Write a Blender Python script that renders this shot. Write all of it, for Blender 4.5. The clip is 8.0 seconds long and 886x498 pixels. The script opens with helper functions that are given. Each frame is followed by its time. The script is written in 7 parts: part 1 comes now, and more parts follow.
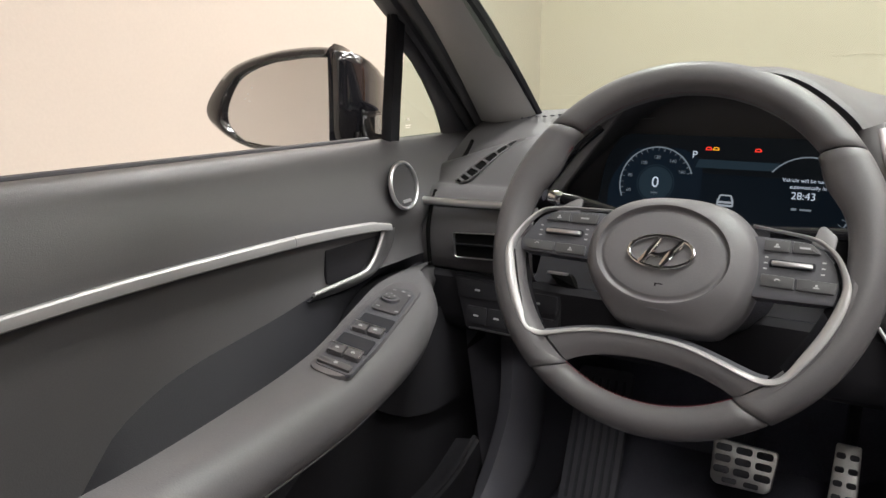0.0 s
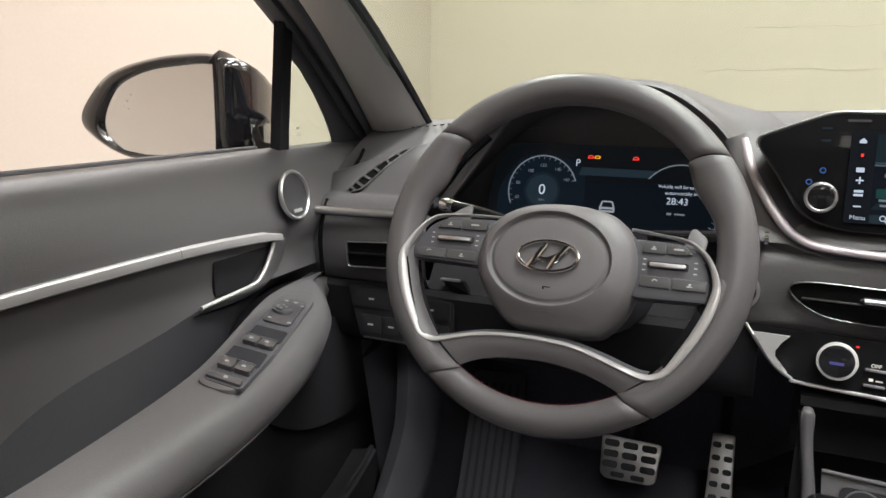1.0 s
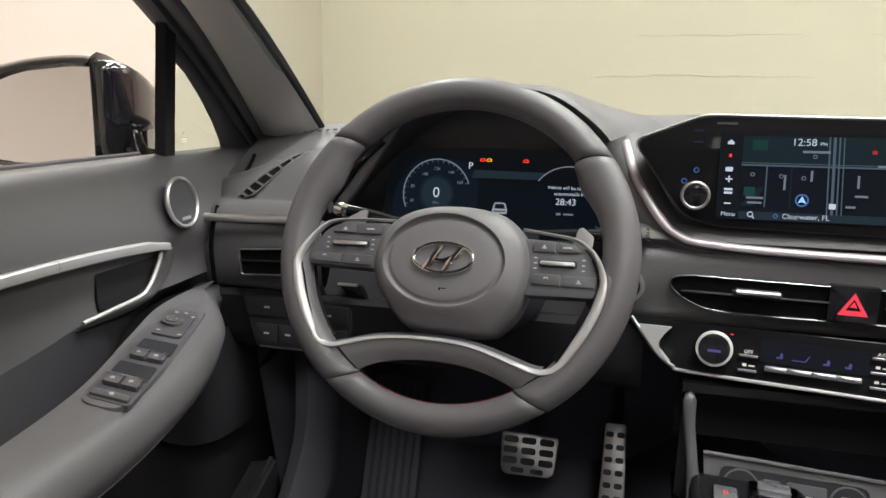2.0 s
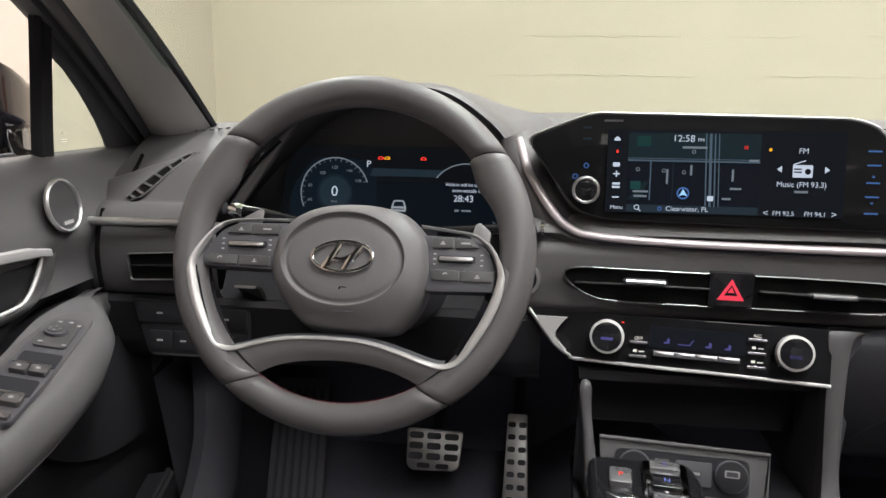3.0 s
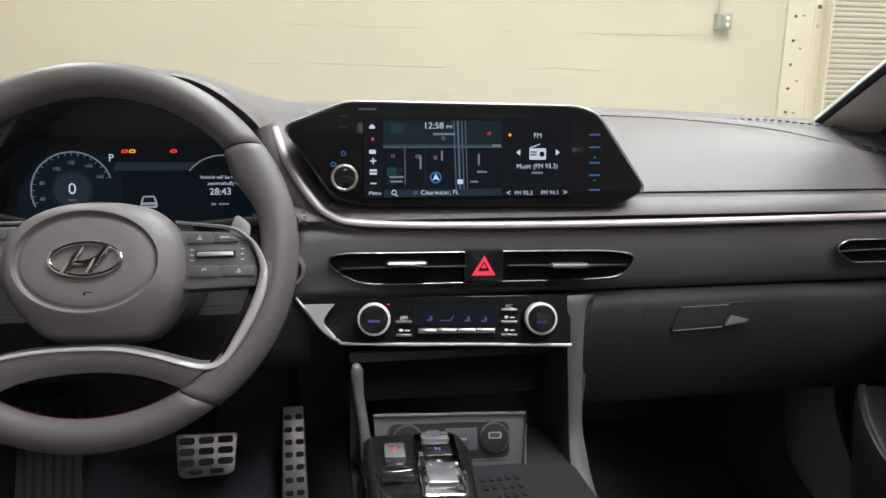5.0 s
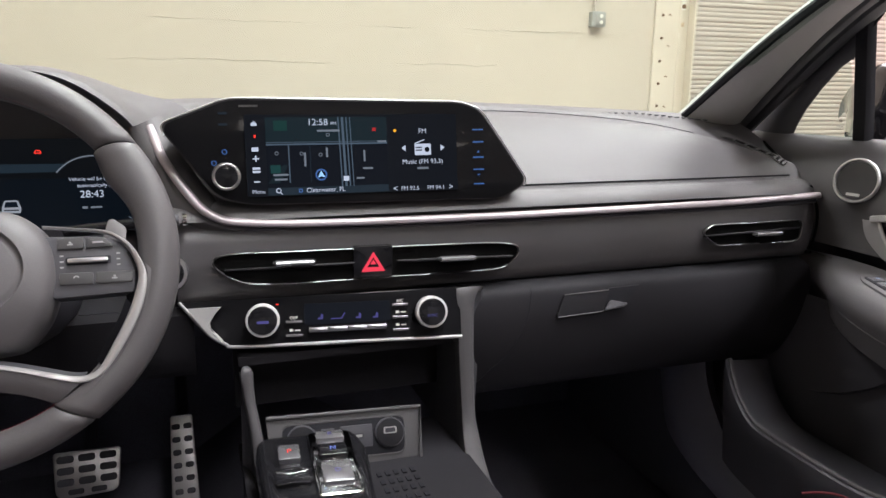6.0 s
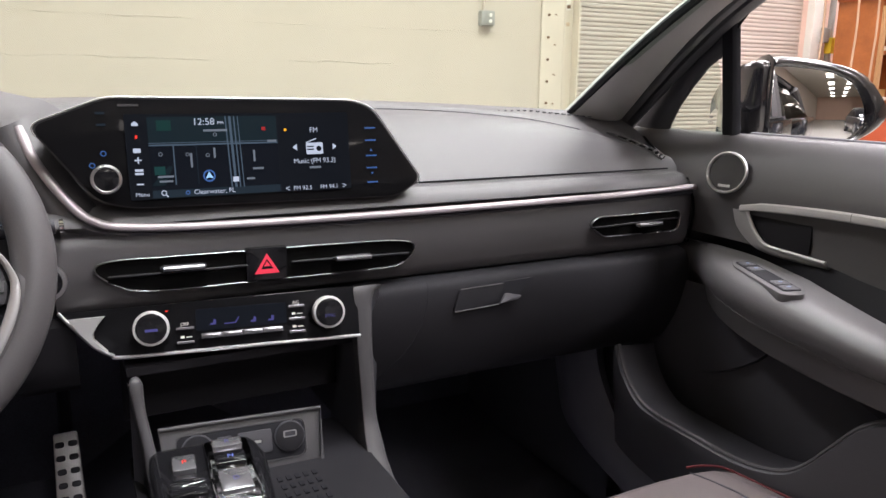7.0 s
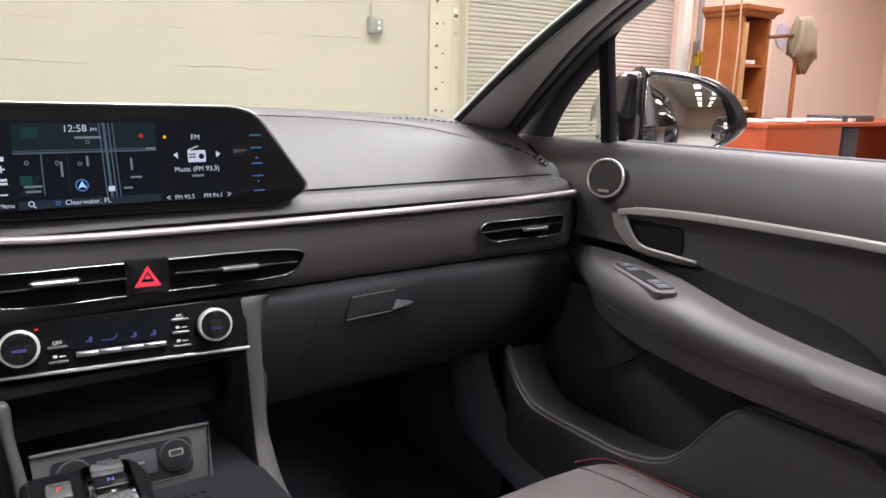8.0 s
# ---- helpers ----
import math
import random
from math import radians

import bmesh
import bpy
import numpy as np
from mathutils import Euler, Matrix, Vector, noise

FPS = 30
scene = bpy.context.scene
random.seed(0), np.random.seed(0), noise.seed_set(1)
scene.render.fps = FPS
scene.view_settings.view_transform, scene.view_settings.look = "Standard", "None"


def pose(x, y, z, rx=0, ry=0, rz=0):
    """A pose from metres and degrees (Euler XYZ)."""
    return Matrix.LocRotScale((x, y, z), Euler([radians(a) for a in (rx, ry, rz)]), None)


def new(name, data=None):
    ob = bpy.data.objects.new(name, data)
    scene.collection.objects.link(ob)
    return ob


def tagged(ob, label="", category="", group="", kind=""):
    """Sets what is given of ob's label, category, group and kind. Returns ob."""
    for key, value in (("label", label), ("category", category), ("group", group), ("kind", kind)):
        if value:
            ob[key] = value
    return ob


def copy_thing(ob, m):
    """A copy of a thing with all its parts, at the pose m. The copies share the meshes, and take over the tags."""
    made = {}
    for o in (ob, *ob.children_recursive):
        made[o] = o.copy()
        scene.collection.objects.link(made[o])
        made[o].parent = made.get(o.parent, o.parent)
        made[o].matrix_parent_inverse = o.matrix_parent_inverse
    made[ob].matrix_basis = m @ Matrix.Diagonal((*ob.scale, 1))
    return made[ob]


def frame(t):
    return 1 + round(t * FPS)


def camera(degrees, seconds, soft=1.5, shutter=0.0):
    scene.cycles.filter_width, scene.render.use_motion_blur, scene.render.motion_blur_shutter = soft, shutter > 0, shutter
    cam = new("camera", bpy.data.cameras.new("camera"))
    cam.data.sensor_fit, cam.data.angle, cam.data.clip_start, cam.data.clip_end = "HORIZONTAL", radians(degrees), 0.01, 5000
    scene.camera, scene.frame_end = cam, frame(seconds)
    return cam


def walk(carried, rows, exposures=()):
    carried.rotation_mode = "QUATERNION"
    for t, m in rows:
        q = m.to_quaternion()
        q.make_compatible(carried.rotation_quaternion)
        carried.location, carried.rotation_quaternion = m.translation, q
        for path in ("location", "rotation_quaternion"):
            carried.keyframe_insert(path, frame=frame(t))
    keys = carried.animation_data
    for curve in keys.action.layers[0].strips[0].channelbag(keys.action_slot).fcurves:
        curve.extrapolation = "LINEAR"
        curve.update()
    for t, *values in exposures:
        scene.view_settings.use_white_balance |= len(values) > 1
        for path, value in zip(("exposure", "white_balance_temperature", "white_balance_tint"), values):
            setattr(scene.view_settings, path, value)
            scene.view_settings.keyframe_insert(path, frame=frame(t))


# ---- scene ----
cam = camera(62.18, 8.0, soft=1.5)
# seconds, eye x, y, z, yaw (left +), pitch, roll
ROWS = [
    (0.0, -0.1756, 0.0206, 1.1015, 31.82, -12.87, -0.26),
    (0.5, -0.1739, 0.0198, 1.1009, 27.69, -12.47, 0.09),
    (1.0, -0.1722, 0.0189, 1.1004, 23.44, -12.11, 0.38),
    (1.5, -0.1705, 0.0179, 1.1000, 19.28, -11.85, 0.46),
    (3.0, -0.1659, 0.0141, 1.0991, 7.55, -11.73, 0.57),
    (3.5, -0.1645, 0.0126, 1.0990, 3.23, -11.90, 0.70),
    (4.0, -0.1631, 0.0110, 1.0989, -1.59, -12.15, 0.79),
    (4.5, -0.1618, 0.0092, 1.0989, -6.26, -12.25, 0.78),
    (6.0, -0.1581, 0.0032, 1.0994, -19.40, -12.57, 0.61),
    (6.5, -0.1570, 0.0009, 1.0997, -23.47, -12.68, 0.54),
    (7.0, -0.1560, -0.0014, 1.1001, -27.47, -12.66, 0.59),
    (7.5, -0.1550, -0.0040, 1.1006, -31.79, -12.35, 0.85),
    (8.0, -0.1540, -0.0066, 1.1011, -35.91, -12.01, 1.17),
]
walk(cam, [(t, pose(x, y, z, 0, 0, yaw) @ pose(0, 0, 0, 90 + pitch, 0, 0) @ pose(0, 0, 0, 0, 0, roll)) for t, x, y, z, yaw, pitch, roll in ROWS],
     [(0.0, 0.40, 6470, 10.5), (3.5, 0.40, 6440, 11.5), (6.5, 0.40, 6300, 17.0), (8.0, 0.36, 6320, 18.0)])

# ---- light ----
world = bpy.data.worlds.new("world")
scene.world = world
world.use_nodes = True
world.node_tree.nodes["Background"].inputs[0].default_value = (0.9, 0.85, 0.75, 1)
world.node_tree.nodes["Background"].inputs[1].default_value = 0.05


# ---- materials ----
def mat(name, color, rough=0.5, metal=0.0, vary=0.12, grain=0.0, scale=400.0, stain=6.0, coat=0.0, rvary=0.1):
    """Colour varied at a small and a large scale, uneven gloss, and a fine raised grain."""
    m = bpy.data.materials.new(name)
    m.use_nodes = True
    nt = m.node_tree
    b = nt.nodes["Principled BSDF"]
    b.inputs["Metallic"].default_value = metal
    b.inputs["Coat Weight"].default_value = coat
    b.inputs["Coat Roughness"].default_value = 0.04
    tc = nt.nodes.new("ShaderNodeTexCoord")
    n1 = nt.nodes.new("ShaderNodeTexNoise")
    n1.inputs["Scale"].default_value = stain
    n1.inputs["Detail"].default_value = 6
    n2 = nt.nodes.new("ShaderNodeTexNoise")
    n2.inputs["Scale"].default_value = scale
    n2.inputs["Detail"].default_value = 3
    for n in (n1, n2):
        nt.links.new(tc.outputs["Object"], n.inputs["Vector"])
    add = nt.nodes.new("ShaderNodeMath")
    add.operation = "ADD"
    nt.links.new(n1.outputs["Fac"], add.inputs[0])
    nt.links.new(n2.outputs["Fac"], add.inputs[1])
    ramp = nt.nodes.new("ShaderNodeMapRange")
    ramp.inputs["From Min"].default_value, ramp.inputs["From Max"].default_value = 0.6, 1.4
    ramp.inputs["To Min"].default_value, ramp.inputs["To Max"].default_value = 1 - vary, 1 + vary
    nt.links.new(add.outputs[0], ramp.inputs["Value"])
    mix = nt.nodes.new("ShaderNodeVectorMath")
    mix.operation = "SCALE"
    mix.inputs[0].default_value = color[:3]
    nt.links.new(ramp.outputs[0], mix.inputs["Scale"])
    nt.links.new(mix.outputs[0], b.inputs["Base Color"])
    rr = nt.nodes.new("ShaderNodeMapRange")
    rr.inputs["From Min"].default_value, rr.inputs["From Max"].default_value = 0.3, 0.7
    rr.inputs["To Min"].default_value = max(0.02, rough - rvary * rough)
    rr.inputs["To Max"].default_value = min(1, rough + rvary * rough)
    nt.links.new(n1.outputs["Fac"], rr.inputs["Value"])
    nt.links.new(rr.outputs[0], b.inputs["Roughness"])
    if grain:
        bump = nt.nodes.new("ShaderNodeBump")
        bump.inputs["Strength"].default_value = grain
        bump.inputs["Distance"].default_value = 0.001
        nt.links.new(n2.outputs["Fac"], bump.inputs["Height"])
        nt.links.new(bump.outputs[0], b.inputs["Normal"])
    return m


def glow(name, color, strength):
    m = bpy.data.materials.new(name)
    m.use_nodes = True
    b = m.node_tree.nodes["Principled BSDF"]
    b.inputs["Base Color"].default_value = (0.004, 0.004, 0.005, 1)
    b.inputs["Specular IOR Level"].default_value = 0.06
    b.inputs["Emission Color"].default_value = (*color, 1)
    b.inputs["Emission Strength"].default_value = strength
    return m


def clear(name, tint=(1, 1, 1), rough=0.0):
    m = bpy.data.materials.new(name)
    m.use_nodes = True
    nt = m.node_tree
    nt.nodes.remove(nt.nodes["Principled BSDF"])
    t = nt.nodes.new("ShaderNodeBsdfTransparent")
    t.inputs[0].default_value = (*tint, 1)
    g = nt.nodes.new("ShaderNodeBsdfGlossy")
    g.inputs["Roughness"].default_value = rough
    lw = nt.nodes.new("ShaderNodeLayerWeight")
    lw.inputs[0].default_value = 0.5
    pw = nt.nodes.new("ShaderNodeMath")
    pw.operation = "POWER"
    pw.inputs[1].default_value = 4.0
    nt.links.new(lw.outputs["Facing"], pw.inputs[0])
    fr = nt.nodes.new("ShaderNodeMapRange")
    fr.inputs["To Min"].default_value, fr.inputs["To Max"].default_value = 0.04, 0.7
    nt.links.new(pw.outputs[0], fr.inputs["Value"])
    mx = nt.nodes.new("ShaderNodeMixShader")
    nt.links.new(fr.outputs[0], mx.inputs[0])
    nt.links.new(t.outputs[0], mx.inputs[1])
    nt.links.new(g.outputs[0], mx.inputs[2])
    nt.links.new(mx.outputs[0], nt.nodes["Material Output"].inputs[0])
    return m


SOFT = mat("soft_dark_vinyl", (0.094, 0.091, 0.094), 0.42, grain=0.22, scale=900, vary=0.10)
PADV = mat("dash_pad_vinyl", (0.090, 0.0865, 0.0895), 0.44, grain=0.4, scale=900, vary=0.08)
HARD = mat("hard_black_plastic", (0.062, 0.062, 0.071), 0.45, grain=0.5, scale=1100)
DARK = mat("matt_black_plastic", (0.045, 0.045, 0.055), 0.55, grain=0.4, scale=1100)
LEATHER = mat("dark_leather", (0.090, 0.0855, 0.0885), 0.40, grain=0.16, scale=900, vary=0.10)
SWITCH = mat("satin_grey_switch", (0.065, 0.065, 0.067), 0.38, grain=0.15, scale=1500)
KEYG = mat("grey_switch_cap", (0.055, 0.053, 0.056), 0.35, grain=0.1, scale=1500)
SATIN = mat("satin_silver", (0.62, 0.62, 0.63), 0.34, 1.0, vary=0.04, scale=600)
SILVER = mat("silver_painted_trim", (0.46, 0.455, 0.455), 0.32, 0.45, vary=0.04, scale=600)
PALE = mat("pale_metal_key", (0.27, 0.27, 0.285), 0.22, 0.7, vary=0.05)
CHROME = mat("chrome", (0.80, 0.80, 0.81), 0.08, 1.0, vary=0.02)
STEEL = mat("brushed_steel", (0.52, 0.52, 0.52), 0.32, 1.0, vary=0.10, grain=0.2, scale=500)
BRONZE = mat("dark_satin_trim", (0.34, 0.305, 0.32), 0.46, 0.6, vary=0.05)
GLOSS = mat("piano_black", (0.011, 0.011, 0.0125), 0.07, vary=0.1)
SCREENG = mat("coated_black_glass", (0.009, 0.009, 0.010), 0.05, vary=0.1)
SCREENG.node_tree.nodes["Principled BSDF"].inputs["Specular IOR Level"].default_value = 0.13
GREYP = mat("grey_plastic", (0.084, 0.082, 0.086), 0.42, grain=0.3, scale=900)
HUBV = mat("grey_hub_vinyl", (0.115, 0.110, 0.114), 0.42, grain=0.2, scale=900, vary=0.08)
# GLOVE also serves as the shaded copy of DOORL on the driver's door.
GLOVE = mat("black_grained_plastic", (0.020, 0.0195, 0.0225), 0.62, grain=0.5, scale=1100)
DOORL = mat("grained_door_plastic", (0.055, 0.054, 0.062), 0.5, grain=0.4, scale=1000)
SCOOPM = mat("shaded_grained_recess", (0.024, 0.024, 0.028), 0.6, grain=0.4, scale=1000)
# SILLM holds the bluish sheen of the passenger's sill in its colour.
SILLM = mat("sheen_sill_plastic", (0.155, 0.155, 0.185), 0.42, grain=0.3, scale=1000)
# LOWER and CARPET are lightened: a haze over the shadows is in the colour.
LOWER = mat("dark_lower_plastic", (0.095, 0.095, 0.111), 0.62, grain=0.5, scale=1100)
CARPET = mat("haze_lifted_carpet", (0.150, 0.150, 0.182), 0.95, grain=1.0, scale=700, vary=0.4)
# Headliner is out of view; kept black to cut bounced light.
CABIN = mat("black_headliner_cloth", (0.06, 0.06, 0.065), 0.9, grain=0.6, scale=900)
PAINT = mat("black_car_paint", (0.008, 0.008, 0.010), 0.12, coat=1.0)
STITCH = mat("red_thread", (0.11, 0.012, 0.017), 0.8)
GRAPHIC = mat("white_print", (0.36, 0.36, 0.37), 0.5)
MIRROR = mat("mirror_glass", (0.86, 0.87, 0.88), 0.01, 1.0, vary=0.0, rvary=0)
WINDOW = clear("green_window_glass", (0.70, 0.80, 0.72))
ROOFGLASS = clear("roof_glass", (0.90, 0.92, 0.92))
PANE = clear("plain_glass", (0.94, 0.95, 0.95))
# Rear tint is set dark to hold back light from behind.
PRIVACY = clear("tinted_rear_glass", (0.13, 0.14, 0.135))
PILLAR = mat("grey_pillar_cloth", (0.43, 0.42, 0.412), 0.85, grain=0.35, scale=1200)
MATT = mat("matt_black_post", (0.020, 0.020, 0.024), 0.85)
SEATL = mat("brown_grey_leather", (0.145, 0.122, 0.122), 0.38, grain=0.2, scale=700)
SEALM = mat("grey_door_seal", (0.085, 0.085, 0.09), 0.6, grain=0.3, scale=900)
LINING = mat("soft_black_lining", (0.085, 0.083, 0.088), 0.7, grain=0.4, scale=900)
WALLP = mat("cream_painted_concrete", (0.545, 0.478, 0.402), 0.75, vary=0.05, grain=0.3, scale=60, stain=1.2)
PINK = mat("pinkish_painted_plaster", (0.55, 0.488, 0.43), 0.8, vary=0.03, grain=0.3, scale=90, stain=0.8)
# Warmth of the light at the bookcase side is put into this colour.
WARM = mat("warm_lit_plaster", (0.82, 0.61, 0.51), 0.8, vary=0.04, grain=0.3, scale=90, stain=0.8)
CONCRETE = mat("sealed_concrete", (0.32, 0.30, 0.27), 0.5, vary=0.2, grain=0.4, scale=80, stain=1.5)
SLATM = mat("painted_steel_slat", (0.53, 0.465, 0.415), 0.55, vary=0.06, stain=3)
JAMB = mat("painted_steel_jamb", (0.64, 0.565, 0.47), 0.6, vary=0.12, stain=5)
GALV = mat("galvanised_box", (0.40, 0.40, 0.38), 0.45, 0.4, vary=0.15, stain=20)
WOOD = mat("red_brown_wood", (0.36, 0.115, 0.028), 0.42, vary=0.25, stain=9, grain=0.1, scale=120)
DARKW = mat("dark_brown_wood", (0.13, 0.05, 0.02), 0.45, vary=0.2, stain=9)
DESKW = mat("red_stained_wood", (0.34, 0.060, 0.020), 0.35, vary=0.2, stain=7)
CLOTH = mat("olive_cloth", (0.25, 0.205, 0.14), 0.9, vary=0.2, grain=0.5, scale=300)
YELLOW = mat("yellow_plastic", (0.75, 0.50, 0.03), 0.5)
PADDLE = mat("grey_paddle_metal", (0.22, 0.215, 0.22), 0.42, 0.5, vary=0.05)
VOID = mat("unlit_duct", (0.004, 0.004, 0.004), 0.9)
WHITEP = mat("white_paint", (0.78, 0.76, 0.70), 0.5)
RUST = mat("brown_rust", (0.16, 0.09, 0.05), 0.8, vary=0.3, stain=40)
RUSTPALE = mat("pale_rust", (0.55, 0.42, 0.30), 0.8, vary=0.3, stain=40)

for q, v in ((MATT, 0.2), (GLOVE, 0.15), (CARPET, 0.2), (VOID, 0.1), (SCOOPM, 0.2), (SOFT, 0.32), (PADV, 0.36), (LEATHER, 0.42)):
    q.node_tree.nodes["Principled BSDF"].inputs["Specular IOR Level"].default_value = v


# ---- building helpers ----
def thing(name, label, category, at=(0, 0, 0), group="", kind=""):
    ob = new(name)
    ob.location = at
    ob.empty_display_size = 0.05
    return tagged(ob, label, category, group, kind)


def under(ob, parent):
    ob.parent = parent
    if parent.type == "EMPTY":
        ob.matrix_parent_inverse = Matrix.Translation(-parent.location)
    return ob


def part(name, bm, material, parent=None, label="", sharp=40, smooth=True, recalc=True):
    if recalc:
        bmesh.ops.recalc_face_normals(bm, faces=bm.faces)
    me = bpy.data.meshes.new(name)
    bm.to_mesh(me)
    bm.free()
    me.materials.append(material)
    if smooth:
        me.shade_smooth()
        me.set_sharp_from_angle(angle=radians(sharp))
    ob = new(name, me)
    if parent is not None:
        under(ob, parent)
    if label:
        ob["label"] = label
    return ob


def box(size, m=Matrix(), bevel=0.0, seg=2, bm=None):
    """A box of that size, centred, its edges rounded, put at m."""
    b = bmesh.new()
    bmesh.ops.create_cube(b, size=1.0)
    bmesh.ops.scale(b, vec=size, verts=b.verts)
    if bevel:
        bmesh.ops.bevel(b, geom=b.edges[:], offset=bevel, segments=seg, profile=0.6, affect="EDGES")
    bmesh.ops.transform(b, matrix=m, verts=b.verts)
    return merge(bm, b)


def merge(bm, b):
    if bm is None:
        return b
    me = bpy.data.meshes.new("tmp")
    b.to_mesh(me)
    b.free()
    bm.from_mesh(me)
    bpy.data.meshes.remove(me)
    return bm


def loft(rows, ring=False, wrap=False, caps=False, bm=None):
    """A skin over rows of points; ring joins each row's ends, wrap the last row to the first."""
    b = bm or bmesh.new()
    g = [[b.verts.new(p) for p in r] for r in rows]
    n, k = len(g), len(g[0])
    for i in range(n if wrap else n - 1):
        for j in range(k if ring else k - 1):
            q = (g[i][j], g[i][(j + 1) % k], g[(i + 1) % n][(j + 1) % k], g[(i + 1) % n][j])
            b.faces.new(q)
    if caps and ring:
        b.faces.new(g[0][::-1])
        b.faces.new(g[-1])
    return b


def slab(poly, depth, m=Matrix(), bevel=0.0, seg=2, bm=None):
    """A plate: the outline poly in x, y, its front at z = 0, depth thick behind, front rim rounded."""
    b = bmesh.new()
    f = b.faces.new([b.verts.new((x, y, 0)) for x, y in poly])
    b.normal_update()
    if f.normal.z < 0:
        bmesh.ops.reverse_faces(b, faces=[f])
    ex = bmesh.ops.extrude_face_region(b, geom=[f])
    top = [v for v in ex["geom"] if isinstance(v, bmesh.types.BMVert)]
    for v in b.verts:
        if v not in top:
            v.co.z = -depth
    bmesh.ops.recalc_face_normals(b, faces=b.faces)
    if bevel:
        ed = [e for e in b.edges if all(abs(v.co.z) < 1e-7 for v in e.verts)]
        bmesh.ops.bevel(b, geom=ed, offset=bevel, segments=seg, profile=0.6, affect="EDGES")
    bmesh.ops.transform(b, matrix=m, verts=b.verts)
    return merge(bm, b)


def smooth_path(pts, n=8, closed=False):
    """A Catmull-Rom curve through points."""
    p = [Vector(q) for q in pts]
    k = len(p)
    out = []
    for i in range(k if closed else k - 1):
        a, b, c, d = (p[(i - 1) % k], p[i], p[(i + 1) % k], p[(i + 2) % k]) if closed else (p[max(i - 1, 0)], p[i], p[i + 1], p[min(i + 2, k - 1)])
        for s in range(n):
            t = s / n
            out.append(0.5 * (2 * b + (c - a) * t + (2 * a - 5 * b + 4 * c - d) * t * t + (3 * b - a - 3 * c + d) * t ** 3))
    if not closed:
        out.append(p[-1])
    return out


def tube(path, ra, rb=None, up=(0, 0, 1), n=10, closed=False, bm=None, caps=True):
    """A rod along a path; ra across, rb along up. Radii may be lists, one for each point."""
    rb = ra if rb is None else rb
    P = [Vector(p) for p in path]
    rows = []
    for i, p in enumerate(P):
        a = P[i - 1] if (i > 0 or closed) else P[i]
        c = P[(i + 1) % len(P)] if (i < len(P) - 1 or closed) else P[i]
        d = (c - a).normalized()
        s = d.cross(Vector(up)).normalized()
        u = s.cross(d).normalized()
        qa = ra[i] if isinstance(ra, (list, tuple)) else ra
        qb = rb[i] if isinstance(rb, (list, tuple)) else rb
        rows.append([p + s * math.cos(w) * qa + u * math.sin(w) * qb for w in (2 * math.pi * j / n for j in range(n))])
    return loft(rows, ring=True, wrap=closed, caps=caps and not closed, bm=bm)


def ring_pts(rx, ry, n=32, cx=0.0, cy=0.0, power=2.0):
    """An ellipse; power over 2 squares it."""
    out = []
    for i in range(n):
        a = 2 * math.pi * i / n
        c, s = math.cos(a), math.sin(a)
        out.append((cx + rx * math.copysign(abs(c) ** (2 / power), c), cy + ry * math.copysign(abs(s) ** (2 / power), s)))
    return out


def disc(r, depth, m=Matrix(), bevel=0.0, n=32, bm=None, seg=2):
    return slab(ring_pts(r, r, n), depth, m, bevel, bm=bm, seg=seg)


def basis(o, ux, uy):
    ux, uy = Vector(ux).normalized(), Vector(uy)
    uz = ux.cross(uy).normalized()
    uy = uz.cross(ux)
    m = Matrix((ux, uy, uz)).transposed().to_4x4()
    m.translation = o
    return m


def T(x, y, z=0.0):
    return Matrix.Translation((x, y, z))


def rounded(poly, r, n=4):
    """The outline with its corners rounded."""
    out = []
    k = len(poly)
    for i in range(k):
        a, b, c = Vector(poly[i - 1]), Vector(poly[i]), Vector(poly[(i + 1) % k])
        q = min(r, (a - b).length * 0.45, (c - b).length * 0.45)
        p0, p1 = b + (a - b).normalized() * q, b + (c - b).normalized() * q
        for j in range(n + 1):
            t = j / n
            out.append(tuple((1 - t) ** 2 * p0 + 2 * t * (1 - t) * b + t * t * p1))
    return out


def rect(w, h, cx=0.0, cy=0.0):
    return [(cx - w / 2, cy - h / 2), (cx + w / 2, cy - h / 2), (cx + w / 2, cy + h / 2), (cx - w / 2, cy + h / 2)]


def lettering(words, size, m, material, parent, align="CENTER", wide=1.0):
    cu = bpy.data.curves.new("lettering", "FONT")
    cu.body, cu.size, cu.align_x, cu.align_y = words, size, align, "CENTER"
    cu.materials.append(material)
    tmp = bpy.data.objects.new("tmp", cu)
    me = bpy.data.meshes.new_from_object(tmp)
    bpy.data.objects.remove(tmp)
    me.transform(m @ Matrix.Diagonal((wide, 1, 1, 1)))
    ob = new("lettering", me)
    return under(ob, parent)


def lerp(table, x):
    """Linear look-up in rows of x, value, value, ..."""
    if x <= table[0][0]:
        return table[0][1:]
    for a, b in zip(table, table[1:]):
        if x <= b[0]:
            s = (x - a[0]) / (b[0] - a[0])
            return tuple(p + (q - p) * s for p, q in zip(a[1:], b[1:]))
    return table[-1][1:]


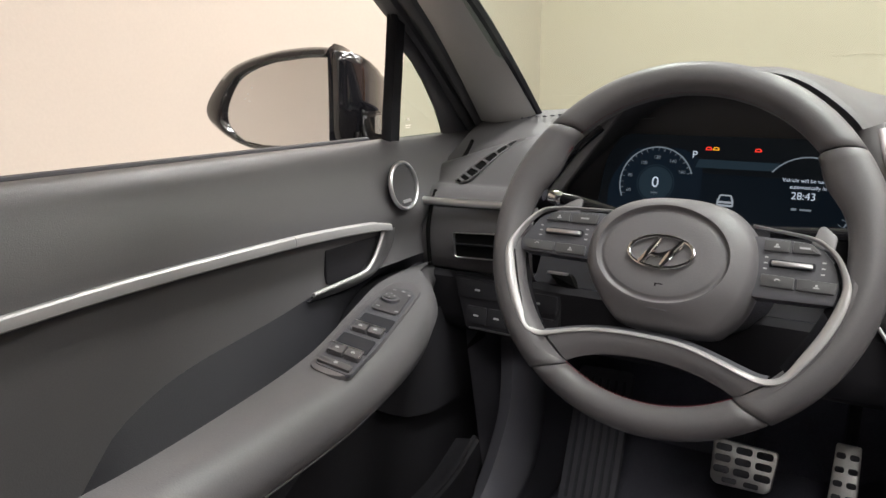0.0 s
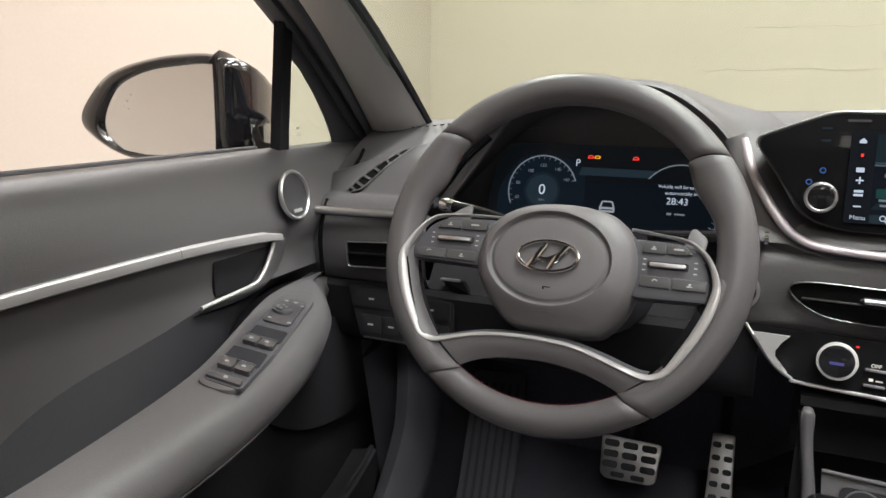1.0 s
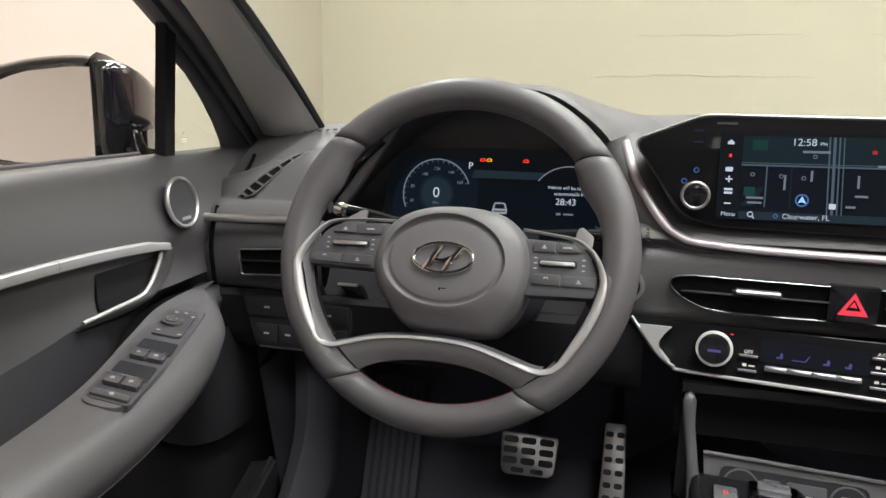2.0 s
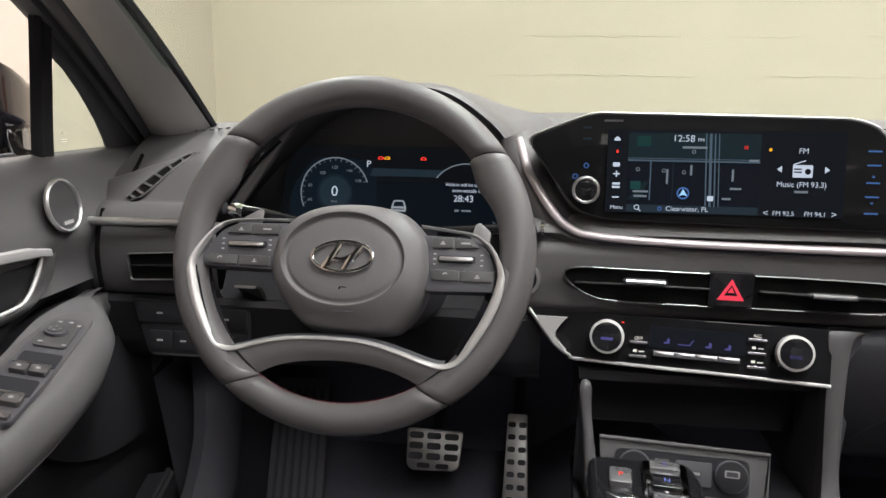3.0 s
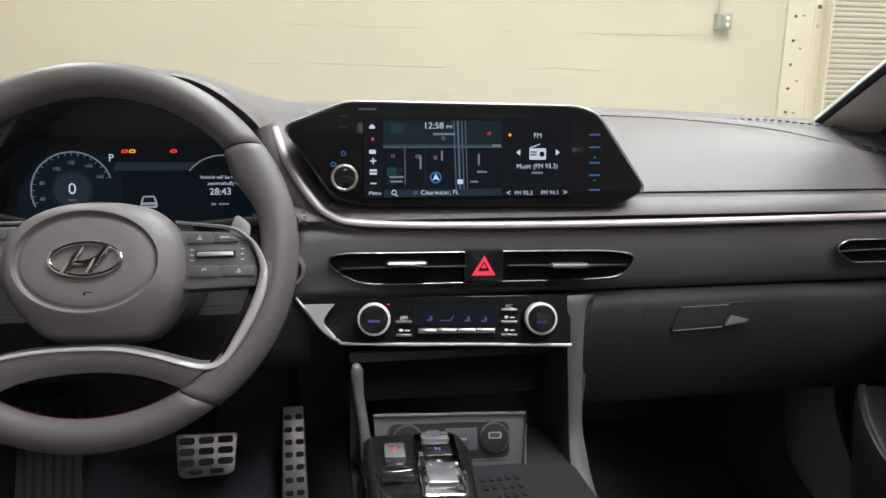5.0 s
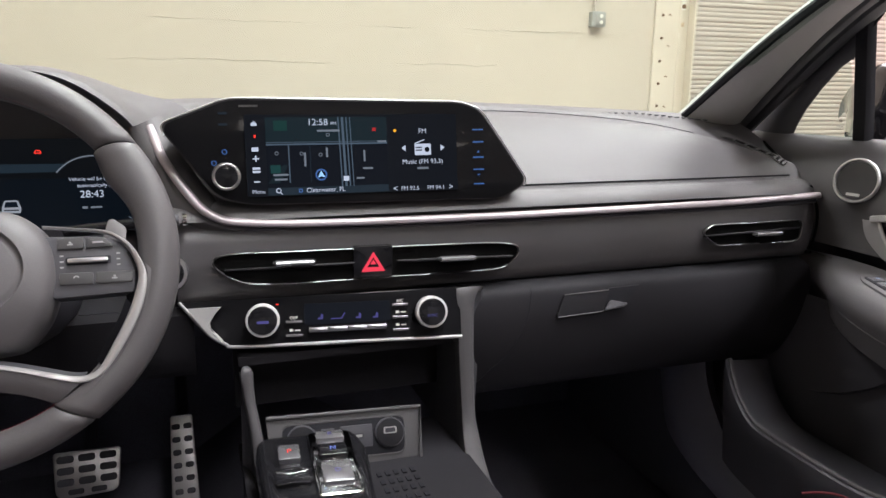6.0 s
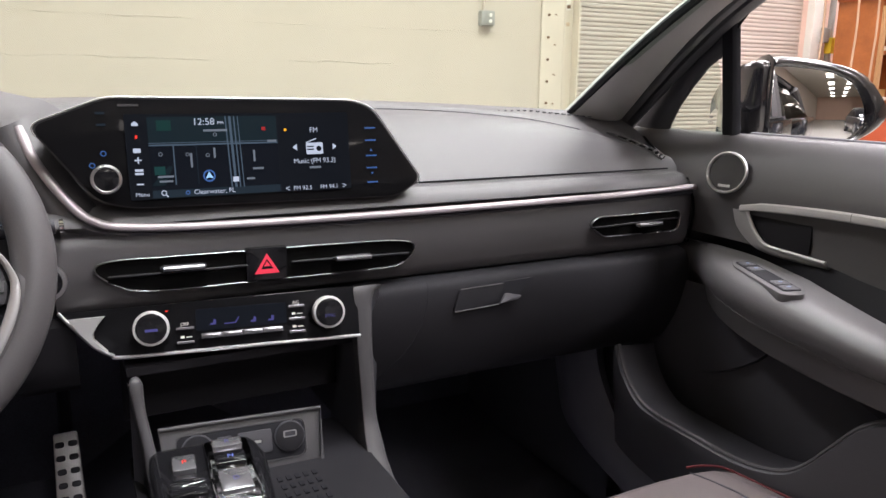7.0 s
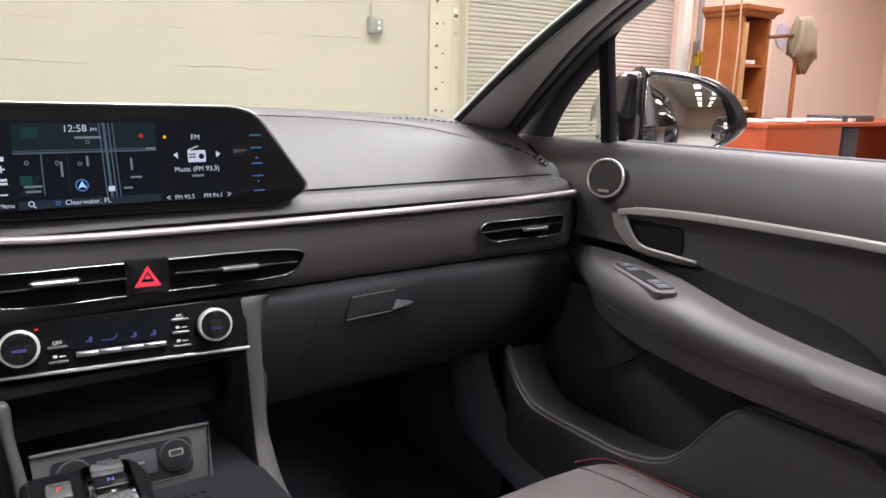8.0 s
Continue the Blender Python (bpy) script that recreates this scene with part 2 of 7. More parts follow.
def soft_lerp(table, x):
    if x <= table[0][0] or x >= table[-1][0]:
        return lerp(table, x)
    for i, (a, b) in enumerate(zip(table, table[1:])):
        if x <= b[0]:
            s = (x - a[0]) / (b[0] - a[0])
            p0, p3 = table[max(i - 1, 0)], table[min(i + 2, len(table) - 1)]
            out = []
            for k in range(1, len(a)):
                m0 = (b[k] - p0[k]) / max(b[0] - p0[0], 1e-9) * (b[0] - a[0])
                m1 = (p3[k] - a[k]) / max(p3[0] - a[0], 1e-9) * (b[0] - a[0])
                out.append((2 * s ** 3 - 3 * s * s + 1) * a[k] + (s ** 3 - 2 * s * s + s) * m0 + (3 * s * s - 2 * s ** 3) * b[k] + (s ** 3 - s * s) * m1)
            return tuple(out)


def span(a, b, n):
    return [a + (b - a) * i / (n - 1) for i in range(n)]


# ---- the garage ----
WY, WX0, WX1 = 5.0, -2.44, 11.0
DX0, DX1, DZ = 3.62, 6.40, 3.2
HIGH = 4.2


def garage():
    ground = part("ground", box((13.9, 49.4, 0.2), T(4.2, -19.5, -0.1)), CONCRETE)
    tagged(ground, "sealed grey concrete garage floor", "floor", kind="structure")
    wall = part("wall_front", box((DX0 - WX0 + 0.2, 0.2, HIGH), T((WX0 - 0.2 + DX0) / 2, WY + 0.1, HIGH / 2)), WALLP)
    tagged(wall, "cream painted board-marked concrete wall", "wall", kind="structure")
    part("wall_panel", box((WX1 - DX1, 0.2, HIGH), T((WX1 + DX1) / 2, WY + 0.1, HIGH / 2)), WARM, wall)
    part("lintel", box((DX1 - DX0, 0.2, HIGH - DZ), T((DX0 + DX1) / 2, WY + 0.1, (HIGH + DZ) / 2)), WALLP, wall)
    # ridges that the boards left in the concrete
    rnd = random.Random(5)
    for row in range(9):
        z = 0.75 + row * 0.245
        x = WX0 + 0.1
        while x < DX0 - 0.6:
            ln = rnd.uniform(0.5, 1.7)
            if rnd.random() < 0.75:
                end = min(x + ln, DX0 - 0.5)
                k = max(3, int((end - x) / 0.09))
                pts = [(q, WY, z + rnd.uniform(-0.008, 0.008)) for q in span(x, end, k)]
                rr = [0.0012 + 0.0028 * rnd.random() for _ in pts]
                rr[0] = rr[-1] = 0.001
                part("board_mark", tube(pts, rr, [q * 0.32 for q in rr], n=5), WALLP, wall)
            x += ln + rnd.uniform(0.1, 0.5)
    left = part("wall_left", box((0.2, 49.2, HIGH), T(WX0 - 0.1, -19.6, HIGH / 2)), PINK)
    tagged(left, "smooth pinkish cream plaster wall", "wall", kind="structure")
    right = part("wall_right", box((0.2, 49.2, HIGH), T(WX1 + 0.1, -19.6, HIGH / 2)), WARM)
    tagged(right, "pinkish cream plaster wall", "wall", kind="structure")
    back = part("wall_back", box((13.9, 0.2, HIGH), T(4.2, -44.2, HIGH / 2)), WARM)
    tagged(back, "pinkish cream plaster wall at the back", "wall", kind="structure")
    roof = part("ceiling", box((13.9, 49.6, 0.2), T(4.2, -19.5, HIGH + 0.1)), WHITEP)
    tagged(roof, "white painted garage ceiling", "ceiling", kind="structure")
    # jamb plates and bolts
    jamb = thing("door_jamb", "cream painted steel door jamb with bolt heads", "jamb", (3.48, WY, 0), kind="structure")
    part("plate", box((0.30, 0.02, DZ), T(3.437, WY - 0.012, DZ / 2), 0.004), JAMB, jamb)
    part("angle", box((0.020, 0.10, DZ), T(3.594, WY - 0.052, DZ / 2), 0.004), JAMB, jamb)
    part("joint_strip", box((0.030, 0.004, DZ), T(3.515, WY - 0.0242, DZ / 2), 0.001), JAMB, jamb)
    bolt = disc(0.011, 0.012, basis((3.350, WY - 0.024, 0), (1, 0, 0), (0, 0, 1)) @ T(0, 0, 0.010), 0.003, n=6)
    bm0 = part("bolt", bolt, RUST, jamb, "rusty bolt head")
    bm0.location = (0, 0, 0.110)
    for i in range(1, 17):
        b = bm0.copy()
        scene.collection.objects.link(b)
        b.location = (0, 0, 0.110 + i * 0.1698)
    # rust smears between the bolts, and two small stickers
    for i in range(9):
        q = smooth_path([(3.405, WY - 0.0222, 0.49 + i * 0.23), (3.418, WY - 0.0222, 0.496 + i * 0.23), (3.428, WY - 0.0222, 0.486 + i * 0.23)], 3)
        part("rust_smear", tube(q, 0.004, 0.0012, up=(0, 1, 0), n=6), RUST, jamb)
    part("sticker", box((0.042, 0.002, 0.085), T(3.533, WY - 0.0275, 1.725), 0.0005), WHITEP, jamb)
    part("sticker_print", box((0.034, 0.002, 0.030), T(3.533, WY - 0.0290, 1.708), 0.0005), RUST, jamb)
    part("sticker", box((0.030, 0.002, 0.03), T(3.533, WY - 0.0275, 1.574), 0.0005), RUSTPALE, jamb)
    # roller door of interlocking slats
    door = thing("roller_door", "cream ribbed steel roller shutter, closed", "roller door", ((DX0 + DX1) / 2, WY + 0.06, 0), kind="structure")
    prof = [(0.0, 0.0), (-0.003, 0.004), (-0.0055, 0.012), (-0.0055, 0.020), (-0.004, 0.030), (-0.001, 0.0350), (0.0, 0.0375)]
    b = loft([[(x, WY + 0.06 + py, pz) for py, pz in prof] for x in (DX0 - 0.05, DX1 + 0.05)])
    slat = part("slat", b, SLATM, door, recalc=False)
    for i in range(1, 85):
        s = slat.copy()
        scene.collection.objects.link(s)
        s.location = (0, 0.004 * (i % 3 == 0), i * 0.0375)
    # guide channel, pipes and a yellow guard at the far side of the roller door
    guide = thing("door_guide", "white painted steel roller door guide", "door guide", (6.46, WY - 0.05, 0))
    part("channel", box((0.13, 0.08, DZ), T(6.46, WY - 0.042, DZ / 2), 0.005), WHITEP, guide)
    pipe = thing("wall_pipe", "grey steel conduit with a yellow guard on the wall", "pipe", (6.66, WY - 0.06, 0))
    part("pipe", tube([(6.69, WY - 0.06, z) for z in span(0, 3.6, 4)], 0.03, up=(0, 1, 0)), GALV, pipe)
    part("pipe", tube([(6.58, WY - 0.04, z) for z in span(0, 3.6, 4)], 0.018, up=(0, 1, 0)), WHITEP, pipe)
    part("guard", box((0.13, 0.08, 0.15), T(6.685, WY - 0.10, 1.505), 0.012), YELLOW, pipe)
    part("switch_box", box((0.09, 0.06, 0.14), T(6.56, WY - 0.09, 1.60), 0.008), GALV, pipe)
    # junction box
    jb = thing("junction_box", "grey metal electrical outlet box on the wall", "outlet box", (2.78, WY, 1.58))
    f = basis((2.780, WY - 0.055, 1.585), (1, 0, 0), (0, 0, 1))
    part("case", slab(rounded(rect(0.115, 0.11), 0.012), 0.053, f, 0.008), GALV, jb)
    part("cover", slab(rounded(rect(0.075, 0.085), 0.006), 0.006, f @ T(0.012, 0.0, 0.005), 0.002), GALV, jb)
    for dz in (0.022, -0.022):
        part("socket", disc(0.014, 0.004, f @ T(0.015, dz, 0.008), 0.001, n=16), WHITEP, jb)
    part("conduit", tube([(2.755, WY - 0.03, z) for z in span(1.635, HIGH, 3)], 0.011, up=(0, 1, 0)), WALLP, jb)
    # ceiling lights
    em = glow("lamp_tube", (1.0, 0.93, 0.82), 6.0)
    base = None
    spots = [(x, y) for x in (0.6, 2.6) for y in (2.9, 0.0, -3.5, -8.0, -13.0, -18.0, -23.0, -28.0, -34.0, -40.0)]
    # Extra unseen fixtures, placed to brighten the left wall and bookcase side.
    spots += [(4.8, 2.9), (7.6, 2.9), (-1.7, 3.0), (6.4, -10.0), (6.4, -18.0)]
    for x, y in spots:
        if base is None:
            base = thing("ceiling_light", "long white ceiling light, switched on", "ceiling light", (x, y, HIGH - 0.06), "ceiling lights")
            part("housing", box((0.64, 2.06, 0.06), T(x, y, HIGH - 0.035), 0.01), WHITEP, base)
            part("diffuser", box((0.60, 2.00, 0.03), T(x, y, HIGH - 0.08), 0.008), em, base)
        else:
            copy_thing(base, T(x, y, HIGH - 0.06))
        if y < -16:
            continue
        ld = bpy.data.lights.new("tube_light", "AREA")
        ld.shape, ld.size, ld.size_y = "RECTANGLE", 0.6, 2.0
        ld.spread = radians(130)
        ld.energy, ld.color = LAMP, (0.985, 0.972, 0.965)
        lo = new("tube_light", ld)
        lo.matrix_world = pose(x, y, HIGH - 0.10)


LAMP = 72.0
garage()


def bookcase():
    x0, x1, y, d, h = 6.38, 6.86, 4.45, 0.42, 1.87
    b = thing("bookcase", "tall red-brown wooden bookcase with open shelves", "bookcase", ((x0 + x1) / 2, y, 0))
    for x in (x0 + 0.02, x1 - 0.02):
        part("side_panel", box((0.04, d, h), T(x, y, h / 2), 0.004), WOOD, b)
    part("back_panel", box((x1 - x0 - 0.08, 0.015, h - 0.1), T((x0 + x1) / 2, y + d / 2 - 0.01, h / 2)), WOOD, b)
    part("stile", box((0.05, 0.03, h - 0.10), T(x0 + 0.03, y - d / 2 - 0.017, h / 2 - 0.01), 0.004), mat("pale_wood", (0.45, 0.26, 0.12), 0.4), b)
    for z in (0.08, 0.55, 0.98, 1.42):
        part("shelf", box((x1 - x0 - 0.085, d - 0.05, 0.028), T((x0 + x1) / 2, y, z), 0.003), WOOD, b)
    prof = [(0.0, 0.0), (0.02, 0.01), (0.03, 0.04), (0.07, 0.06), (0.075, 0.10), (0.0, 0.10)]
    rows = []
    for sx, sy in ((-1, -1), (1, -1), (1, 1), (-1, 1)):
        cx, cy = (x0 + x1) / 2, y
        rows.append([(cx + sx * ((x1 - x0) / 2 + e), cy + sy * (d / 2 + (e if sy < 0 else 0)), h + z) for e, z in prof])
    part("cornice", loft(rows, wrap=True), WOOD, b, sharp=20)
    part("top_board", box((x1 - x0 + 0.06, d + 0.04, 0.02), T((x0 + x1) / 2, y - 0.02, h + 0.09)), WOOD, b)
    # its glazed door stands open
    gd = part("glass_door", slab([(6.845, 0.70), (7.34, 0.64), (7.30, 1.80), (6.862, 1.83)], 0.008, basis((0, 4.20, 0), (1, 0, 0), (0, 0, 1))), PANE, b, "open glass door", smooth=False)
    gd.visible_shadow = False
    part("door_rail", tube([(6.845, 4.195, 0.70), (7.34, 4.195, 0.64)], 0.010, n=6), RUSTPALE, gd)
    for z, w in ((1.444, 0.22), (0.994, 0.16)):
        tagged(part("paper_stack", box((w, 0.24, 0.035), T(x1 - 0.26, y - 0.05, z + 0.012), 0.004), WHITEP), "stack of white paper on a bookcase shelf", "paper")
    part("carton", box((0.24, 0.18, 0.10), T(x1 - 0.17, y + 0.02, 1.045), 0.004), mat("tan_card", (0.55, 0.38, 0.16), 0.7)).name = "carton"
    tagged(bpy.data.objects["carton"], "small tan cardboard box on a shelf", "box")
    tagged(part("jar", tube([(x1 - 0.32, y - 0.05, z) for z in (1.43, 1.44, 1.52, 1.53)], [0.03, 0.045, 0.045, 0.02], n=14), GALV), "dark metal jar on a shelf", "jar")


def desk():
    x0, x1, y0, y1, h = 4.74, 8.2, 2.9, 3.7, 0.93
    d = thing("desk", "long red-stained wooden office desk", "desk", ((x0 + x1) / 2, y0, 0))
    part("front_panel", box((1.05, 0.03, h - 0.03), T(x0 + 0.53, y0 + 0.02, h / 2 - 0.015), 0.004), DESKW, d)
    part("end_panel", box((0.03, y1 - y0 - 0.06, h - 0.03), T(x0 + 0.03, (y0 + y1) / 2, h / 2 - 0.015), 0.004), DESKW, d)
    part("tabletop", box((x1 - x0, y1 - y0, 0.03), T((x0 + x1) / 2, (y0 + y1) / 2, h - 0.015), 0.005), DESKW, d)
    part("pedestal", box((0.5, y1 - y0 - 0.1, h - 0.035), T(x1 - 0.4, (y0 + y1) / 2, h / 2 - 0.018), 0.004), DESKW, d)
    part("modesty_panel", box((x1 - x0 - 1.6, 0.02, 0.6), T(6.5, y1 - 0.12, h - 0.34), 0.003), DESKW, d)
    part("pigeon_hole", box((0.22, 0.3, 0.30), T(x0 + 1.25, y0 + 0.17, h - 0.19), 0.004), DARK, d)
    tagged(part("desk_lamp_base", box((0.10, 0.10, 0.03), T(5.2, 3.2, h + 0.016), 0.01), DARK), "small dark box on the desk", "box")
    rnd = random.Random(3)
    for i in range(6):
        x = 4.95 + i * 0.33
        p = part("paper_sheet", box((rnd.uniform(0.16, 0.3), 0.22, rnd.uniform(0.012, 0.03)), pose(x, 3.05 + rnd.uniform(0, 0.2), h + 0.016, 0, 0, rnd.uniform(-30, 30)), 0.002), WHITEP)
        tagged(p, "loose white paper on the desk", "paper")
    tagged(part("binder", box((0.55, 0.30, 0.05), T(6.35, 3.2, h + 0.026), 0.006), HARD), "black ring binder lying on the desk", "binder")


def coat_stand():
    x, y = 6.86, 3.95
    c = thing("coat_stand", "dark wooden coat stand behind the desk", "coat stand", (x, y, 0))
    part("pole", tube([(x, y, 0.0), (x, y, 1.0), (x, y, 1.85)], 0.022, up=(0, 1, 0)), WOOD, c)
    part("arm", tube([(x - 0.50, y, 1.66), (x - 0.1, y, 1.70), (x + 0.12, y, 1.72)], 0.018, up=(0, 0, 1)), DARKW, c)
    part("foot", box((0.4, 0.05, 0.04), T(x, y, 0.02), 0.01), WOOD, c)
    part("foot", box((0.05, 0.4, 0.04), T(x, y, 0.024), 0.01), WOOD, c)
    rows = []
    for k, (z, w, t) in enumerate(((1.87, 0.05, 0.03), (1.85, 0.12, 0.06), (1.74, 0.15, 0.08), (1.60, 0.185, 0.09), (1.52, 0.20, 0.09), (1.50, 0.13, 0.07), (1.43, 0.08, 0.05), (1.36, 0.03, 0.03))):
        row = []
        for j in range(28):
            a = 2 * math.pi * j / 28
            f = 1 + 0.22 * math.sin(5 * a + k * 0.7) * min(1, k / 2)
            row.append((x + 0.03 + w * f * math.cos(a) + 0.02 * k / 3, y - 0.03 + t * f * math.sin(a), z + 0.02 * math.sin(3 * a)))
        rows.append(row)
    coat = part("jacket", loft(rows, ring=True, caps=True), CLOTH, sharp=80)
    tagged(coat, "olive jacket hanging from the coat stand", "jacket")


def pull_rope(x, y, z0):
    r = thing("pull_rope", "thin pale rope hanging near the bookcase", "rope", (x, y, z0), "ropes")
    part("rope", tube([(x + 0.008 * math.sin(9 * z), y, z) for z in span(z0, HIGH, 24)], 0.009, up=(0, 1, 0), n=6), mat("hemp", (0.50, 0.34, 0.22), 0.9, grain=0.5, scale=200), r)
    part("knot", tube([(x, y, z0 - 0.03), (x, y, z0 - 0.01), (x, y, z0 + 0.02)], [0.008, 0.02, 0.012], up=(0, 1, 0), n=8), CLOTH, r)


def parked_car(x, y, turn, paint, shade):
    c = thing("parked_car", f"{shade} saloon car parked at the back of the garage", "car", (x, y, 0), "parked cars")
    m = pose(x, y, 0, 0, 0, turn)
    st = [(-2.3, 0.70, 0.35, 0.68), (-2.2, 0.86, 0.28, 0.80), (-1.4, 0.91, 0.24, 0.90), (0.0, 0.92, 0.22, 0.93), (1.2, 0.92, 0.22, 0.96), (1.9, 0.88, 0.26, 0.98), (2.3, 0.76, 0.36, 0.90)]
    rows = [[m @ Vector((sx * w, v, z)) for sx, z in ((-0.90, z0), (-1, z0 + 0.15), (-1, (z0 + z1) / 2), (-0.96, z1 - 0.04), (-0.85, z1), (0, z1 + 0.02), (0.85, z1), (0.96, z1 - 0.04), (1, (z0 + z1) / 2), (1, z0 + 0.15), (0.90, z0))] for v, w, z0, z1 in st]
    part("body", loft(rows, ring=True, caps=True), paint, c, sharp=45)
    cab = [(-0.95, 0.74, 0.91, 0.93), (-0.25, 0.66, 0.92, 1.38), (0.5, 0.66, 0.94, 1.44), (1.1, 0.64, 0.95, 1.38), (1.75, 0.70, 0.96, 1.00)]
    rows = [[m @ Vector((sx * w, v, z)) for sx, z in ((-1.12, z0), (-1.0, z1 - 0.05), (-0.9, z1), (0.9, z1), (1.0, z1 - 0.05), (1.12, z0))] for v, w, z0, z1 in cab]
    part("cabin", loft(rows), GLOSS, c, "dark glazed cabin", sharp=45)
    for v in (-1.4, 1.4):
        for sx in (-1, 1):
            wm = m @ T(sx * 0.84, v, 0.33) @ Matrix.Rotation(radians(90 * sx), 4, "Y")
            w = part("wheel", disc(0.33, 0.20, wm @ T(0, 0, 0.09), 0.03, n=24), DARK, c)
            part("rim", disc(0.22, 0.02, wm @ T(0, 0, 0.095), 0.01, n=20), SATIN, w)
    for sx in (-1, 1):
        part("headlight", slab(rounded(rect(0.36, 0.12, sx * 0.55, 0.64), 0.04), 0.05, m @ Matrix.Translation((0, -2.28, 0)) @ Matrix.Rotation(radians(90), 4, "X"), 0.01), WHITEP, c)


parked_car(3.1, -13.0, 172, mat("dark_blue_paint", (0.02, 0.025, 0.04), 0.2, coat=1.0), "dark blue")
parked_car(6.0, -13.5, 160, mat("silver_paint", (0.42, 0.43, 0.45), 0.3, 0.6, coat=1.0), "silver")
for rx, ry, rz in ((5.85, 4.1, 1.10), (6.15, 4.12, 1.14), (5.70, 4.3, 0.4)):
    pull_rope(rx, ry, rz)
plate = part("wall_plate", slab(ring_pts(0.15, 0.15, 32), 0.02, basis((8.36, WY - 0.002, 1.84), (1, 0, 0), (0, 0, 1)) @ T(0, 0, 0.02), 0.006), mat("pale_lilac_enamel", (0.62, 0.55, 0.66), 0.4))
tagged(plate, "round pale lilac plate hung on the wall", "wall plate")
bookcase()
desk()
coat_stand()


# ---- the car's shell ----
def shell():
    car = thing("car", "black car body with dark headliner and pillars", "car body", (0, 0, 0.2))
    # windscreen: base curve and top curve
    def base_pt(u):
        return Vector((0.67 * u, 1.30 - 0.22 * u * u, 1.073 - 0.018 * u * u))

    def top_pt(u):
        return Vector((0.55 * u, 0.50 - 0.10 * u * u, 1.375 - 0.02 * u * u))
    us = span(-1, 1, 17)
    glass = part("windscreen", loft([[base_pt(u).lerp(top_pt(u), s) for u in us] for s in span(0, 1, 7)]), WINDOW, car, "clear laminated windscreen", recalc=False)
    glass.visible_shadow = False
    for s in (-1, 1):
        # pillar trim between the windscreen edge and the door seal, bulging into the cabin
        ea = smooth_path([(s * 0.672, 1.14, 1.030), (s * 0.650, 1.07, 1.058), (s * 0.612, 0.80, 1.196), (s * 0.585, 0.50, 1.315), (s * 0.56, 0.20, 1.375)], 6)
        eb = smooth_path([(s * 0.735, 1.12, 0.975), (s * 0.728, 1.05, 1.018), (s * 0.697, 0.80, 1.200), (s * 0.660, 0.50, 1.322), (s * 0.62, 0.20, 1.378)], 6)
        ec = smooth_path([(s * 0.758, 1.10, 0.960), (s * 0.753, 1.04, 1.012), (s * 0.766, 0.80, 1.206), (s * 0.725, 0.50, 1.322), (s * 0.67, 0.20, 1.375)], 6)
        rows = []
        for a, b in zip(ea, eb):
            inn = Vector((-s * 0.25, -0.80, -0.30)).normalized()
            rows.append([a + Vector((s * 0.03, 0.05, 0.0)), a] + [a.lerp(b, t) + inn * 0.020 * math.sin(math.pi * t) ** 0.7 for t in (0.12, 0.3, 0.5, 0.7, 0.88)] + [b, b + Vector((0, 0.06, -0.01))])
        part("pillar_trim", loft(rows), PILLAR, car, "dark grey moulded windscreen pillar trim", sharp=60)
        rows = []
        for b, c in zip(eb, ec):
            inn = Vector((-s * 0.25, -0.80, -0.30)).normalized()
            rows.append([b + Vector((0, 0.04, 0))] + [b.lerp(c, t) + inn * h for t, h in ((0.04, -0.006), (0.12, 0.004), (0.28, 0.008), (0.40, 0.0), (0.46, -0.010), (0.54, -0.010), (0.60, 0.0), (0.8, 0.006), (0.97, 0.002))] + [c, c + Vector((0, 0.05, 0))])
        part("door_seal", loft(rows), SEALM, car, "black ribbed door seal", sharp=50)
        part("windscreen_seal", tube([p + Vector((s * 0.005, 0.0, -0.003)) for p in ea], 0.0065, n=6), MATT, car)
        part("roof_rail", tube([(s * 0.60, 0.25, 1.36), (s * 0.60, -0.4, 1.385), (s * 0.59, -1.3, 1.36)], 0.05, 0.03, n=8), SOFT, car)
        part("centre_pillar", tube([(s * 0.74, -0.30, 0.40), (s * 0.73, -0.32, 1.0), (s * 0.64, -0.38, 1.36)], 0.05, 0.08, up=(0, 1, 0), n=8), SOFT, car)
        part("rear_pillar", tube([(s * 0.70, -1.9, 0.95), (s * 0.62, -1.35, 1.33)], 0.09, 0.05, up=(0, 1, 0), n=8), SOFT, car)
        part("rear_side", box((0.06, 1.7, 0.62), T(s * 0.76, -1.18, 0.70), 0.02), SOFT, car)
        part("rear_flank", box((0.05, 2.0, 0.70), T(s * 0.815, -1.36, 0.66), 0.03), PAINT, car)
        part("waist_strip", box((0.012, 1.6, 0.012), T(s * 0.842, -1.1, 1.008), 0.002), CHROME, car)
        rw = part("rear_window", loft([[(s * (0.805 - 0.33 * t * t * 0.4 - 0.06 * t), y, 1.0 + 0.36 * t * (1 - max(0, (-y - 1.1) / 0.9) ** 2)) for t in span(0, 1, 6)] for y in span(-0.34, -1.95, 10)]), PRIVACY, car, "dark tinted rear side window", sharp=60)
        rw.visible_shadow = False
        # Unseen boxes added to keep leaking light out of the footwell.
        part("footwell_side", box((0.02, 0.50, 0.66), T(s * 0.735, 1.20, 0.65)), DARK, car)
        part("body_sill", box((0.10, 2.6, 0.14), T(s * 0.79, 0.20, 0.31), 0.02), PAINT, car)
        lo = smooth_path([(0.615, 1.03, 0.68), (0.605, 1.02, 0.635), (0.60, 1.001, 0.586), (0.60, 0.981, 0.528), (0.60, 0.930, 0.496), (0.60, 0.861, 0.474), (0.60, 0.74, 0.45), (0.60, 0.55, 0.44)], 5)
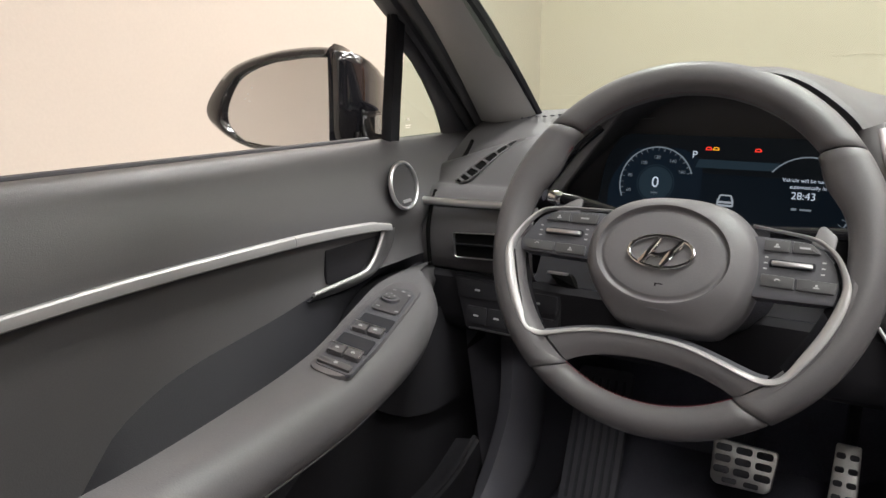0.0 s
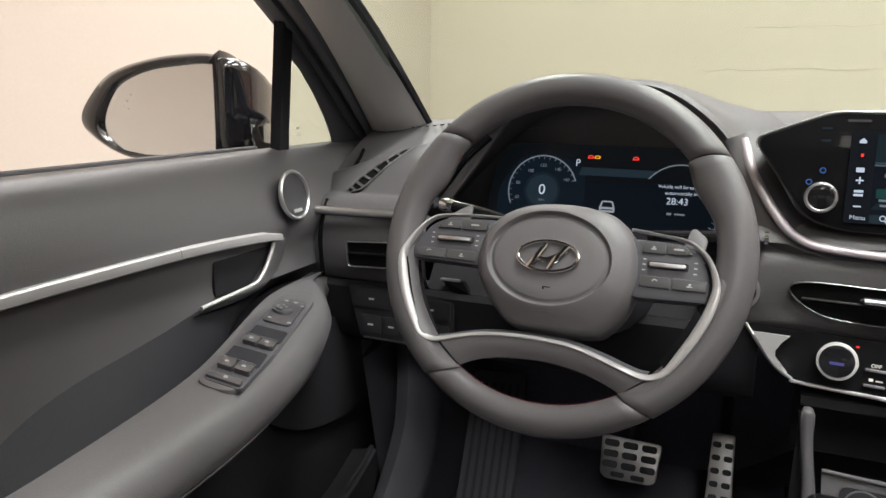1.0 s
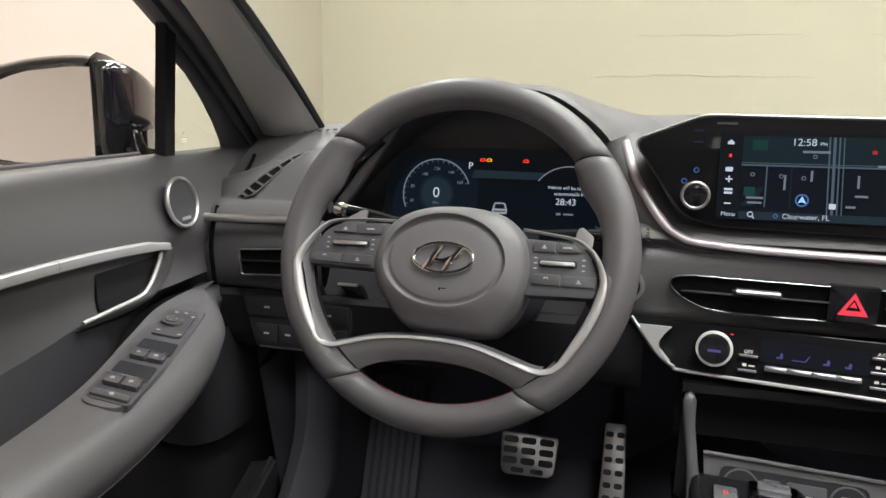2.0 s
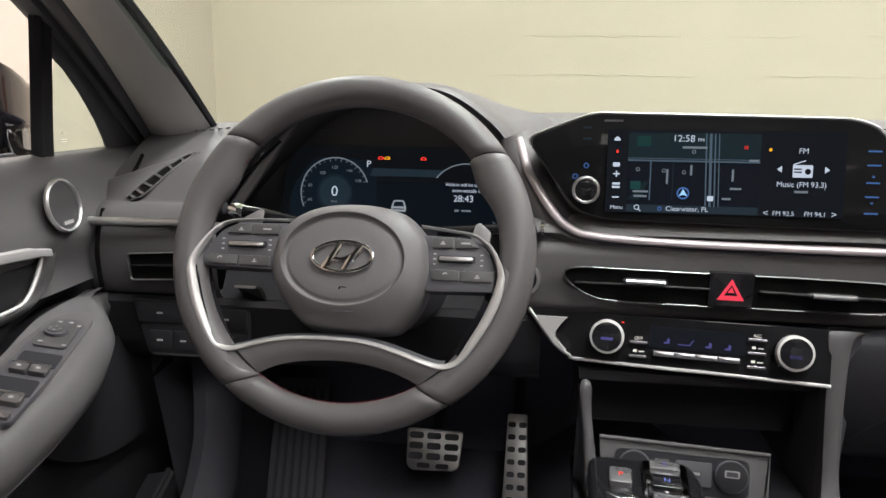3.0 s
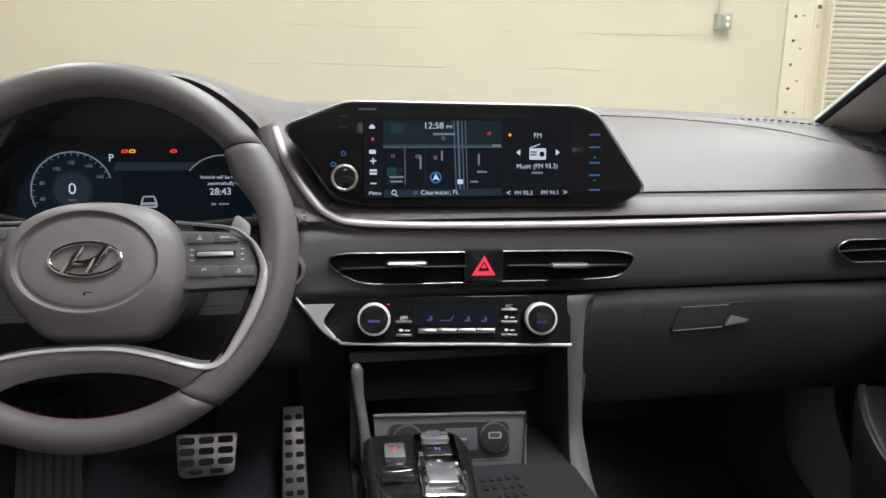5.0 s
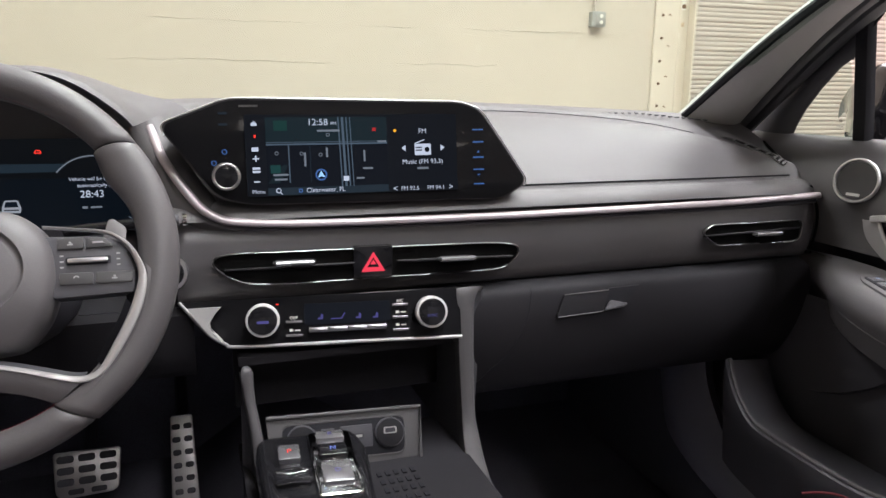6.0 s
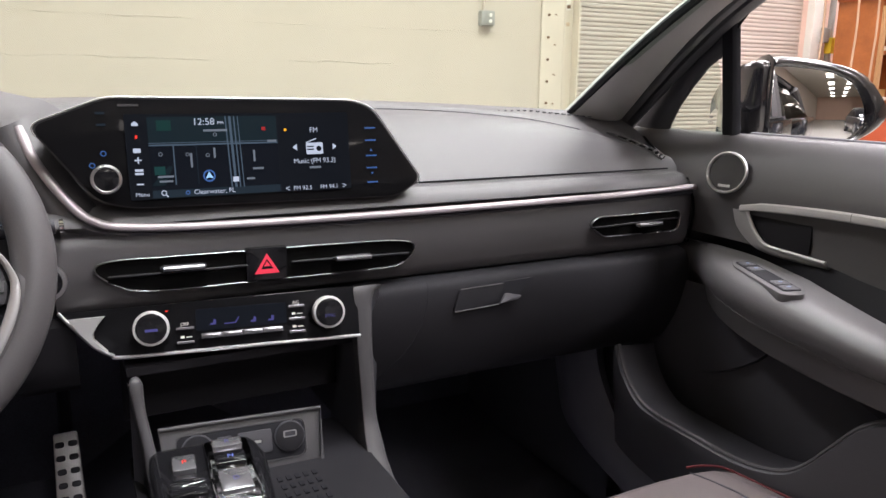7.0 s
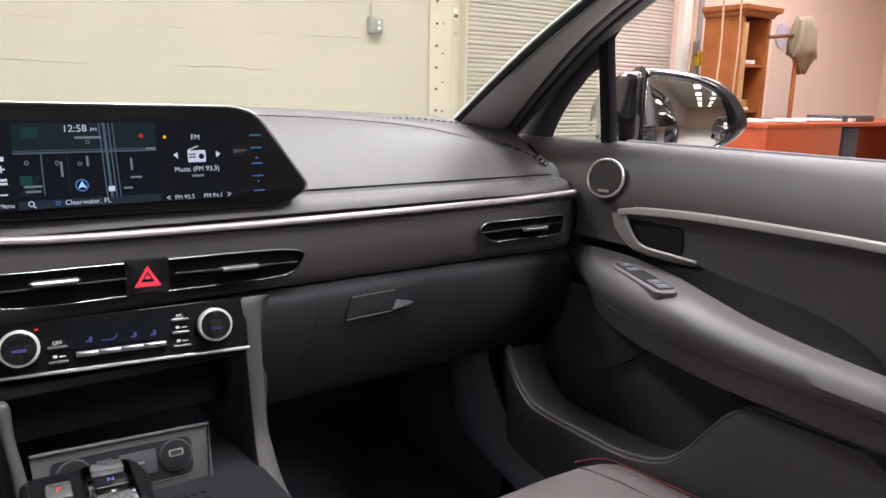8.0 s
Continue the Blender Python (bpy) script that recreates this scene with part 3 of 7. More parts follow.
        hi = smooth_path([(0.63, 0.945, 0.74), (0.62, 0.928, 0.69), (0.615, 0.907, 0.631), (0.615, 0.863, 0.571), (0.615, 0.819, 0.539), (0.615, 0.747, 0.522), (0.615, 0.62, 0.505), (0.615, 0.50, 0.50)], 5)
        rows = []
        for a, b in zip(lo, hi):
            n = Vector((-0.75, -0.25, 0.45))
            rows.append([(s * p.x, p.y, p.z) for p in (a - n * 0.03, a, a.lerp(b, 0.25) + n * 0.010, a.lerp(b, 0.55) + n * 0.016, a.lerp(b, 0.85) + n * 0.009, b, b - n * 0.03)])
        # Sheen on the right, shade on the left: both are in the colour.
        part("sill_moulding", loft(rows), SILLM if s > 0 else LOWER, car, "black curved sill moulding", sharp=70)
    # roof and headliner round an unseen glass roof, added and sized to light the cabin
    def crown(x, y, h, b):
        return (x, y, h - b * (x / 0.63) ** 2 - 0.03 * max(0, (-y - 0.6)) ** 2 - (0.03 if y > 0.4 else 0))
    for nm, h, w, q in (("headliner", 1.395, 0.61, CABIN), ("roof", 1.44, 0.66, PAINT)):
        for x0, x1, y0, y1 in ((-w, w, 0.48, 0.26), (-w, -0.43, 0.26, -0.40), (0.43, w, 0.26, -0.40), (-w, w, -0.40, -1.42)):
            part(nm, loft([[crown(x, y, h, 0.05) for x in span(x0, x1, 7)] for y in span(y0, y1, 6)]), q, car, recalc=False)
    gr = part("glass_roof", loft([[crown(x, y, 1.43, 0.05) for x in span(-0.43, 0.43, 7)] for y in span(0.26, -0.40, 6)]), ROOFGLASS, car, "unseen glass roof panel, added to let light in", recalc=False)
    gr.visible_shadow = False
    part("bonnet", loft([[(x, y, 0.99 - 0.05 * (y - 1.35) - 0.04 * (x / 0.8) ** 2 - 0.12 * max(0, y - 2.1) ** 2) for x in span(-0.80, 0.80, 9)] for y in span(1.36, 2.55, 8)]), PAINT, car, recalc=False)
    # plain outer body that closes the car ahead, behind and underneath
    for s in (-1, 1):
        rows = [[(s * x, y, z) for x, z in ((0.795, 0.985 - 0.05 * (y - 1.35) - 0.04 - 0.12 * max(0, y - 2.1) ** 2), (0.85, 0.93 - 0.12 * max(0, y - 2.1) ** 2), (0.88, 0.80), (0.875, 0.60), (0.85, 0.32))] for y in span(0.99, 2.62, 10)]
        part("front_wing", loft(rows), PAINT, car, "black front wing", sharp=50)
        for y in (1.72, -1.15):
            wm = T(s * 0.80, y, 0.335) @ Matrix.Rotation(radians(90 * s), 4, "Y")
            w = part("wheel", disc(0.335, 0.20, wm @ T(0, 0, 0.095), 0.03, n=32), MATT, car)
            part("rim", disc(0.235, 0.02, wm @ T(0, 0, 0.100), 0.01, n=24), STEEL, w)
    part("front_bumper", loft([[(0.86 * u, 2.60 + 0.14 * (1 - u * u) + dy, z) for u in span(-1, 1, 13)] for z, dy in ((0.885, -0.02), (0.80, 0.03), (0.62, 0.06), (0.45, 0.06), (0.30, 0.02))]), PAINT, car, "black front bumper", sharp=60)
    part("boot_lid", loft([[(0.78 * u, y, z - 0.03 * u * u) for u in span(-1, 1, 9)] for y, z in ((-1.98, 1.03), (-2.25, 1.02), (-2.42, 0.98), (-2.46, 0.80), (-2.46, 0.45), (-2.40, 0.30))]), PAINT, car, "black boot lid", sharp=50)
    rg = part("rear_screen", loft([[(w * u, y, z - 0.03 * u * u) for u in span(-1, 1, 9)] for y, z, w in ((-1.42, 1.355, 0.60), (-1.70, 1.21, 0.66), (-1.98, 1.03, 0.72))]), PRIVACY, car, "unseen rear screen, darkened against light from behind", sharp=60)
    rg.visible_shadow = False
    # Hidden plate added to stop light leaking in past the bulkhead.
    part("cowl", loft([[(x, 1.30 - 0.22 * (x / 0.67) ** 2 + a, 1.075 - 0.019 * (x / 0.67) ** 2 - b) for a, b in ((-0.03, 0.034), (0.03, 0.018))] + [(x, 1.46, 0.985)] for x in span(-0.74, 0.74, 15)]), MATT, car, "unseen black cowl plate, added against a light leak", recalc=False)
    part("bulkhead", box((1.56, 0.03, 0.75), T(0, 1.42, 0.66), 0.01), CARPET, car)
    part("parcel_shelf", box((1.4, 0.5, 0.04), T(0, -1.85, 0.93), 0.01), SOFT, car)
    part("boot_wall", box((1.5, 0.04, 0.6), T(0, -2.05, 0.62), 0.01), DARK, car)
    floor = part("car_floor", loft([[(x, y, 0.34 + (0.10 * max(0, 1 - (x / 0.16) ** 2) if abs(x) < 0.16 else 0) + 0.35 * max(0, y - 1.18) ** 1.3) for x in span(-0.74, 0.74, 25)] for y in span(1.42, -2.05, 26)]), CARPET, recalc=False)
    tagged(floor, "black carpeted car floor", "car floor", kind="structure")


shell()


# ---- doors ----
ARM = [(-0.40, 0.505, 0.555), (0.24, 0.512, 0.560), (0.36, 0.518, 0.574), (0.48, 0.530, 0.600), (0.60, 0.560, 0.648), (0.70, 0.605, 0.688), (0.76, 0.645, 0.698), (0.80, 0.677, 0.701), (0.84, 0.696, 0.704), (1.04, 0.700, 0.706)]
VALLEY = [(-0.40, 0.73), (0.20, 0.725), (0.40, 0.725), (0.50, 0.745), (0.62, 0.80), (0.74, 0.844), (0.82, 0.854), (1.04, 0.854)]


LITKEY = glow("lit_key_white", (0.60, 0.72, 1.0), 0.4)
HOOKM = mat("shaded_satin_metal", (0.40, 0.40, 0.405), 0.30, 0.9, vary=0.08)
# STRIPM also serves as the lit copy of SILVER on the passenger's door.
STRIPM = mat("bright_satin_trim", (0.66, 0.655, 0.65), 0.34, 0.35, vary=0.04, scale=600)
SCOOP = [(-0.40, 0.74), (0.27, 0.74), (0.30, 0.752), (0.33, 0.780), (0.352, 0.806), (0.376, 0.822), (0.41, 0.836), (0.452, 0.846), (0.505, 0.853), (0.563, 0.861), (0.60, 0.868), (0.66, 0.873), (0.97, 0.875)]


SINK = [(-0.40, 0.027), (0.20, 0.025), (0.30, 0.022), (0.38, 0.018), (0.44, 0.013), (0.50, 0.006), (0.58, 0.0), (1.04, 0.0)]


def door_profile(y, sinks):
    ai, ao = soft_lerp(ARM, y)
    v = lerp(VALLEY, y)[0]
    f = max(0.0, min(1.0, (0.86 - y) / 0.08))
    rest = 0.862 + 0.004 * f
    top = rest - (lerp(SINK, y)[0] if sinks else 0.0)
    if sinks:
        k = 1 - (rest - top) / 0.0585
        under_arm = [(ai + 0.016, top - 0.004 * k), (ai + 0.006, top - 0.012 * k), (ai + 0.001, top - 0.026 * k), (ai + 0.007, top - 0.044 * k), (ai + 0.022, rest - 0.0585), (ai + 0.030, rest - 0.075 - 0.012 * f), (ai + 0.036, rest - 0.080 - 0.014 * f), (min(0.69, ai + 0.058), rest - 0.083 - 0.016 * f), (min(0.70, ai + 0.11), 0.764)]
    else:
        under_arm = [(ai + 0.016, top - 0.003), (ai + 0.006, top - 0.011), (ai, top - 0.026), (ai + 0.007, top - 0.044), (ai + 0.022, top - 0.0585), (ai + 0.034, top - 0.0635), (ai + 0.056, top - 0.072), (min(0.70, ai + 0.10), 0.778)]
    return [(0.782, 1.018), (0.764, 1.0270), (0.756, 1.0280), (0.742, 1.0236), (0.727, 1.006), (0.7145, 0.984), (0.706, 0.960), (0.702, 0.942),
            (0.704, 0.930), (0.711, 0.915), (0.714, 0.89), (0.712, max(v + 0.012, soft_lerp(SCOOP, y)[0])), (0.700 * (1 - f) + (ao + 0.05) * f, v), (ao + 0.016, v + 0.006), (ao + 0.008, top - 0.012), (ao + 0.003, top - 0.002),
            ((ao + ai) / 2, top), *under_arm,
            (0.690, 0.73), (0.694, 0.66), (0.692, 0.52), (0.686, 0.40), (0.69, 0.36)]


def front_door(s, who):
    d = thing("front_door", f"closed dark grey {who} car door with padded armrest and silver trim", "car door", (s * 0.75, 0.4, 0.36), "front doors")
    ys = span(1.03, 0.60, 18) + span(0.58, 0.28, 21) + span(0.26, -0.35, 10)
    rows = [[(s * x, y, z) for x, z in door_profile(y, s > 0)] for y in ys]
    part("door_panel", loft([r[:12] for r in rows]), SOFT, d, "dark grey padded door panel", sharp=55)
    # Scoop is darker than the panel: its shade is put into the colour.
    part("armrest_scoop", loft([r[11:15] for r in rows]), SCOOPM, d, "scoop behind the armrest, darkened in colour for its shade", sharp=55)
    part("armrest", loft([r[14:24] for r in rows]), SOFT, d, "dark grey padded armrest", sharp=55)
    # Driver's lower panel is darker plastic: its deeper shade put into the colour.
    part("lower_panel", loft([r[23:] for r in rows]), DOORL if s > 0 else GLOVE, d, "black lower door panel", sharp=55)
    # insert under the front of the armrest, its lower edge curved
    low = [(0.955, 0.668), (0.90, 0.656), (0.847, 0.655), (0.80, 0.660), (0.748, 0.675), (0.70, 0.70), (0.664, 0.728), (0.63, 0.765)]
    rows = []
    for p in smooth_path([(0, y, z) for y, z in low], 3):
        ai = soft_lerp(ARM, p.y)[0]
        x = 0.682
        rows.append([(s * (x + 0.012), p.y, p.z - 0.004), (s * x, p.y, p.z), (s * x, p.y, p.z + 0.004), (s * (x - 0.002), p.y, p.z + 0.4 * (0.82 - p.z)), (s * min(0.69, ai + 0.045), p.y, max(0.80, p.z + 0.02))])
    # Darker copy on the driver's side again, for the shade there.
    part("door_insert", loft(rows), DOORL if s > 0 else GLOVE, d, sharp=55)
    part("door_skin", box((0.05, 1.32, 0.66), T(s * 0.815, 0.31, 0.68), 0.015), PAINT, d, "black painted outer skin")
    part("window_seal", tube([(s * 0.778, y, 1.0265) for y in span(0.80, -0.35, 8)], 0.006, 0.0035, n=8), DARK, d)
    # silver strip: a flat band that turns down into the handle; the passenger's is brighter, its light put into the
    # colour
    pts = smooth_path([(s * 0.698, 0.742, 0.926), (s * 0.698, 0.70, 0.9325), (s * 0.697, 0.593, 0.9385), (s * 0.697, 0.45, 0.9395), (s * 0.697, 0.355, 0.9385), (s * 0.697, 0.265, 0.935), (s * 0.697, 0.15, 0.931), (s * 0.697, 0.03, 0.9275), (s * 0.697, -0.10, 0.924), (s * 0.697, -0.22, 0.921), (s * 0.697, -0.35, 0.918)], 6)
    for a, b in ((0, 13), (13, len(pts) - 1)):
        rows = []
        for p in pts[a:b + 1]:
            h = 0.0060 if p.y < 0.72 else 0.0048
            q = p + Vector((0, 0.0006 if p == pts[13] and a == 0 else 0, 0))
            rows.append([q + Vector((s * x, 0, z)) for x, z in ((0.012, h), (0.001, h), (-0.0012, h * 0.72), (-0.0018, 0.0), (-0.0012, -h * 0.72), (0.001, -h), (0.012, -h))])
        part("trim_strip", loft(rows), STRIPM if s > 0 else SILVER, d, "satin silver trim strip", sharp=35)
    m = basis((s * 0.7115, 0, 0), (0, -1, 0) if s > 0 else (0, 1, 0), (0, 0, 1))
    k = -1 if s > 0 else 1
    # No hollow is cut: a dark plate holds the recess's shade as colour.
    cup = rounded([(k * 0.735, 0.929), (k * 0.632, 0.934), (k * 0.633, 0.876), (k * 0.690, 0.876), (k * 0.722, 0.899)], 0.006)
    part("handle_recess", slab(cup, 0.004, m @ T(0, 0, 0.0015), 0.001), GLOVE, d, "pull handle recess, a plate coloured like its shade")
    lip = smooth_path([(s * 0.703, 0.733, 0.924), (s * 0.703, 0.722, 0.904), (s * 0.703, 0.706, 0.886), (s * 0.703, 0.690, 0.879), (s * 0.703, 0.650, 0.8765), (s * 0.704, 0.603, 0.8735)], 5)
    part("handle_lip", tube(lip, 0.0026, n=10), STRIPM if s > 0 else SILVER, d, "thin bright handle lip")
    rim = smooth_path([(s * 0.707, 0.762, 0.922), (s * 0.707, 0.752, 0.897), (s * 0.707, 0.722, 0.874), (s * 0.707, 0.692, 0.867), (s * 0.707, 0.655, 0.865), (s * 0.708, 0.600, 0.8655)], 5)
    rows = []
    for a, b in zip(lip, rim):
        rows.append([a + Vector((s * 0.001, 0, 0)), a.lerp(b, 0.25) + Vector((-s * 0.001, 0, 0)), a.lerp(b, 0.6) + Vector((-s * 0.0015, 0, 0)), b, b + Vector((s * 0.012, 0, 0))])
    # SILVER for the lit end, HOOKM for the shaded: light is in the colour.
    part("handle_surround", loft(rows), SILVER if s > 0 else HOOKM, d, "satin handle end", sharp=60)
    # tweeter
    tm = basis((s * 0.7035, 0.774, 0.9735), (s * 0.10, -s * 1.0, 0), (s * 0.18, 0, 1))
    ringp = [tm @ Vector((0.0325 * math.cos(a), 0.0290 * math.sin(a), 0.003)) for a in (2 * math.pi * i / 40 for i in range(40))]
    tw = part("tweeter_ring", tube(ringp, 0.0023, 0.0030, up=tm.col[2][:3], closed=True, n=10), SATIN, d, "satin silver tweeter ring")
    part("tweeter_grille", slab(ring_pts(0.031, 0.0265, 32), 0.004, tm @ T(0, 0, 0.002), 0.001), HARD, tw)
    gb = bmesh.new()
    for i in range(-11, 12):
        w = 0.0305 * math.sqrt(max(0, 1 - (i / 11.5) ** 2))
        if w > 0.003:
            box((2 * w, 0.0010, 0.0014), tm @ T(0, i * 0.0023, 0.0028), bm=gb)
    part("grille_mesh", gb, GREYP, tw)
    part("badge", slab(rounded(rect(0.020, 0.004), 0.001), 0.001, tm @ T(0, -0.0195, 0.0045)), SATIN, tw, "plain silver badge")
    # window switches in the armrest
    if s < 0:
        # a slanting frame: keys run square to the door, the bank along the armrest
        sm = Matrix(((0.984, -0.371, 0, -0.6125), (-0.177, 0.928, 0, 0.585), (0, 0, 1, 0.8650), (0, 0, 0, 1)))
        sp = part("switch_panel", slab(rounded([(-0.024, -0.140), (0.001, -0.145), (0.024, -0.136), (0.034, -0.06), (0.036, 0.058), (0.036, 0.124), (0.024, 0.150), (0.002, 0.148), (-0.016, 0.127), (-0.026, 0.031)], 0.012), 0.010, sm @ T(0, 0, 0.0022), 0.002), LEATHER, d, "dark grey switch panel")
        part("panel_inset", slab(rounded([(-0.019, -0.134), (0.028, -0.134), (0.034, -0.05), (0.034, 0.10), (0.020, 0.120), (-0.010, 0.108), (-0.018, 0.03)], 0.008), 0.003, sm @ T(0, 0, 0.0030), 0.001), HARD, sp)
        part("lock_switch", slab(rounded(rect(0.043, 0.011, 0.004, -0.125), 0.003), 0.004, sm @ T(0, 0, 0.0055), 0.0015), KEYG, sp)
        part("mark", disc(0.0026, 0.0005, sm @ T(0.006, -0.125, 0.0060), n=12), GRAPHIC, sp)
        for a0, b0 in ((0.0105, -0.0355), (0.0065, -0.099)):
            part("switch_well", slab(rounded(rect(0.045, 0.034, a0, b0 + 0.028), 0.004), 0.002, sm @ T(0, 0, 0.0036)), MATT, sp)
            for da in (-0.0105, 0.0105):
                part("window_switch", slab(rounded(rect(0.0195, 0.018, a0 + da, b0), 0.003), 0.006, sm @ T(0, 0, 0.0075), 0.002), KEYG, sp, "satin grey window switch")
                part("mark", disc(0.0026, 0.0005, sm @ T(a0 + da, b0 - 0.001, 0.0080), n=12), GRAPHIC, sp)
            part("switch_edge", tube([sm @ Vector((a0 + u, b0 + v, 0.0072)) for u, v in ((-0.0205, 0.0085), (0.0205, 0.0085), (0.0205, -0.006))], 0.0008, n=6), STEEL, sp)
        part("mirror_pad", slab(rounded(rect(0.040, 0.080, 0.010, 0.064), 0.008), 0.003, sm @ T(0, 0, 0.0052), 0.001), KEYG, sp)
        kn = part("mirror_knob", disc(0.0145, 0.004, sm @ T(0.007, 0.064, 0.0085), 0.0015, n=28), HARD, sp)
        part("mirror_knob_cap", disc(0.010, 0.002, sm @ T(0.007, 0.064, 0.0098), 0.0008, n=24), SWITCH, kn)
        for dx, dy in ((0.0, 0.006), (0.0, -0.006), (0.006, 0.0), (-0.006, 0.0)):
            part("mark", disc(0.0012, 0.0004, sm @ T(0.007 + dx, 0.064 + dy, 0.0102), n=8), GRAPHIC, kn)
        for dx, dy in ((-0.012, -0.030), (0.017, -0.033), (0.018, 0.026), (0.006, 0.034), (-0.008, 0.033)):
            part("mark", box((0.005, 0.0035, 0.0005), sm @ T(0.010 + dx, 0.064 + dy, 0.0055)), GRAPHIC, sp)
    else:
        sm = basis((0.6065, 0.618, 0.8640), (1.0, -0.50, 0.05), (0.50, 1.0, 0.0))
        sp = part("switch_panel", slab(rounded([(-0.018, -0.088), (0.006, -0.095), (0.021, -0.06), (0.021, 0.05), (0.010, 0.084), (-0.006, 0.084), (-0.018, 0.05)], 0.014), 0.010, sm @ T(0, 0, 0.0022), 0.0012), SOFT, d, "dark grey switch panel")
        part("switch_well", slab(rounded(rect(0.022, 0.142, 0.001, -0.006), 0.005), 0.003, sm @ T(0, 0, 0.0032)), MATT, sp)
        for v in (0.050, 0.024, -0.044, -0.066):
            part("window_switch", slab(rounded(rect(0.018, 0.020, 0.001, v), 0.003), 0.006, sm @ T(0, 0, 0.0045), 0.002), HARD, sp)
            part("mark", disc(0.0026, 0.0005, sm @ T(0.001, v, 0.0052), n=12), LITKEY, sp)
    # armrest seam
    sp2 = smooth_path([(s * (soft_lerp(ARM, y)[0] + 0.0202), y, 0.8084) for y in span(0.78, -0.3, 14)], 2)
    part("armrest_seam", tube(sp2, 0.0012, n=6), GREYP, d)
    # map pocket: a lipped bin whose edge dips and then climbs to the armrest
    if s > 0:
        pk = [(0.853, 0.70), (0.834, 0.660), (0.801, 0.629), (0.768, 0.620), (0.696, 0.618), (0.611, 0.619), (0.554, 0.632), (0.519, 0.654), (0.487, 0.693), (0.459, 0.729), (0.434, 0.749), (0.418, 0.755), (0.386, 0.7556), (0.286, 0.757), (0.10, 0.757), (-0.30, 0.757)]
        ex = 0.586
    else:
        pk = [(0.834, 0.623), (0.758, 0.594), (0.663, 0.588), (0.609, 0.590), (0.568, 0.600), (0.521, 0.627), (0.474, 0.687), (0.455, 0.702), (0.426, 0.711), (0.36, 0.718), (0.288, 0.723), (-0.30, 0.726)]
        ex = 0.630
    edge = smooth_path([(s * ex, y, z) for y, z in pk], 4)
    rows = [[(s * 0.66, p.y, p.z - 0.01), (s * (ex + 0.004), p.y, p.z - 0.004), p, (s * (ex - 0.007), p.y, p.z - 0.004), (s * (ex - 0.009), p.y, p.z - 0.02), (s * (ex + 0.012), p.y, 0.46), (s * 0.65, p.y, 0.37), (s * 0.68, p.y, 0.355)] for p in edge]
    # Pocket and edge carry the driver-side shade in their colour too.
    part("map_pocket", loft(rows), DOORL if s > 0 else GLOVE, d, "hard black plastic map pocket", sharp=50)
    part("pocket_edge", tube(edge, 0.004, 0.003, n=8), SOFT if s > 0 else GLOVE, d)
    # quarter window with its post
    q = [(0.834, 1.026), (0.850, 1.120), (0.856, 1.1385), (0.872, 1.128), (0.902, 1.098), (0.928, 1.065), (0.943, 1.040), (0.950, 1.025)]
    b = bmesh.new()
    b.faces.new([b.verts.new((s * 0.752, y, z)) for y, z in q])
    qw = part("quarter_window", b, WINDOW, d, "small clear quarter window", smooth=False)
    qw.visible_shadow = False
    for z, h, w in ((1.051, 0.003, 0.006), (1.043, 0.001, 0.012), (1.040, 0.0008, 0.010)):
        part("etched_mark", box((0.0006, w, h), T(s * 0.7505, 0.858, z)), WHITEP, d)
    # black frame round it, up to the door seal
    inner = [Vector((s * 0.752, y, z)) for y, z in ((0.950, 1.022), (0.943, 1.040), (0.928, 1.065), (0.902, 1.098), (0.872, 1.128), (0.856, 1.1385), (0.850, 1.1385))]
    outer = [Vector((s * 0.757, y, z)) for y, z in ((1.08, 0.995), (1.035, 1.045), (0.995, 1.082), (0.945, 1.122), (0.89, 1.165), (0.83, 1.205), (0.80, 1.215))]
    rows = [[p + Vector((s * 0.002, 0, 0)) for p in inner], inner, [p.lerp(q2, 0.12) + Vector((-s * 0.005, 0, 0)) for p, q2 in zip(inner, outer)], [p.lerp(q2, 0.5) + Vector((-s * 0.006, 0, 0)) for p, q2 in zip(inner, outer)], outer]
    part("window_frame", loft(rows), HARD, d, "black quarter window frame", sharp=50)
    part("window_post", loft([[(s * (0.752 + dx), y + dy, z) for dx, dy in ((0.004, -0.013), (-0.004, -0.012), (-0.008, -0.008), (-0.006, 0.0), (-0.008, 0.011), (-0.003, 0.016), (0.004, 0.017))] for y, z in ((0.8165, 1.0245), (0.8200, 1.06), (0.8275, 1.12), (0.8335, 1.17), (0.8375, 1.21))]), MATT, d, "black window post", sharp=50)
    part("window_frame", tube([(s * 0.752, 0.80, 1.021), (s * 0.752, 0.95, 1.019)], 0.004, 0.006, n=8), DARK, d)
    return d


front_door(-1, "driver's")
far_door = front_door(1, "passenger's")
far_door.location += Vector((0.012, -0.008, 0.003))


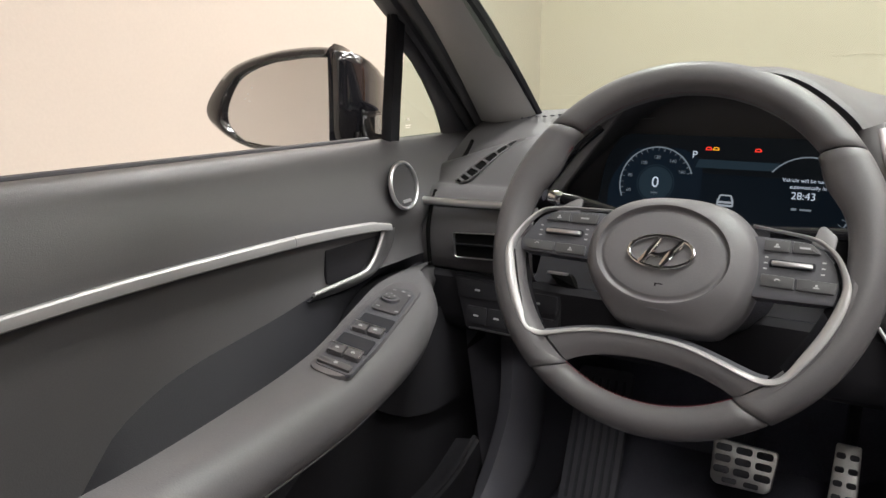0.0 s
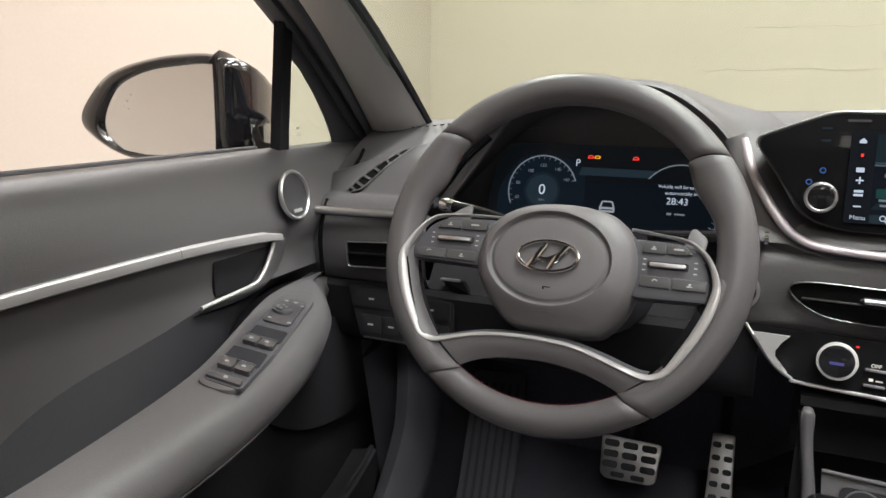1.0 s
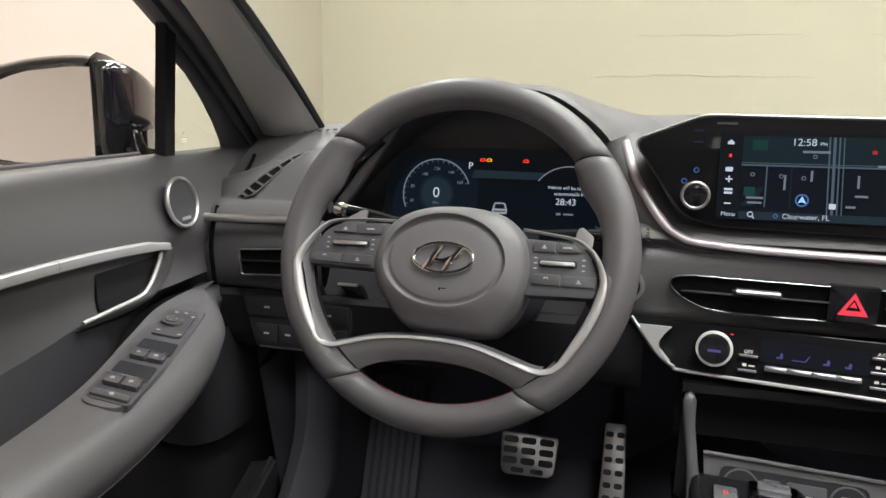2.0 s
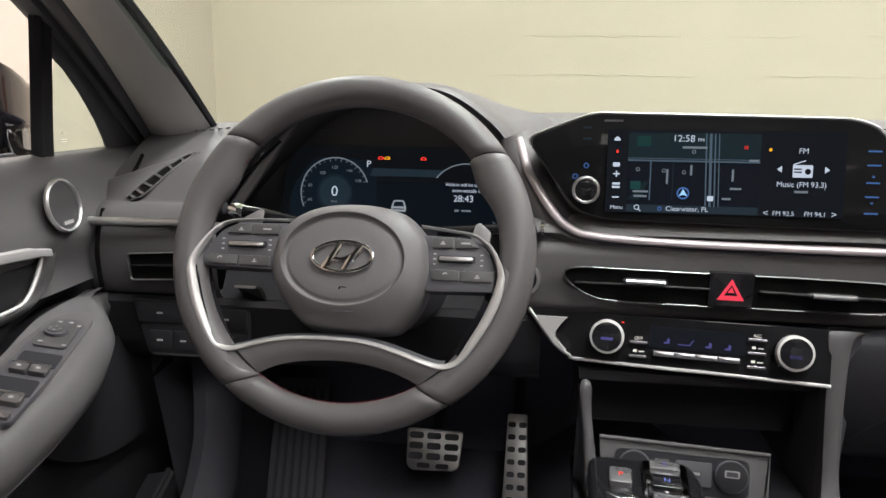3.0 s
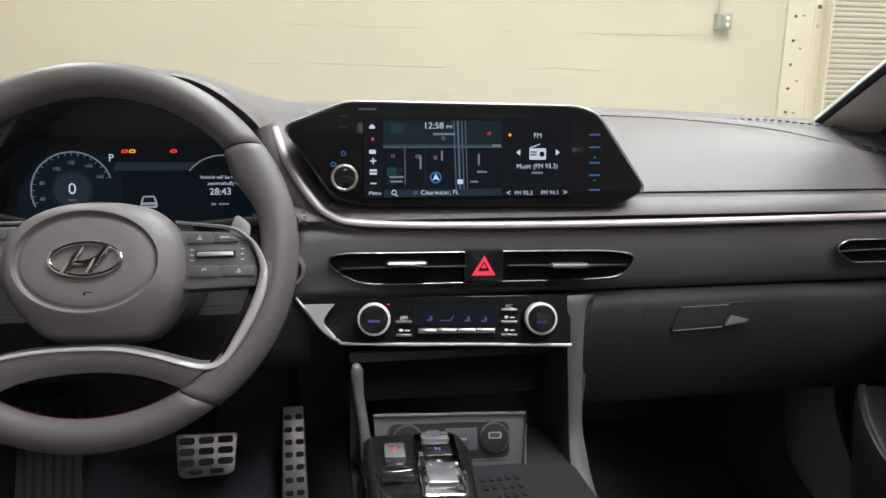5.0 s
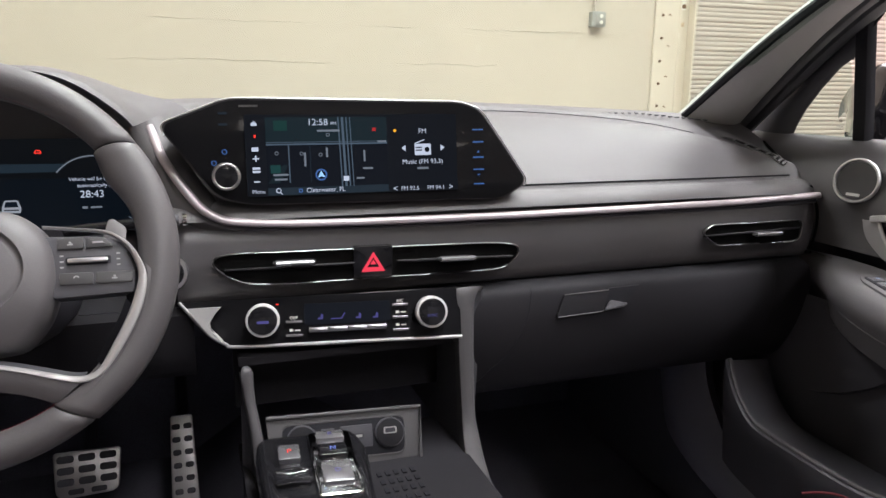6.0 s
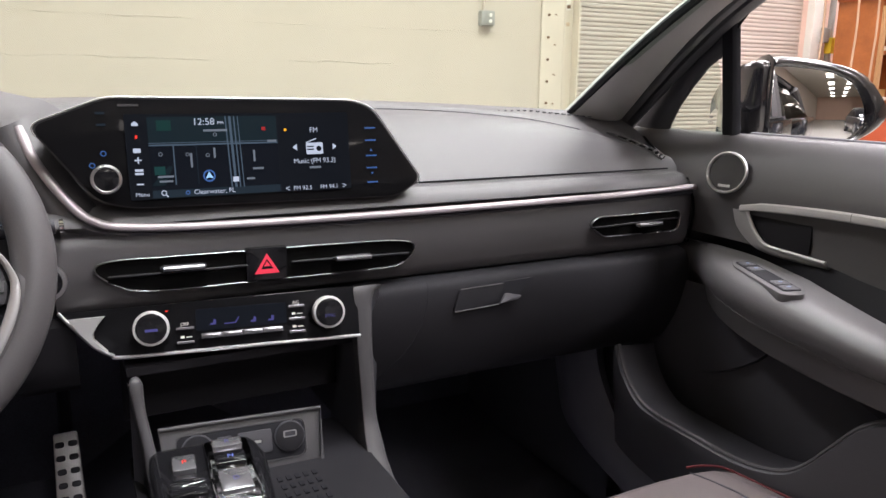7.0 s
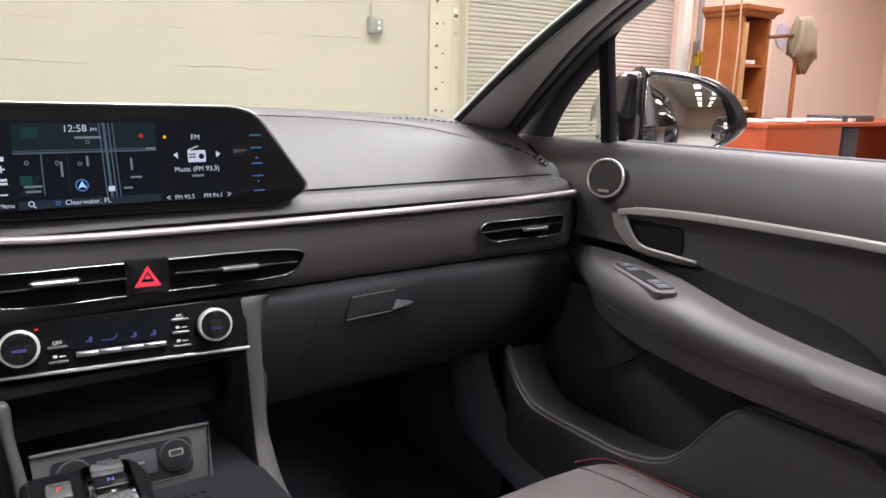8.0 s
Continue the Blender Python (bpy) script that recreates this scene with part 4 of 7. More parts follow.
# ---- outside mirrors ----
def side_mirror(s):
    mi = thing("side_mirror", "glossy black outside mirror with reflecting glass", "side mirror", (s * 0.90, 1.0, 1.0), "side mirrors")
    c = Vector((-1.063, 0.930, 1.07)) if s < 0 else Vector((1.128, 0.930, 1.07))
    fm = basis(c, (0.965, 0.27, 0.0) if s < 0 else (0.875, -0.484, 0.0), (0, 0.04 if s < 0 else 0.038, 1))
    def outline(pts):
        p = smooth_path([(-s * x * (1.04 if s < 0 else 1.0), y, 0) for x, y in pts], 5, closed=True)
        return p if s < 0 else p[::-1]
    gl = outline([(-0.091, -0.031), (-0.085, 0.002), (-0.060, 0.038), (-0.010, 0.060), (0.050, 0.0685), (0.086, 0.069), (0.091, 0.064), (0.091, -0.067), (0.086, -0.073), (0.02, -0.073), (-0.047, -0.070), (-0.076, -0.054)])
    ho = outline([(-0.131, -0.017), (-0.112, 0.022), (-0.076, 0.057), (-0.012, 0.078), (0.050, 0.086), (0.092, 0.085), (0.102, 0.078), (0.102, -0.072), (0.092, -0.079), (0.02, -0.079), (-0.05, -0.079), (-0.108, -0.050)])
    bulge = 0.03 if s < 0 else 0.44
    ys = [p.y for p in gl]
    rows = []
    for y in span(min(ys) + 0.0004, max(ys) - 0.0004, 26):
        cr = sorted(a.x + (b.x - a.x) * (y - a.y) / (b.y - a.y) for a, b in zip(gl, gl[1:] + gl[:1]) if (a.y - y) * (b.y - y) < 0)
        rows.append([fm @ Vector((x, y, -bulge * (x * x + y * y) + bulge * 0.004)) for x in span(cr[0], cr[-1], 30)])
    mg = part("mirror_glass", loft(rows), MIRROR, mi, "reflecting mirror glass", sharp=180)
    rot = fm.to_3x3()
    if mg.data.polygons[30].normal.dot(rot @ Vector((0, 0, 1))) < 0:
        mg.data.flip_normals()
    inv = fm.inverted()
    nv = []
    for v in mg.data.vertices:
        q = inv @ v.co
        nv.append(rot @ Vector((2 * bulge * q.x, 2 * bulge * q.y, 1)).normalized())
    mg.data.normals_split_custom_set_from_vertices(nv)
    if s < 0:
        for dx, dy in ((-0.045, 0.022), (-0.052, 0.012), (-0.058, 0.004), (-0.050, 0.0)):
            part("warning_mark", box((0.0026, 0.002, 0.0004), fm @ T(-s * dx, dy, 0.0006)), SATIN, mi)
    rows = [[fm @ Vector((p.x, p.y, -0.006)) for p in gl], [fm @ Vector((p.x, p.y, 0.004)) for p in gl]]
    for t, z in ((0.25, 0.008), (0.6, 0.006), (1.0, -0.004)):
        rows.append([fm @ Vector((*(p.lerp(q, t)).xy, z)) for p, q in zip(gl, ho)])
    for k, z in ((0.98, -0.03), (0.93, -0.06), (0.80, -0.09), (0.52, -0.112), (0.1, -0.12)):
        rows.append([fm @ Vector((p.x * k + (-s) * 0.02 * (z / -0.12), p.y * k, z)) for p in ho])
    part("housing", loft(rows, ring=True), PAINT, mi, "glossy black mirror housing", sharp=60)
    # inner flank that turns towards the door
    rr = []
    for u, z, t, lo in ((0.096, 0.001, 0.0800, -0.0785), (0.106, 0.005, 0.0802, -0.0785), (0.118, 0.005, 0.0795, -0.0785), (0.130, -0.002, 0.0785, -0.0785), (0.141, -0.013, 0.0735, -0.0780), (0.150, -0.028, 0.0655, -0.0775), (0.156, -0.046, 0.0540, -0.0770), (0.159, -0.066, 0.0380, -0.0765), (0.159, -0.090, 0.0180, -0.0760), (0.150, -0.120, -0.010, -0.0750)):
        h = t - lo
        rr.append([fm @ Vector((u if s < 0 else -u, v, z - q)) for v, q in ((t - 0.012, 0.045), (t - 0.0015, 0.020), (t, 0.008), (t - 0.004, 0.001), (t - 0.016, 0.0), (lo + 0.55 * h, 0.0), (lo + 0.2 * h, 0.0), (lo + 0.03, 0.001), (lo, 0.004), (lo - 0.001, 0.03), (lo + 0.002, 0.09))])
    part("inner_flank", loft(rr), PAINT, mi, "glossy black inner flank", sharp=180)
    part("arm", tube([(s * 0.84, 1.03, 0.985), (s * 0.93, 1.03, 0.985), (s * 1.02, 1.01, 0.99)], 0.03, 0.014, n=12), PAINT, mi)
    part("arm_strip", tube([fm @ Vector(((u if s < 0 else -u), -0.070, z)) for u, z in ((0.10, 0.007), (0.12, 0.005), (0.138, -0.02))], 0.002, n=6), CHROME, mi)
    return mi


side_mirror(-1)
side_mirror(1)


# ---- dashboard ----
REAR = [(0.0, 1.15, 1.063), (0.30, 1.10, 1.060), (0.41, 1.06, 1.056), (0.53, 1.00, 1.044), (0.645, 0.95, 1.017), (0.72, 0.90, 0.990)]


def base_line(x):
    u = x / 0.67
    return 1.30 - 0.22 * u * u, 1.075 - 0.019 * u * u


def pad_profile(x):
    yr, zr = soft_lerp(REAR, abs(x))
    yb, zb = base_line(x)
    out = [(yb + 0.01, zb - 0.02), (yb, zb), (yr + 0.6 * (yb - yr), zr + 0.6 * (zb - zr) + 0.004), (yr + 0.012, zr + 0.004), (yr + 0.004, zr - 0.001), (yr, zr)]
    for s in (0.2, 0.4, 0.6, 0.8, 0.93):
        y = yr + (0.874 - yr) * s
        z = zr + (0.972 - zr) * s + 0.016 * math.sin(math.pi * s) * min(1, (yr - 0.87) / 0.1)
        out.append((y, z))
    out += [(0.874, 0.972), (0.871, 0.9685), (0.868, 0.967), (0.862, 0.9665), (0.850, 0.963), (0.841, 0.957), (0.837, 0.950)]
    return out


def dashboard():
    d = thing("dashboard", "dark grey soft-touch car dashboard with silver trim line", "dashboard", (0, 1.0, 0.9))
    xs = span(-0.205, 0.722, 32)
    part("dash_pad", loft([[(x, y, z) for y, z in pad_profile(x)] for x in xs]), PADV, d, "grained dark grey dash pad", sharp=50)
    part("pad_seam", tube([(x, 0.8735, 0.9728) for x in span(0.20, 0.70, 16)], 0.0011, n=6), MATT, d)
    part("pad_seam", tube([(x, soft_lerp(REAR, x)[0] + 0.003, soft_lerp(REAR, x)[1] + 0.0005) for x in span(0.22, 0.60, 16)], 0.0010, n=6), MATT, d)
    # driver's end and the top behind the cluster hood
    xs = span(-0.722, -0.575, 8)
    part("dash_pad", loft([[(x, y, z) for y, z in pad_profile(x)] for x in xs]), PADV, d, sharp=50)
    xs = span(-0.58, -0.20, 12)
    part("dash_top", loft([[(x, y, z) for y, z in pad_profile(x)[:6]] for x in xs]), PADV, d, sharp=50)
    part("dash_top", loft([[(x, y, z) for y, z in ((1.16, 1.0655), (1.14, 1.062), (1.10, 1.048), (1.05, 1.01), (1.045, 0.95))] for x in (-0.262, -0.235, -0.203)]), PADV, d, sharp=50)
    # fascia under the trim
    def fascia(x):
        return [(0.850, 0.947), (0.846, 0.941), (0.838, 0.936), (0.834, 0.925), (0.833, 0.900), (0.836, 0.872), (0.842, 0.858), (0.852, 0.851), (0.90, 0.848)]
    for a, b in ((-0.175, 0.715), (-0.715, -0.55)):
        part("fascia", loft([[(x, y, z) for y, z in fascia(x)] for x in span(a, b, 20)]), PADV, d, "dark grey dash fascia", sharp=50)
    # bright trim line
    tp = smooth_path([(-0.193, 0.905, 1.050), (-0.180, 0.87, 1.016), (-0.153, 0.846, 0.975), (-0.132, 0.838, 0.956), (-0.099, 0.836, 0.9475), (0.0, 0.834, 0.943), (0.2, 0.833, 0.941), (0.4, 0.833, 0.9415), (0.56, 0.832, 0.943), (0.66, 0.830, 0.946), (0.712, 0.824, 0.949)], 8)
    part("trim_line", tube(tp, 0.0055, 0.0042, up=(0, -0.5, 1), n=10), BRONZE, d, "satin metal trim line")
    tp = [Vector(p) + Vector((0, 0.006, -0.0085)) for p in tp[30:]]
    part("trim_groove", tube(tp, 0.003, 0.004, up=(0, -0.5, 1), n=8), DARK, d)
    part("trim_line", tube(smooth_path([(-0.712, 0.824, 0.949), (-0.676, 0.828, 0.9478), (-0.56, 0.833, 0.9495)], 4), 0.0055, 0.005, up=(0, -0.5, 1), n=10), SATIN, d)
    # band round the screen's driver side
    sb = smooth_path([(-0.200, 0.915, 1.055), (-0.188, 0.88, 1.016), (-0.163, 0.858, 0.972), (-0.139, 0.848, 0.948), (-0.10, 0.846, 0.938)], 6)
    rows = [[p + Vector(o) for o in ((0.026, 0.02, 0.010), (0.014, -0.004, 0.006), (0.0, -0.008, 0.0), (-0.014, 0.0, -0.006), (-0.020, 0.02, -0.010), (-0.020, 0.09, -0.012))] for p in sb]
    part("screen_surround", loft(rows), PADV, d, sharp=50)
    # speaker grilles at the corners
    for s in (-1, 1):
        gb = bmesh.new()
        for i in range(16):
            for j in range(5):
                x, y = 0.50 + i * 0.0105, 1.055 + j * 0.022 - 0.0042 * i + 0.03
                box((0.0032, 0.014, 0.0016), pose(s * x, y, 1.0575 - 0.10 * max(0, x - 0.56) , 0, 0, s * -25), bm=gb)
        part("speaker_grille", gb, HARD, d, "perforated speaker grille")
        # side demister: a dark lens-shaped opening crossed by fins
        if s < 0:
            far = [(0.681, 0.870, 0.9695), (0.675, 0.878, 0.9775), (0.6636, 0.8894, 0.9895), (0.646, 0.9096, 1.0060), (0.631, 0.933, 1.0178), (0.617, 0.945, 1.0232)]
            near = [(0.672, 0.864, 0.9672), (0.660, 0.870, 0.9722), (0.6485, 0.884, 0.9850), (0.6365, 0.9025, 1.0010), (0.6245, 0.926, 1.0150), (0.616, 0.945, 1.0235)]
        else:
            far = [(0.708, 0.888, 0.988), (0.704, 0.894, 0.9925), (0.699, 0.905, 0.9980), (0.6915, 0.926, 1.0050), (0.6775, 0.951, 1.0150), (0.655, 0.971, 1.0232)]
            near = [(0.698, 0.884, 0.984), (0.692, 0.889, 0.9885), (0.686, 0.899, 0.9960), (0.6765, 0.921, 1.0045), (0.6655, 0.945, 1.0130), (0.653, 0.970, 1.0230)]
        far, near = ([Vector((s * p.x, p.y, p.z + 0.0012)) for p in smooth_path(e, 4)] for e in (far, near))
        up = Vector((0, -0.65, 0.76))
        # Flat sheet coloured near-black for the shade inside the opening.
        part("demister_opening", loft([near, far], ring=False), VOID, d, "flat black sheet for the shaded demister opening", recalc=False)
        part("demister_lip", tube([p + up * 0.0008 for p in far], 0.0016, n=6), PADV, d)
        part("demister_lip", tube([p + up * 0.0004 for p in near], 0.0011, n=6), PADV, d)
        for i in range(7):
            k = 2 + i * 2.6
            a0, b0 = near[int(k)].lerp(near[int(k) + 1], k % 1), far[int(k)].lerp(far[int(k) + 1], k % 1)
            t = (far[int(k) + 1] - far[int(k)]).normalized()
            rows = [[e - t * 0.0016, e - t * 0.0016 + up * 0.0026, e + t * 0.0016 + up * 0.0026, e + t * 0.0016] for e in (a0, a0.lerp(b0, 0.5) - up * 0.0008, b0)]
            part("fin", loft(rows, ring=True, caps=True), PADV, d, smooth=False)
        gap = [(0.7045, 0.9575, 1.0168), (0.6975, 0.934, 1.0068), (0.692, 0.905, 0.993), (0.694, 0.872, 0.975), (0.697, 0.846, 0.960), (0.697, 0.832, 0.934), (0.699, 0.829, 0.905), (0.702, 0.838, 0.858)]
        for piece in (gap[:3], gap[4:]):
            line = smooth_path([(s * (x + (0.018 if s > 0 else 0.001)), y - 0.001, z) for x, y, z in piece], 4)
            # Black rod carries the shade of the gap in its colour.
            part("door_gap", tube(line, 0.0028 if s < 0 else 0.0020, n=6), VOID, d, "black rod for the shaded gap beside the door")
    # under-dash panel, driver's side
    prof = [(0.845, 0.853), (0.838, 0.845), (0.842, 0.800), (0.852, 0.775), (0.88, 0.758), (1.0, 0.73)]
    part("knee_panel", loft([[(x, y, z) for y, z in prof] for x in span(-0.70, -0.16, 10)]), GLOVE, d, "black knee panel", sharp=40)
    part("column_shroud", loft([[(x, y, z) for y, z in ((0.96, 0.93), (0.93, 0.922), (0.895, 0.905), (0.872, 0.88), (0.860, 0.862), (0.847, 0.853))] for x in span(-0.555, -0.170, 6)]), GLOVE, d, "black panel behind the steering column", sharp=40)
    # glovebox side
    prof = [(0.846, 0.853), (0.826, 0.848), (0.818, 0.835), (0.816, 0.80), (0.824, 0.755), (0.842, 0.715), (0.87, 0.69), (0.95, 0.67), (1.10, 0.66)]
    SEAM = [(0.60, 0.165), (0.69, 0.170), (0.74, 0.200), (0.76, 0.221), (0.807, 0.243), (0.86, 0.253)]

    def lid_row(u):
        return [(soft_lerp(SEAM, z)[0] + (0.640 - soft_lerp(SEAM, z)[0]) * u, y, z) for y, z in prof]

    prof = [(p.y, p.z) for p in smooth_path([(0, y, z) for y, z in prof], 3)]
    part("glovebox_lid", loft([lid_row(u) for u in span(0, 1, 14)]), GLOVE, d, "black glovebox lid", sharp=40)
    part("lower_panel", loft([[(0.155 + (soft_lerp(SEAM, z)[0] - 0.0002 - 0.155) * u, y, z) for y, z in prof] for u in span(0, 1, 5)]), GLOVE, d, sharp=40)
    part("lid_seam", tube([(soft_lerp(SEAM, z)[0], y - 0.0001, z) for y, z in prof[3:20]], 0.0007, up=(1, 0, 0), n=6), MATT, d)
    part("lower_panel", loft([[(x, y, z) for y, z in prof] for x in span(0.6402, 0.705, 4)]), GLOVE, d, sharp=40)
    gm = basis((0.325, 0.8150, 0.828), (1, 0, 0), (0, 0.10, 1))
    lever = rounded([(-0.042, -0.020), (0.028, -0.018), (0.036, 0.009), (-0.031, 0.008)], 0.003)
    gl = part("glovebox_latch", slab(lever, 0.004, gm @ T(0, 0, 0.003), 0.0015), GLOVE, d)
    part("latch_cup", slab(rounded([(0.036, 0.011), (0.086, 0.012), (0.063, -0.008), (0.031, -0.016)], 0.003), 0.004, gm @ T(0, 0, 0.0006)), MATT, gl)
    part("latch_lip", slab(rounded([(0.027, -0.0175), (0.038, -0.004), (0.064, -0.0105), (0.058, -0.0145)], 0.003), 0.003, gm @ T(0, 0, 0.0030) @ Matrix.Rotation(radians(-12), 4, "X"), 0.001), HARD, gl)
    # Grey rods stand in for highlights on the lever's long edges.
    part("latch_highlight", tube([gm @ Vector(p) for p in ((-0.040, -0.0205, 0.003), (0.027, -0.0185, 0.003))], 0.0008, n=6), GREYP, gl)
    part("latch_highlight", tube([gm @ Vector(p) for p in ((-0.030, 0.0085, 0.003), (0.035, 0.0095, 0.003))], 0.0007, n=6), GREYP, gl)
    return d


dashboard()


# ---- air vents ----
# Dimmed copy of the vents' chrome; less light is put into the colour.
DARKCHROME = mat("dimmed_chrome", (0.30, 0.30, 0.305), 0.28, 1.0, vary=0.05)
VANE = mat("black_vane", (0.007, 0.007, 0.008), 0.4)
VANE.node_tree.nodes["Principled BSDF"].inputs["Specular IOR Level"].default_value = 0.3
def vent(outline, m, slats, label, tabs=(), trim=DARKCHROME):
    v = thing("air_vent", label, "air vent", m.translation, "dashboard air vents")
    # Opening is a flat black plate; the duct's shade is its colour.
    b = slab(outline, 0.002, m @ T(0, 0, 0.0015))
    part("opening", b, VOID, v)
    loop = [m @ Vector((x, y, 0.003)) for x, y in outline]
    part("vent_surround", tube(loop, 0.0009, 0.0022, up=m.col[2][:3], closed=True, n=8), trim, v, "thin silver surround")
    for x0, x1, y0, y1, th in slats:
        c = m @ T((x0 + x1) / 2, (y0 + y1) / 2, 0.004) @ Matrix.Rotation(math.atan2(y1 - y0, x1 - x0), 4, "Z") @ Matrix.Rotation(radians(-25), 4, "X")
        part("vane", box((math.hypot(x1 - x0, y1 - y0), th, 0.006), c, 0.0008), VANE, v)
    for x, y, w in tabs:
        part("vent_tab", tube([m @ Vector((x + w * q, y, 0.010 + z)) for q, z in ((-0.5, -0.003), (-0.47, 0.0), (0.47, 0.0), (0.5, -0.003))], [0.002, 0.0036, 0.0036, 0.002], [0.003, 0.006, 0.006, 0.003], up=m.col[2][:3], n=14), PALE, v, "silver vent tab")
    return v


CM = basis((0.052, 0.8300, 0.893), (1, -0.004, -0.018), (0, 0.02, 1))
vent([(p.x, p.y) for p in smooth_path([(-0.188, 0.008, 0), (-0.172, 0.0178, 0), (-0.10, 0.0185, 0), (0.10, 0.0190, 0), (0.165, 0.0165, 0), (0.181, 0.008, 0), (0.168, -0.009, 0), (0.135, -0.0160, 0), (0.0, -0.0175, 0), (-0.13, -0.0180, 0), (-0.168, -0.009, 0)], 5, closed=True)], CM,
          [(-0.176, -0.03, 0.000, 0.001, 0.0025), (0.022, 0.172, 0.001, 0.0, 0.0025)], "wide black centre air vents in a chrome surround", ((-0.100, 0.0065, 0.044), (0.096, 0.002, 0.046)))
RED = glow("red_print", (0.95, 0.06, 0.10), 0.75)
hz = thing("hazard_switch", "black hazard switch with a red triangle", "switch", (0.05, 0.83, 0.893))
hm = CM @ T(-0.0080, 0.0022, 0.006)
part("switch_face", slab(rounded(rect(0.047, 0.038), 0.002), 0.008, hm, 0.001), GLOSS, hz)
tri = [Vector((0.0, 0.0125)), Vector((0.0145, -0.0115)), Vector((-0.0145, -0.0115))]
for sc, k in ((1.0, 0.50), (0.26, 0.0)):
    b = bmesh.new()
    if k:
        o = [b.verts.new(hm @ Vector((p.x * sc, p.y * sc, 0.0006))) for p in tri]
        i = [b.verts.new(hm @ Vector((p.x * sc * k, p.y * sc * k - 0.0005, 0.0006))) for p in tri]
        for a in range(3):
            b.faces.new((o[a], o[(a + 1) % 3], i[(a + 1) % 3], i[a]))
    else:
        b.faces.new([b.verts.new(hm @ Vector((p.x * sc, p.y * sc, 0.0006))) for p in tri])
    part("triangle", b, RED, hz)
LM = basis((-0.609, 0.8275, 0.8955), (1, 0.03, 0.03), (0, 0.02, 1))
# Brighter surround: the light on the driver's vent is in its colour.
vent(rounded([(-0.048, 0.0155), (0.05, 0.018), (0.05, -0.016), (-0.046, -0.0165)], 0.004), LM, [(-0.045, 0.05, 0.001, 0.001, 0.002)], "black side air vent in a chrome surround", trim=SATIN)
RM = basis((0.598, 0.8250, 0.900), (1, -0.02, 0.0), (0, 0.02, 1))
vent(rounded([(-0.088, 0.0035), (-0.074, 0.0145), (0.078, 0.0145), (0.084, 0.008), (0.080, -0.0145), (0.066, -0.0165), (-0.062, -0.0155)], 0.008), RM, [(-0.085, 0.08, -0.001, 0.003, 0.002)], "black side air vent in a chrome surround", ((0.018, -0.0015, 0.045),))


# ---- instrument cluster and hood ----
BLACKG = mat("display_glass", (0.004, 0.005, 0.008), 0.30, vary=0.05)
BLACKG.node_tree.nodes["Principled BSDF"].inputs["Emission Color"].default_value = (0.6, 0.8, 1.0, 1)
BLACKG.node_tree.nodes["Principled BSDF"].inputs["Emission Strength"].default_value = 0.0035
BLACKG.node_tree.nodes["Principled BSDF"].inputs["Specular IOR Level"].default_value = 0.12
LIT = glow("lit_white", (0.75, 0.85, 1.0), 0.55)
LITDIM = glow("lit_dim_white", (0.55, 0.65, 0.75), 0.22)
LITBLUE = glow("lit_blue", (0.12, 0.30, 0.80), 0.36)
LITRED = glow("lit_red", (1.0, 0.05, 0.03), 0.9)
LITAMBER = glow("lit_amber", (1.0, 0.45, 0.02), 0.8)
LITCAR = glow("lit_car", (0.62, 0.68, 0.75), 0.36)
NAVY = glow("lit_navy", (0.006, 0.012, 0.020), 0.5)
NAVY2 = glow("lit_slate", (0.020, 0.036, 0.050), 0.5)
TEAL = glow("lit_teal", (0.010, 0.024, 0.030), 0.5)
ROAD = glow("lit_road", (0.10, 0.15, 0.20), 0.5)
PURPLE = glow("lit_violet", (0.25, 0.24, 0.80), 0.22)


def flat(poly, m, material, parent, name="graphic", lift=0.0):
    b = bmesh.new()
    b.faces.new([b.verts.new(m @ Vector((x, y, lift))) for x, y in poly])
    return part(name, b, material, parent, smooth=False, recalc=False)


def arc_band(r, w, a0, a1, m, material, parent, lift=0.0, n=36, name="dial_arc"):
    rows = []
    for a in span(radians(a0), radians(a1), n):
        rows.append([m @ Vector((q * math.cos(a), q * math.sin(a), lift)) for q in (r, r - w)])
    return part(name, loft(rows), material, parent, smooth=False, recalc=False)


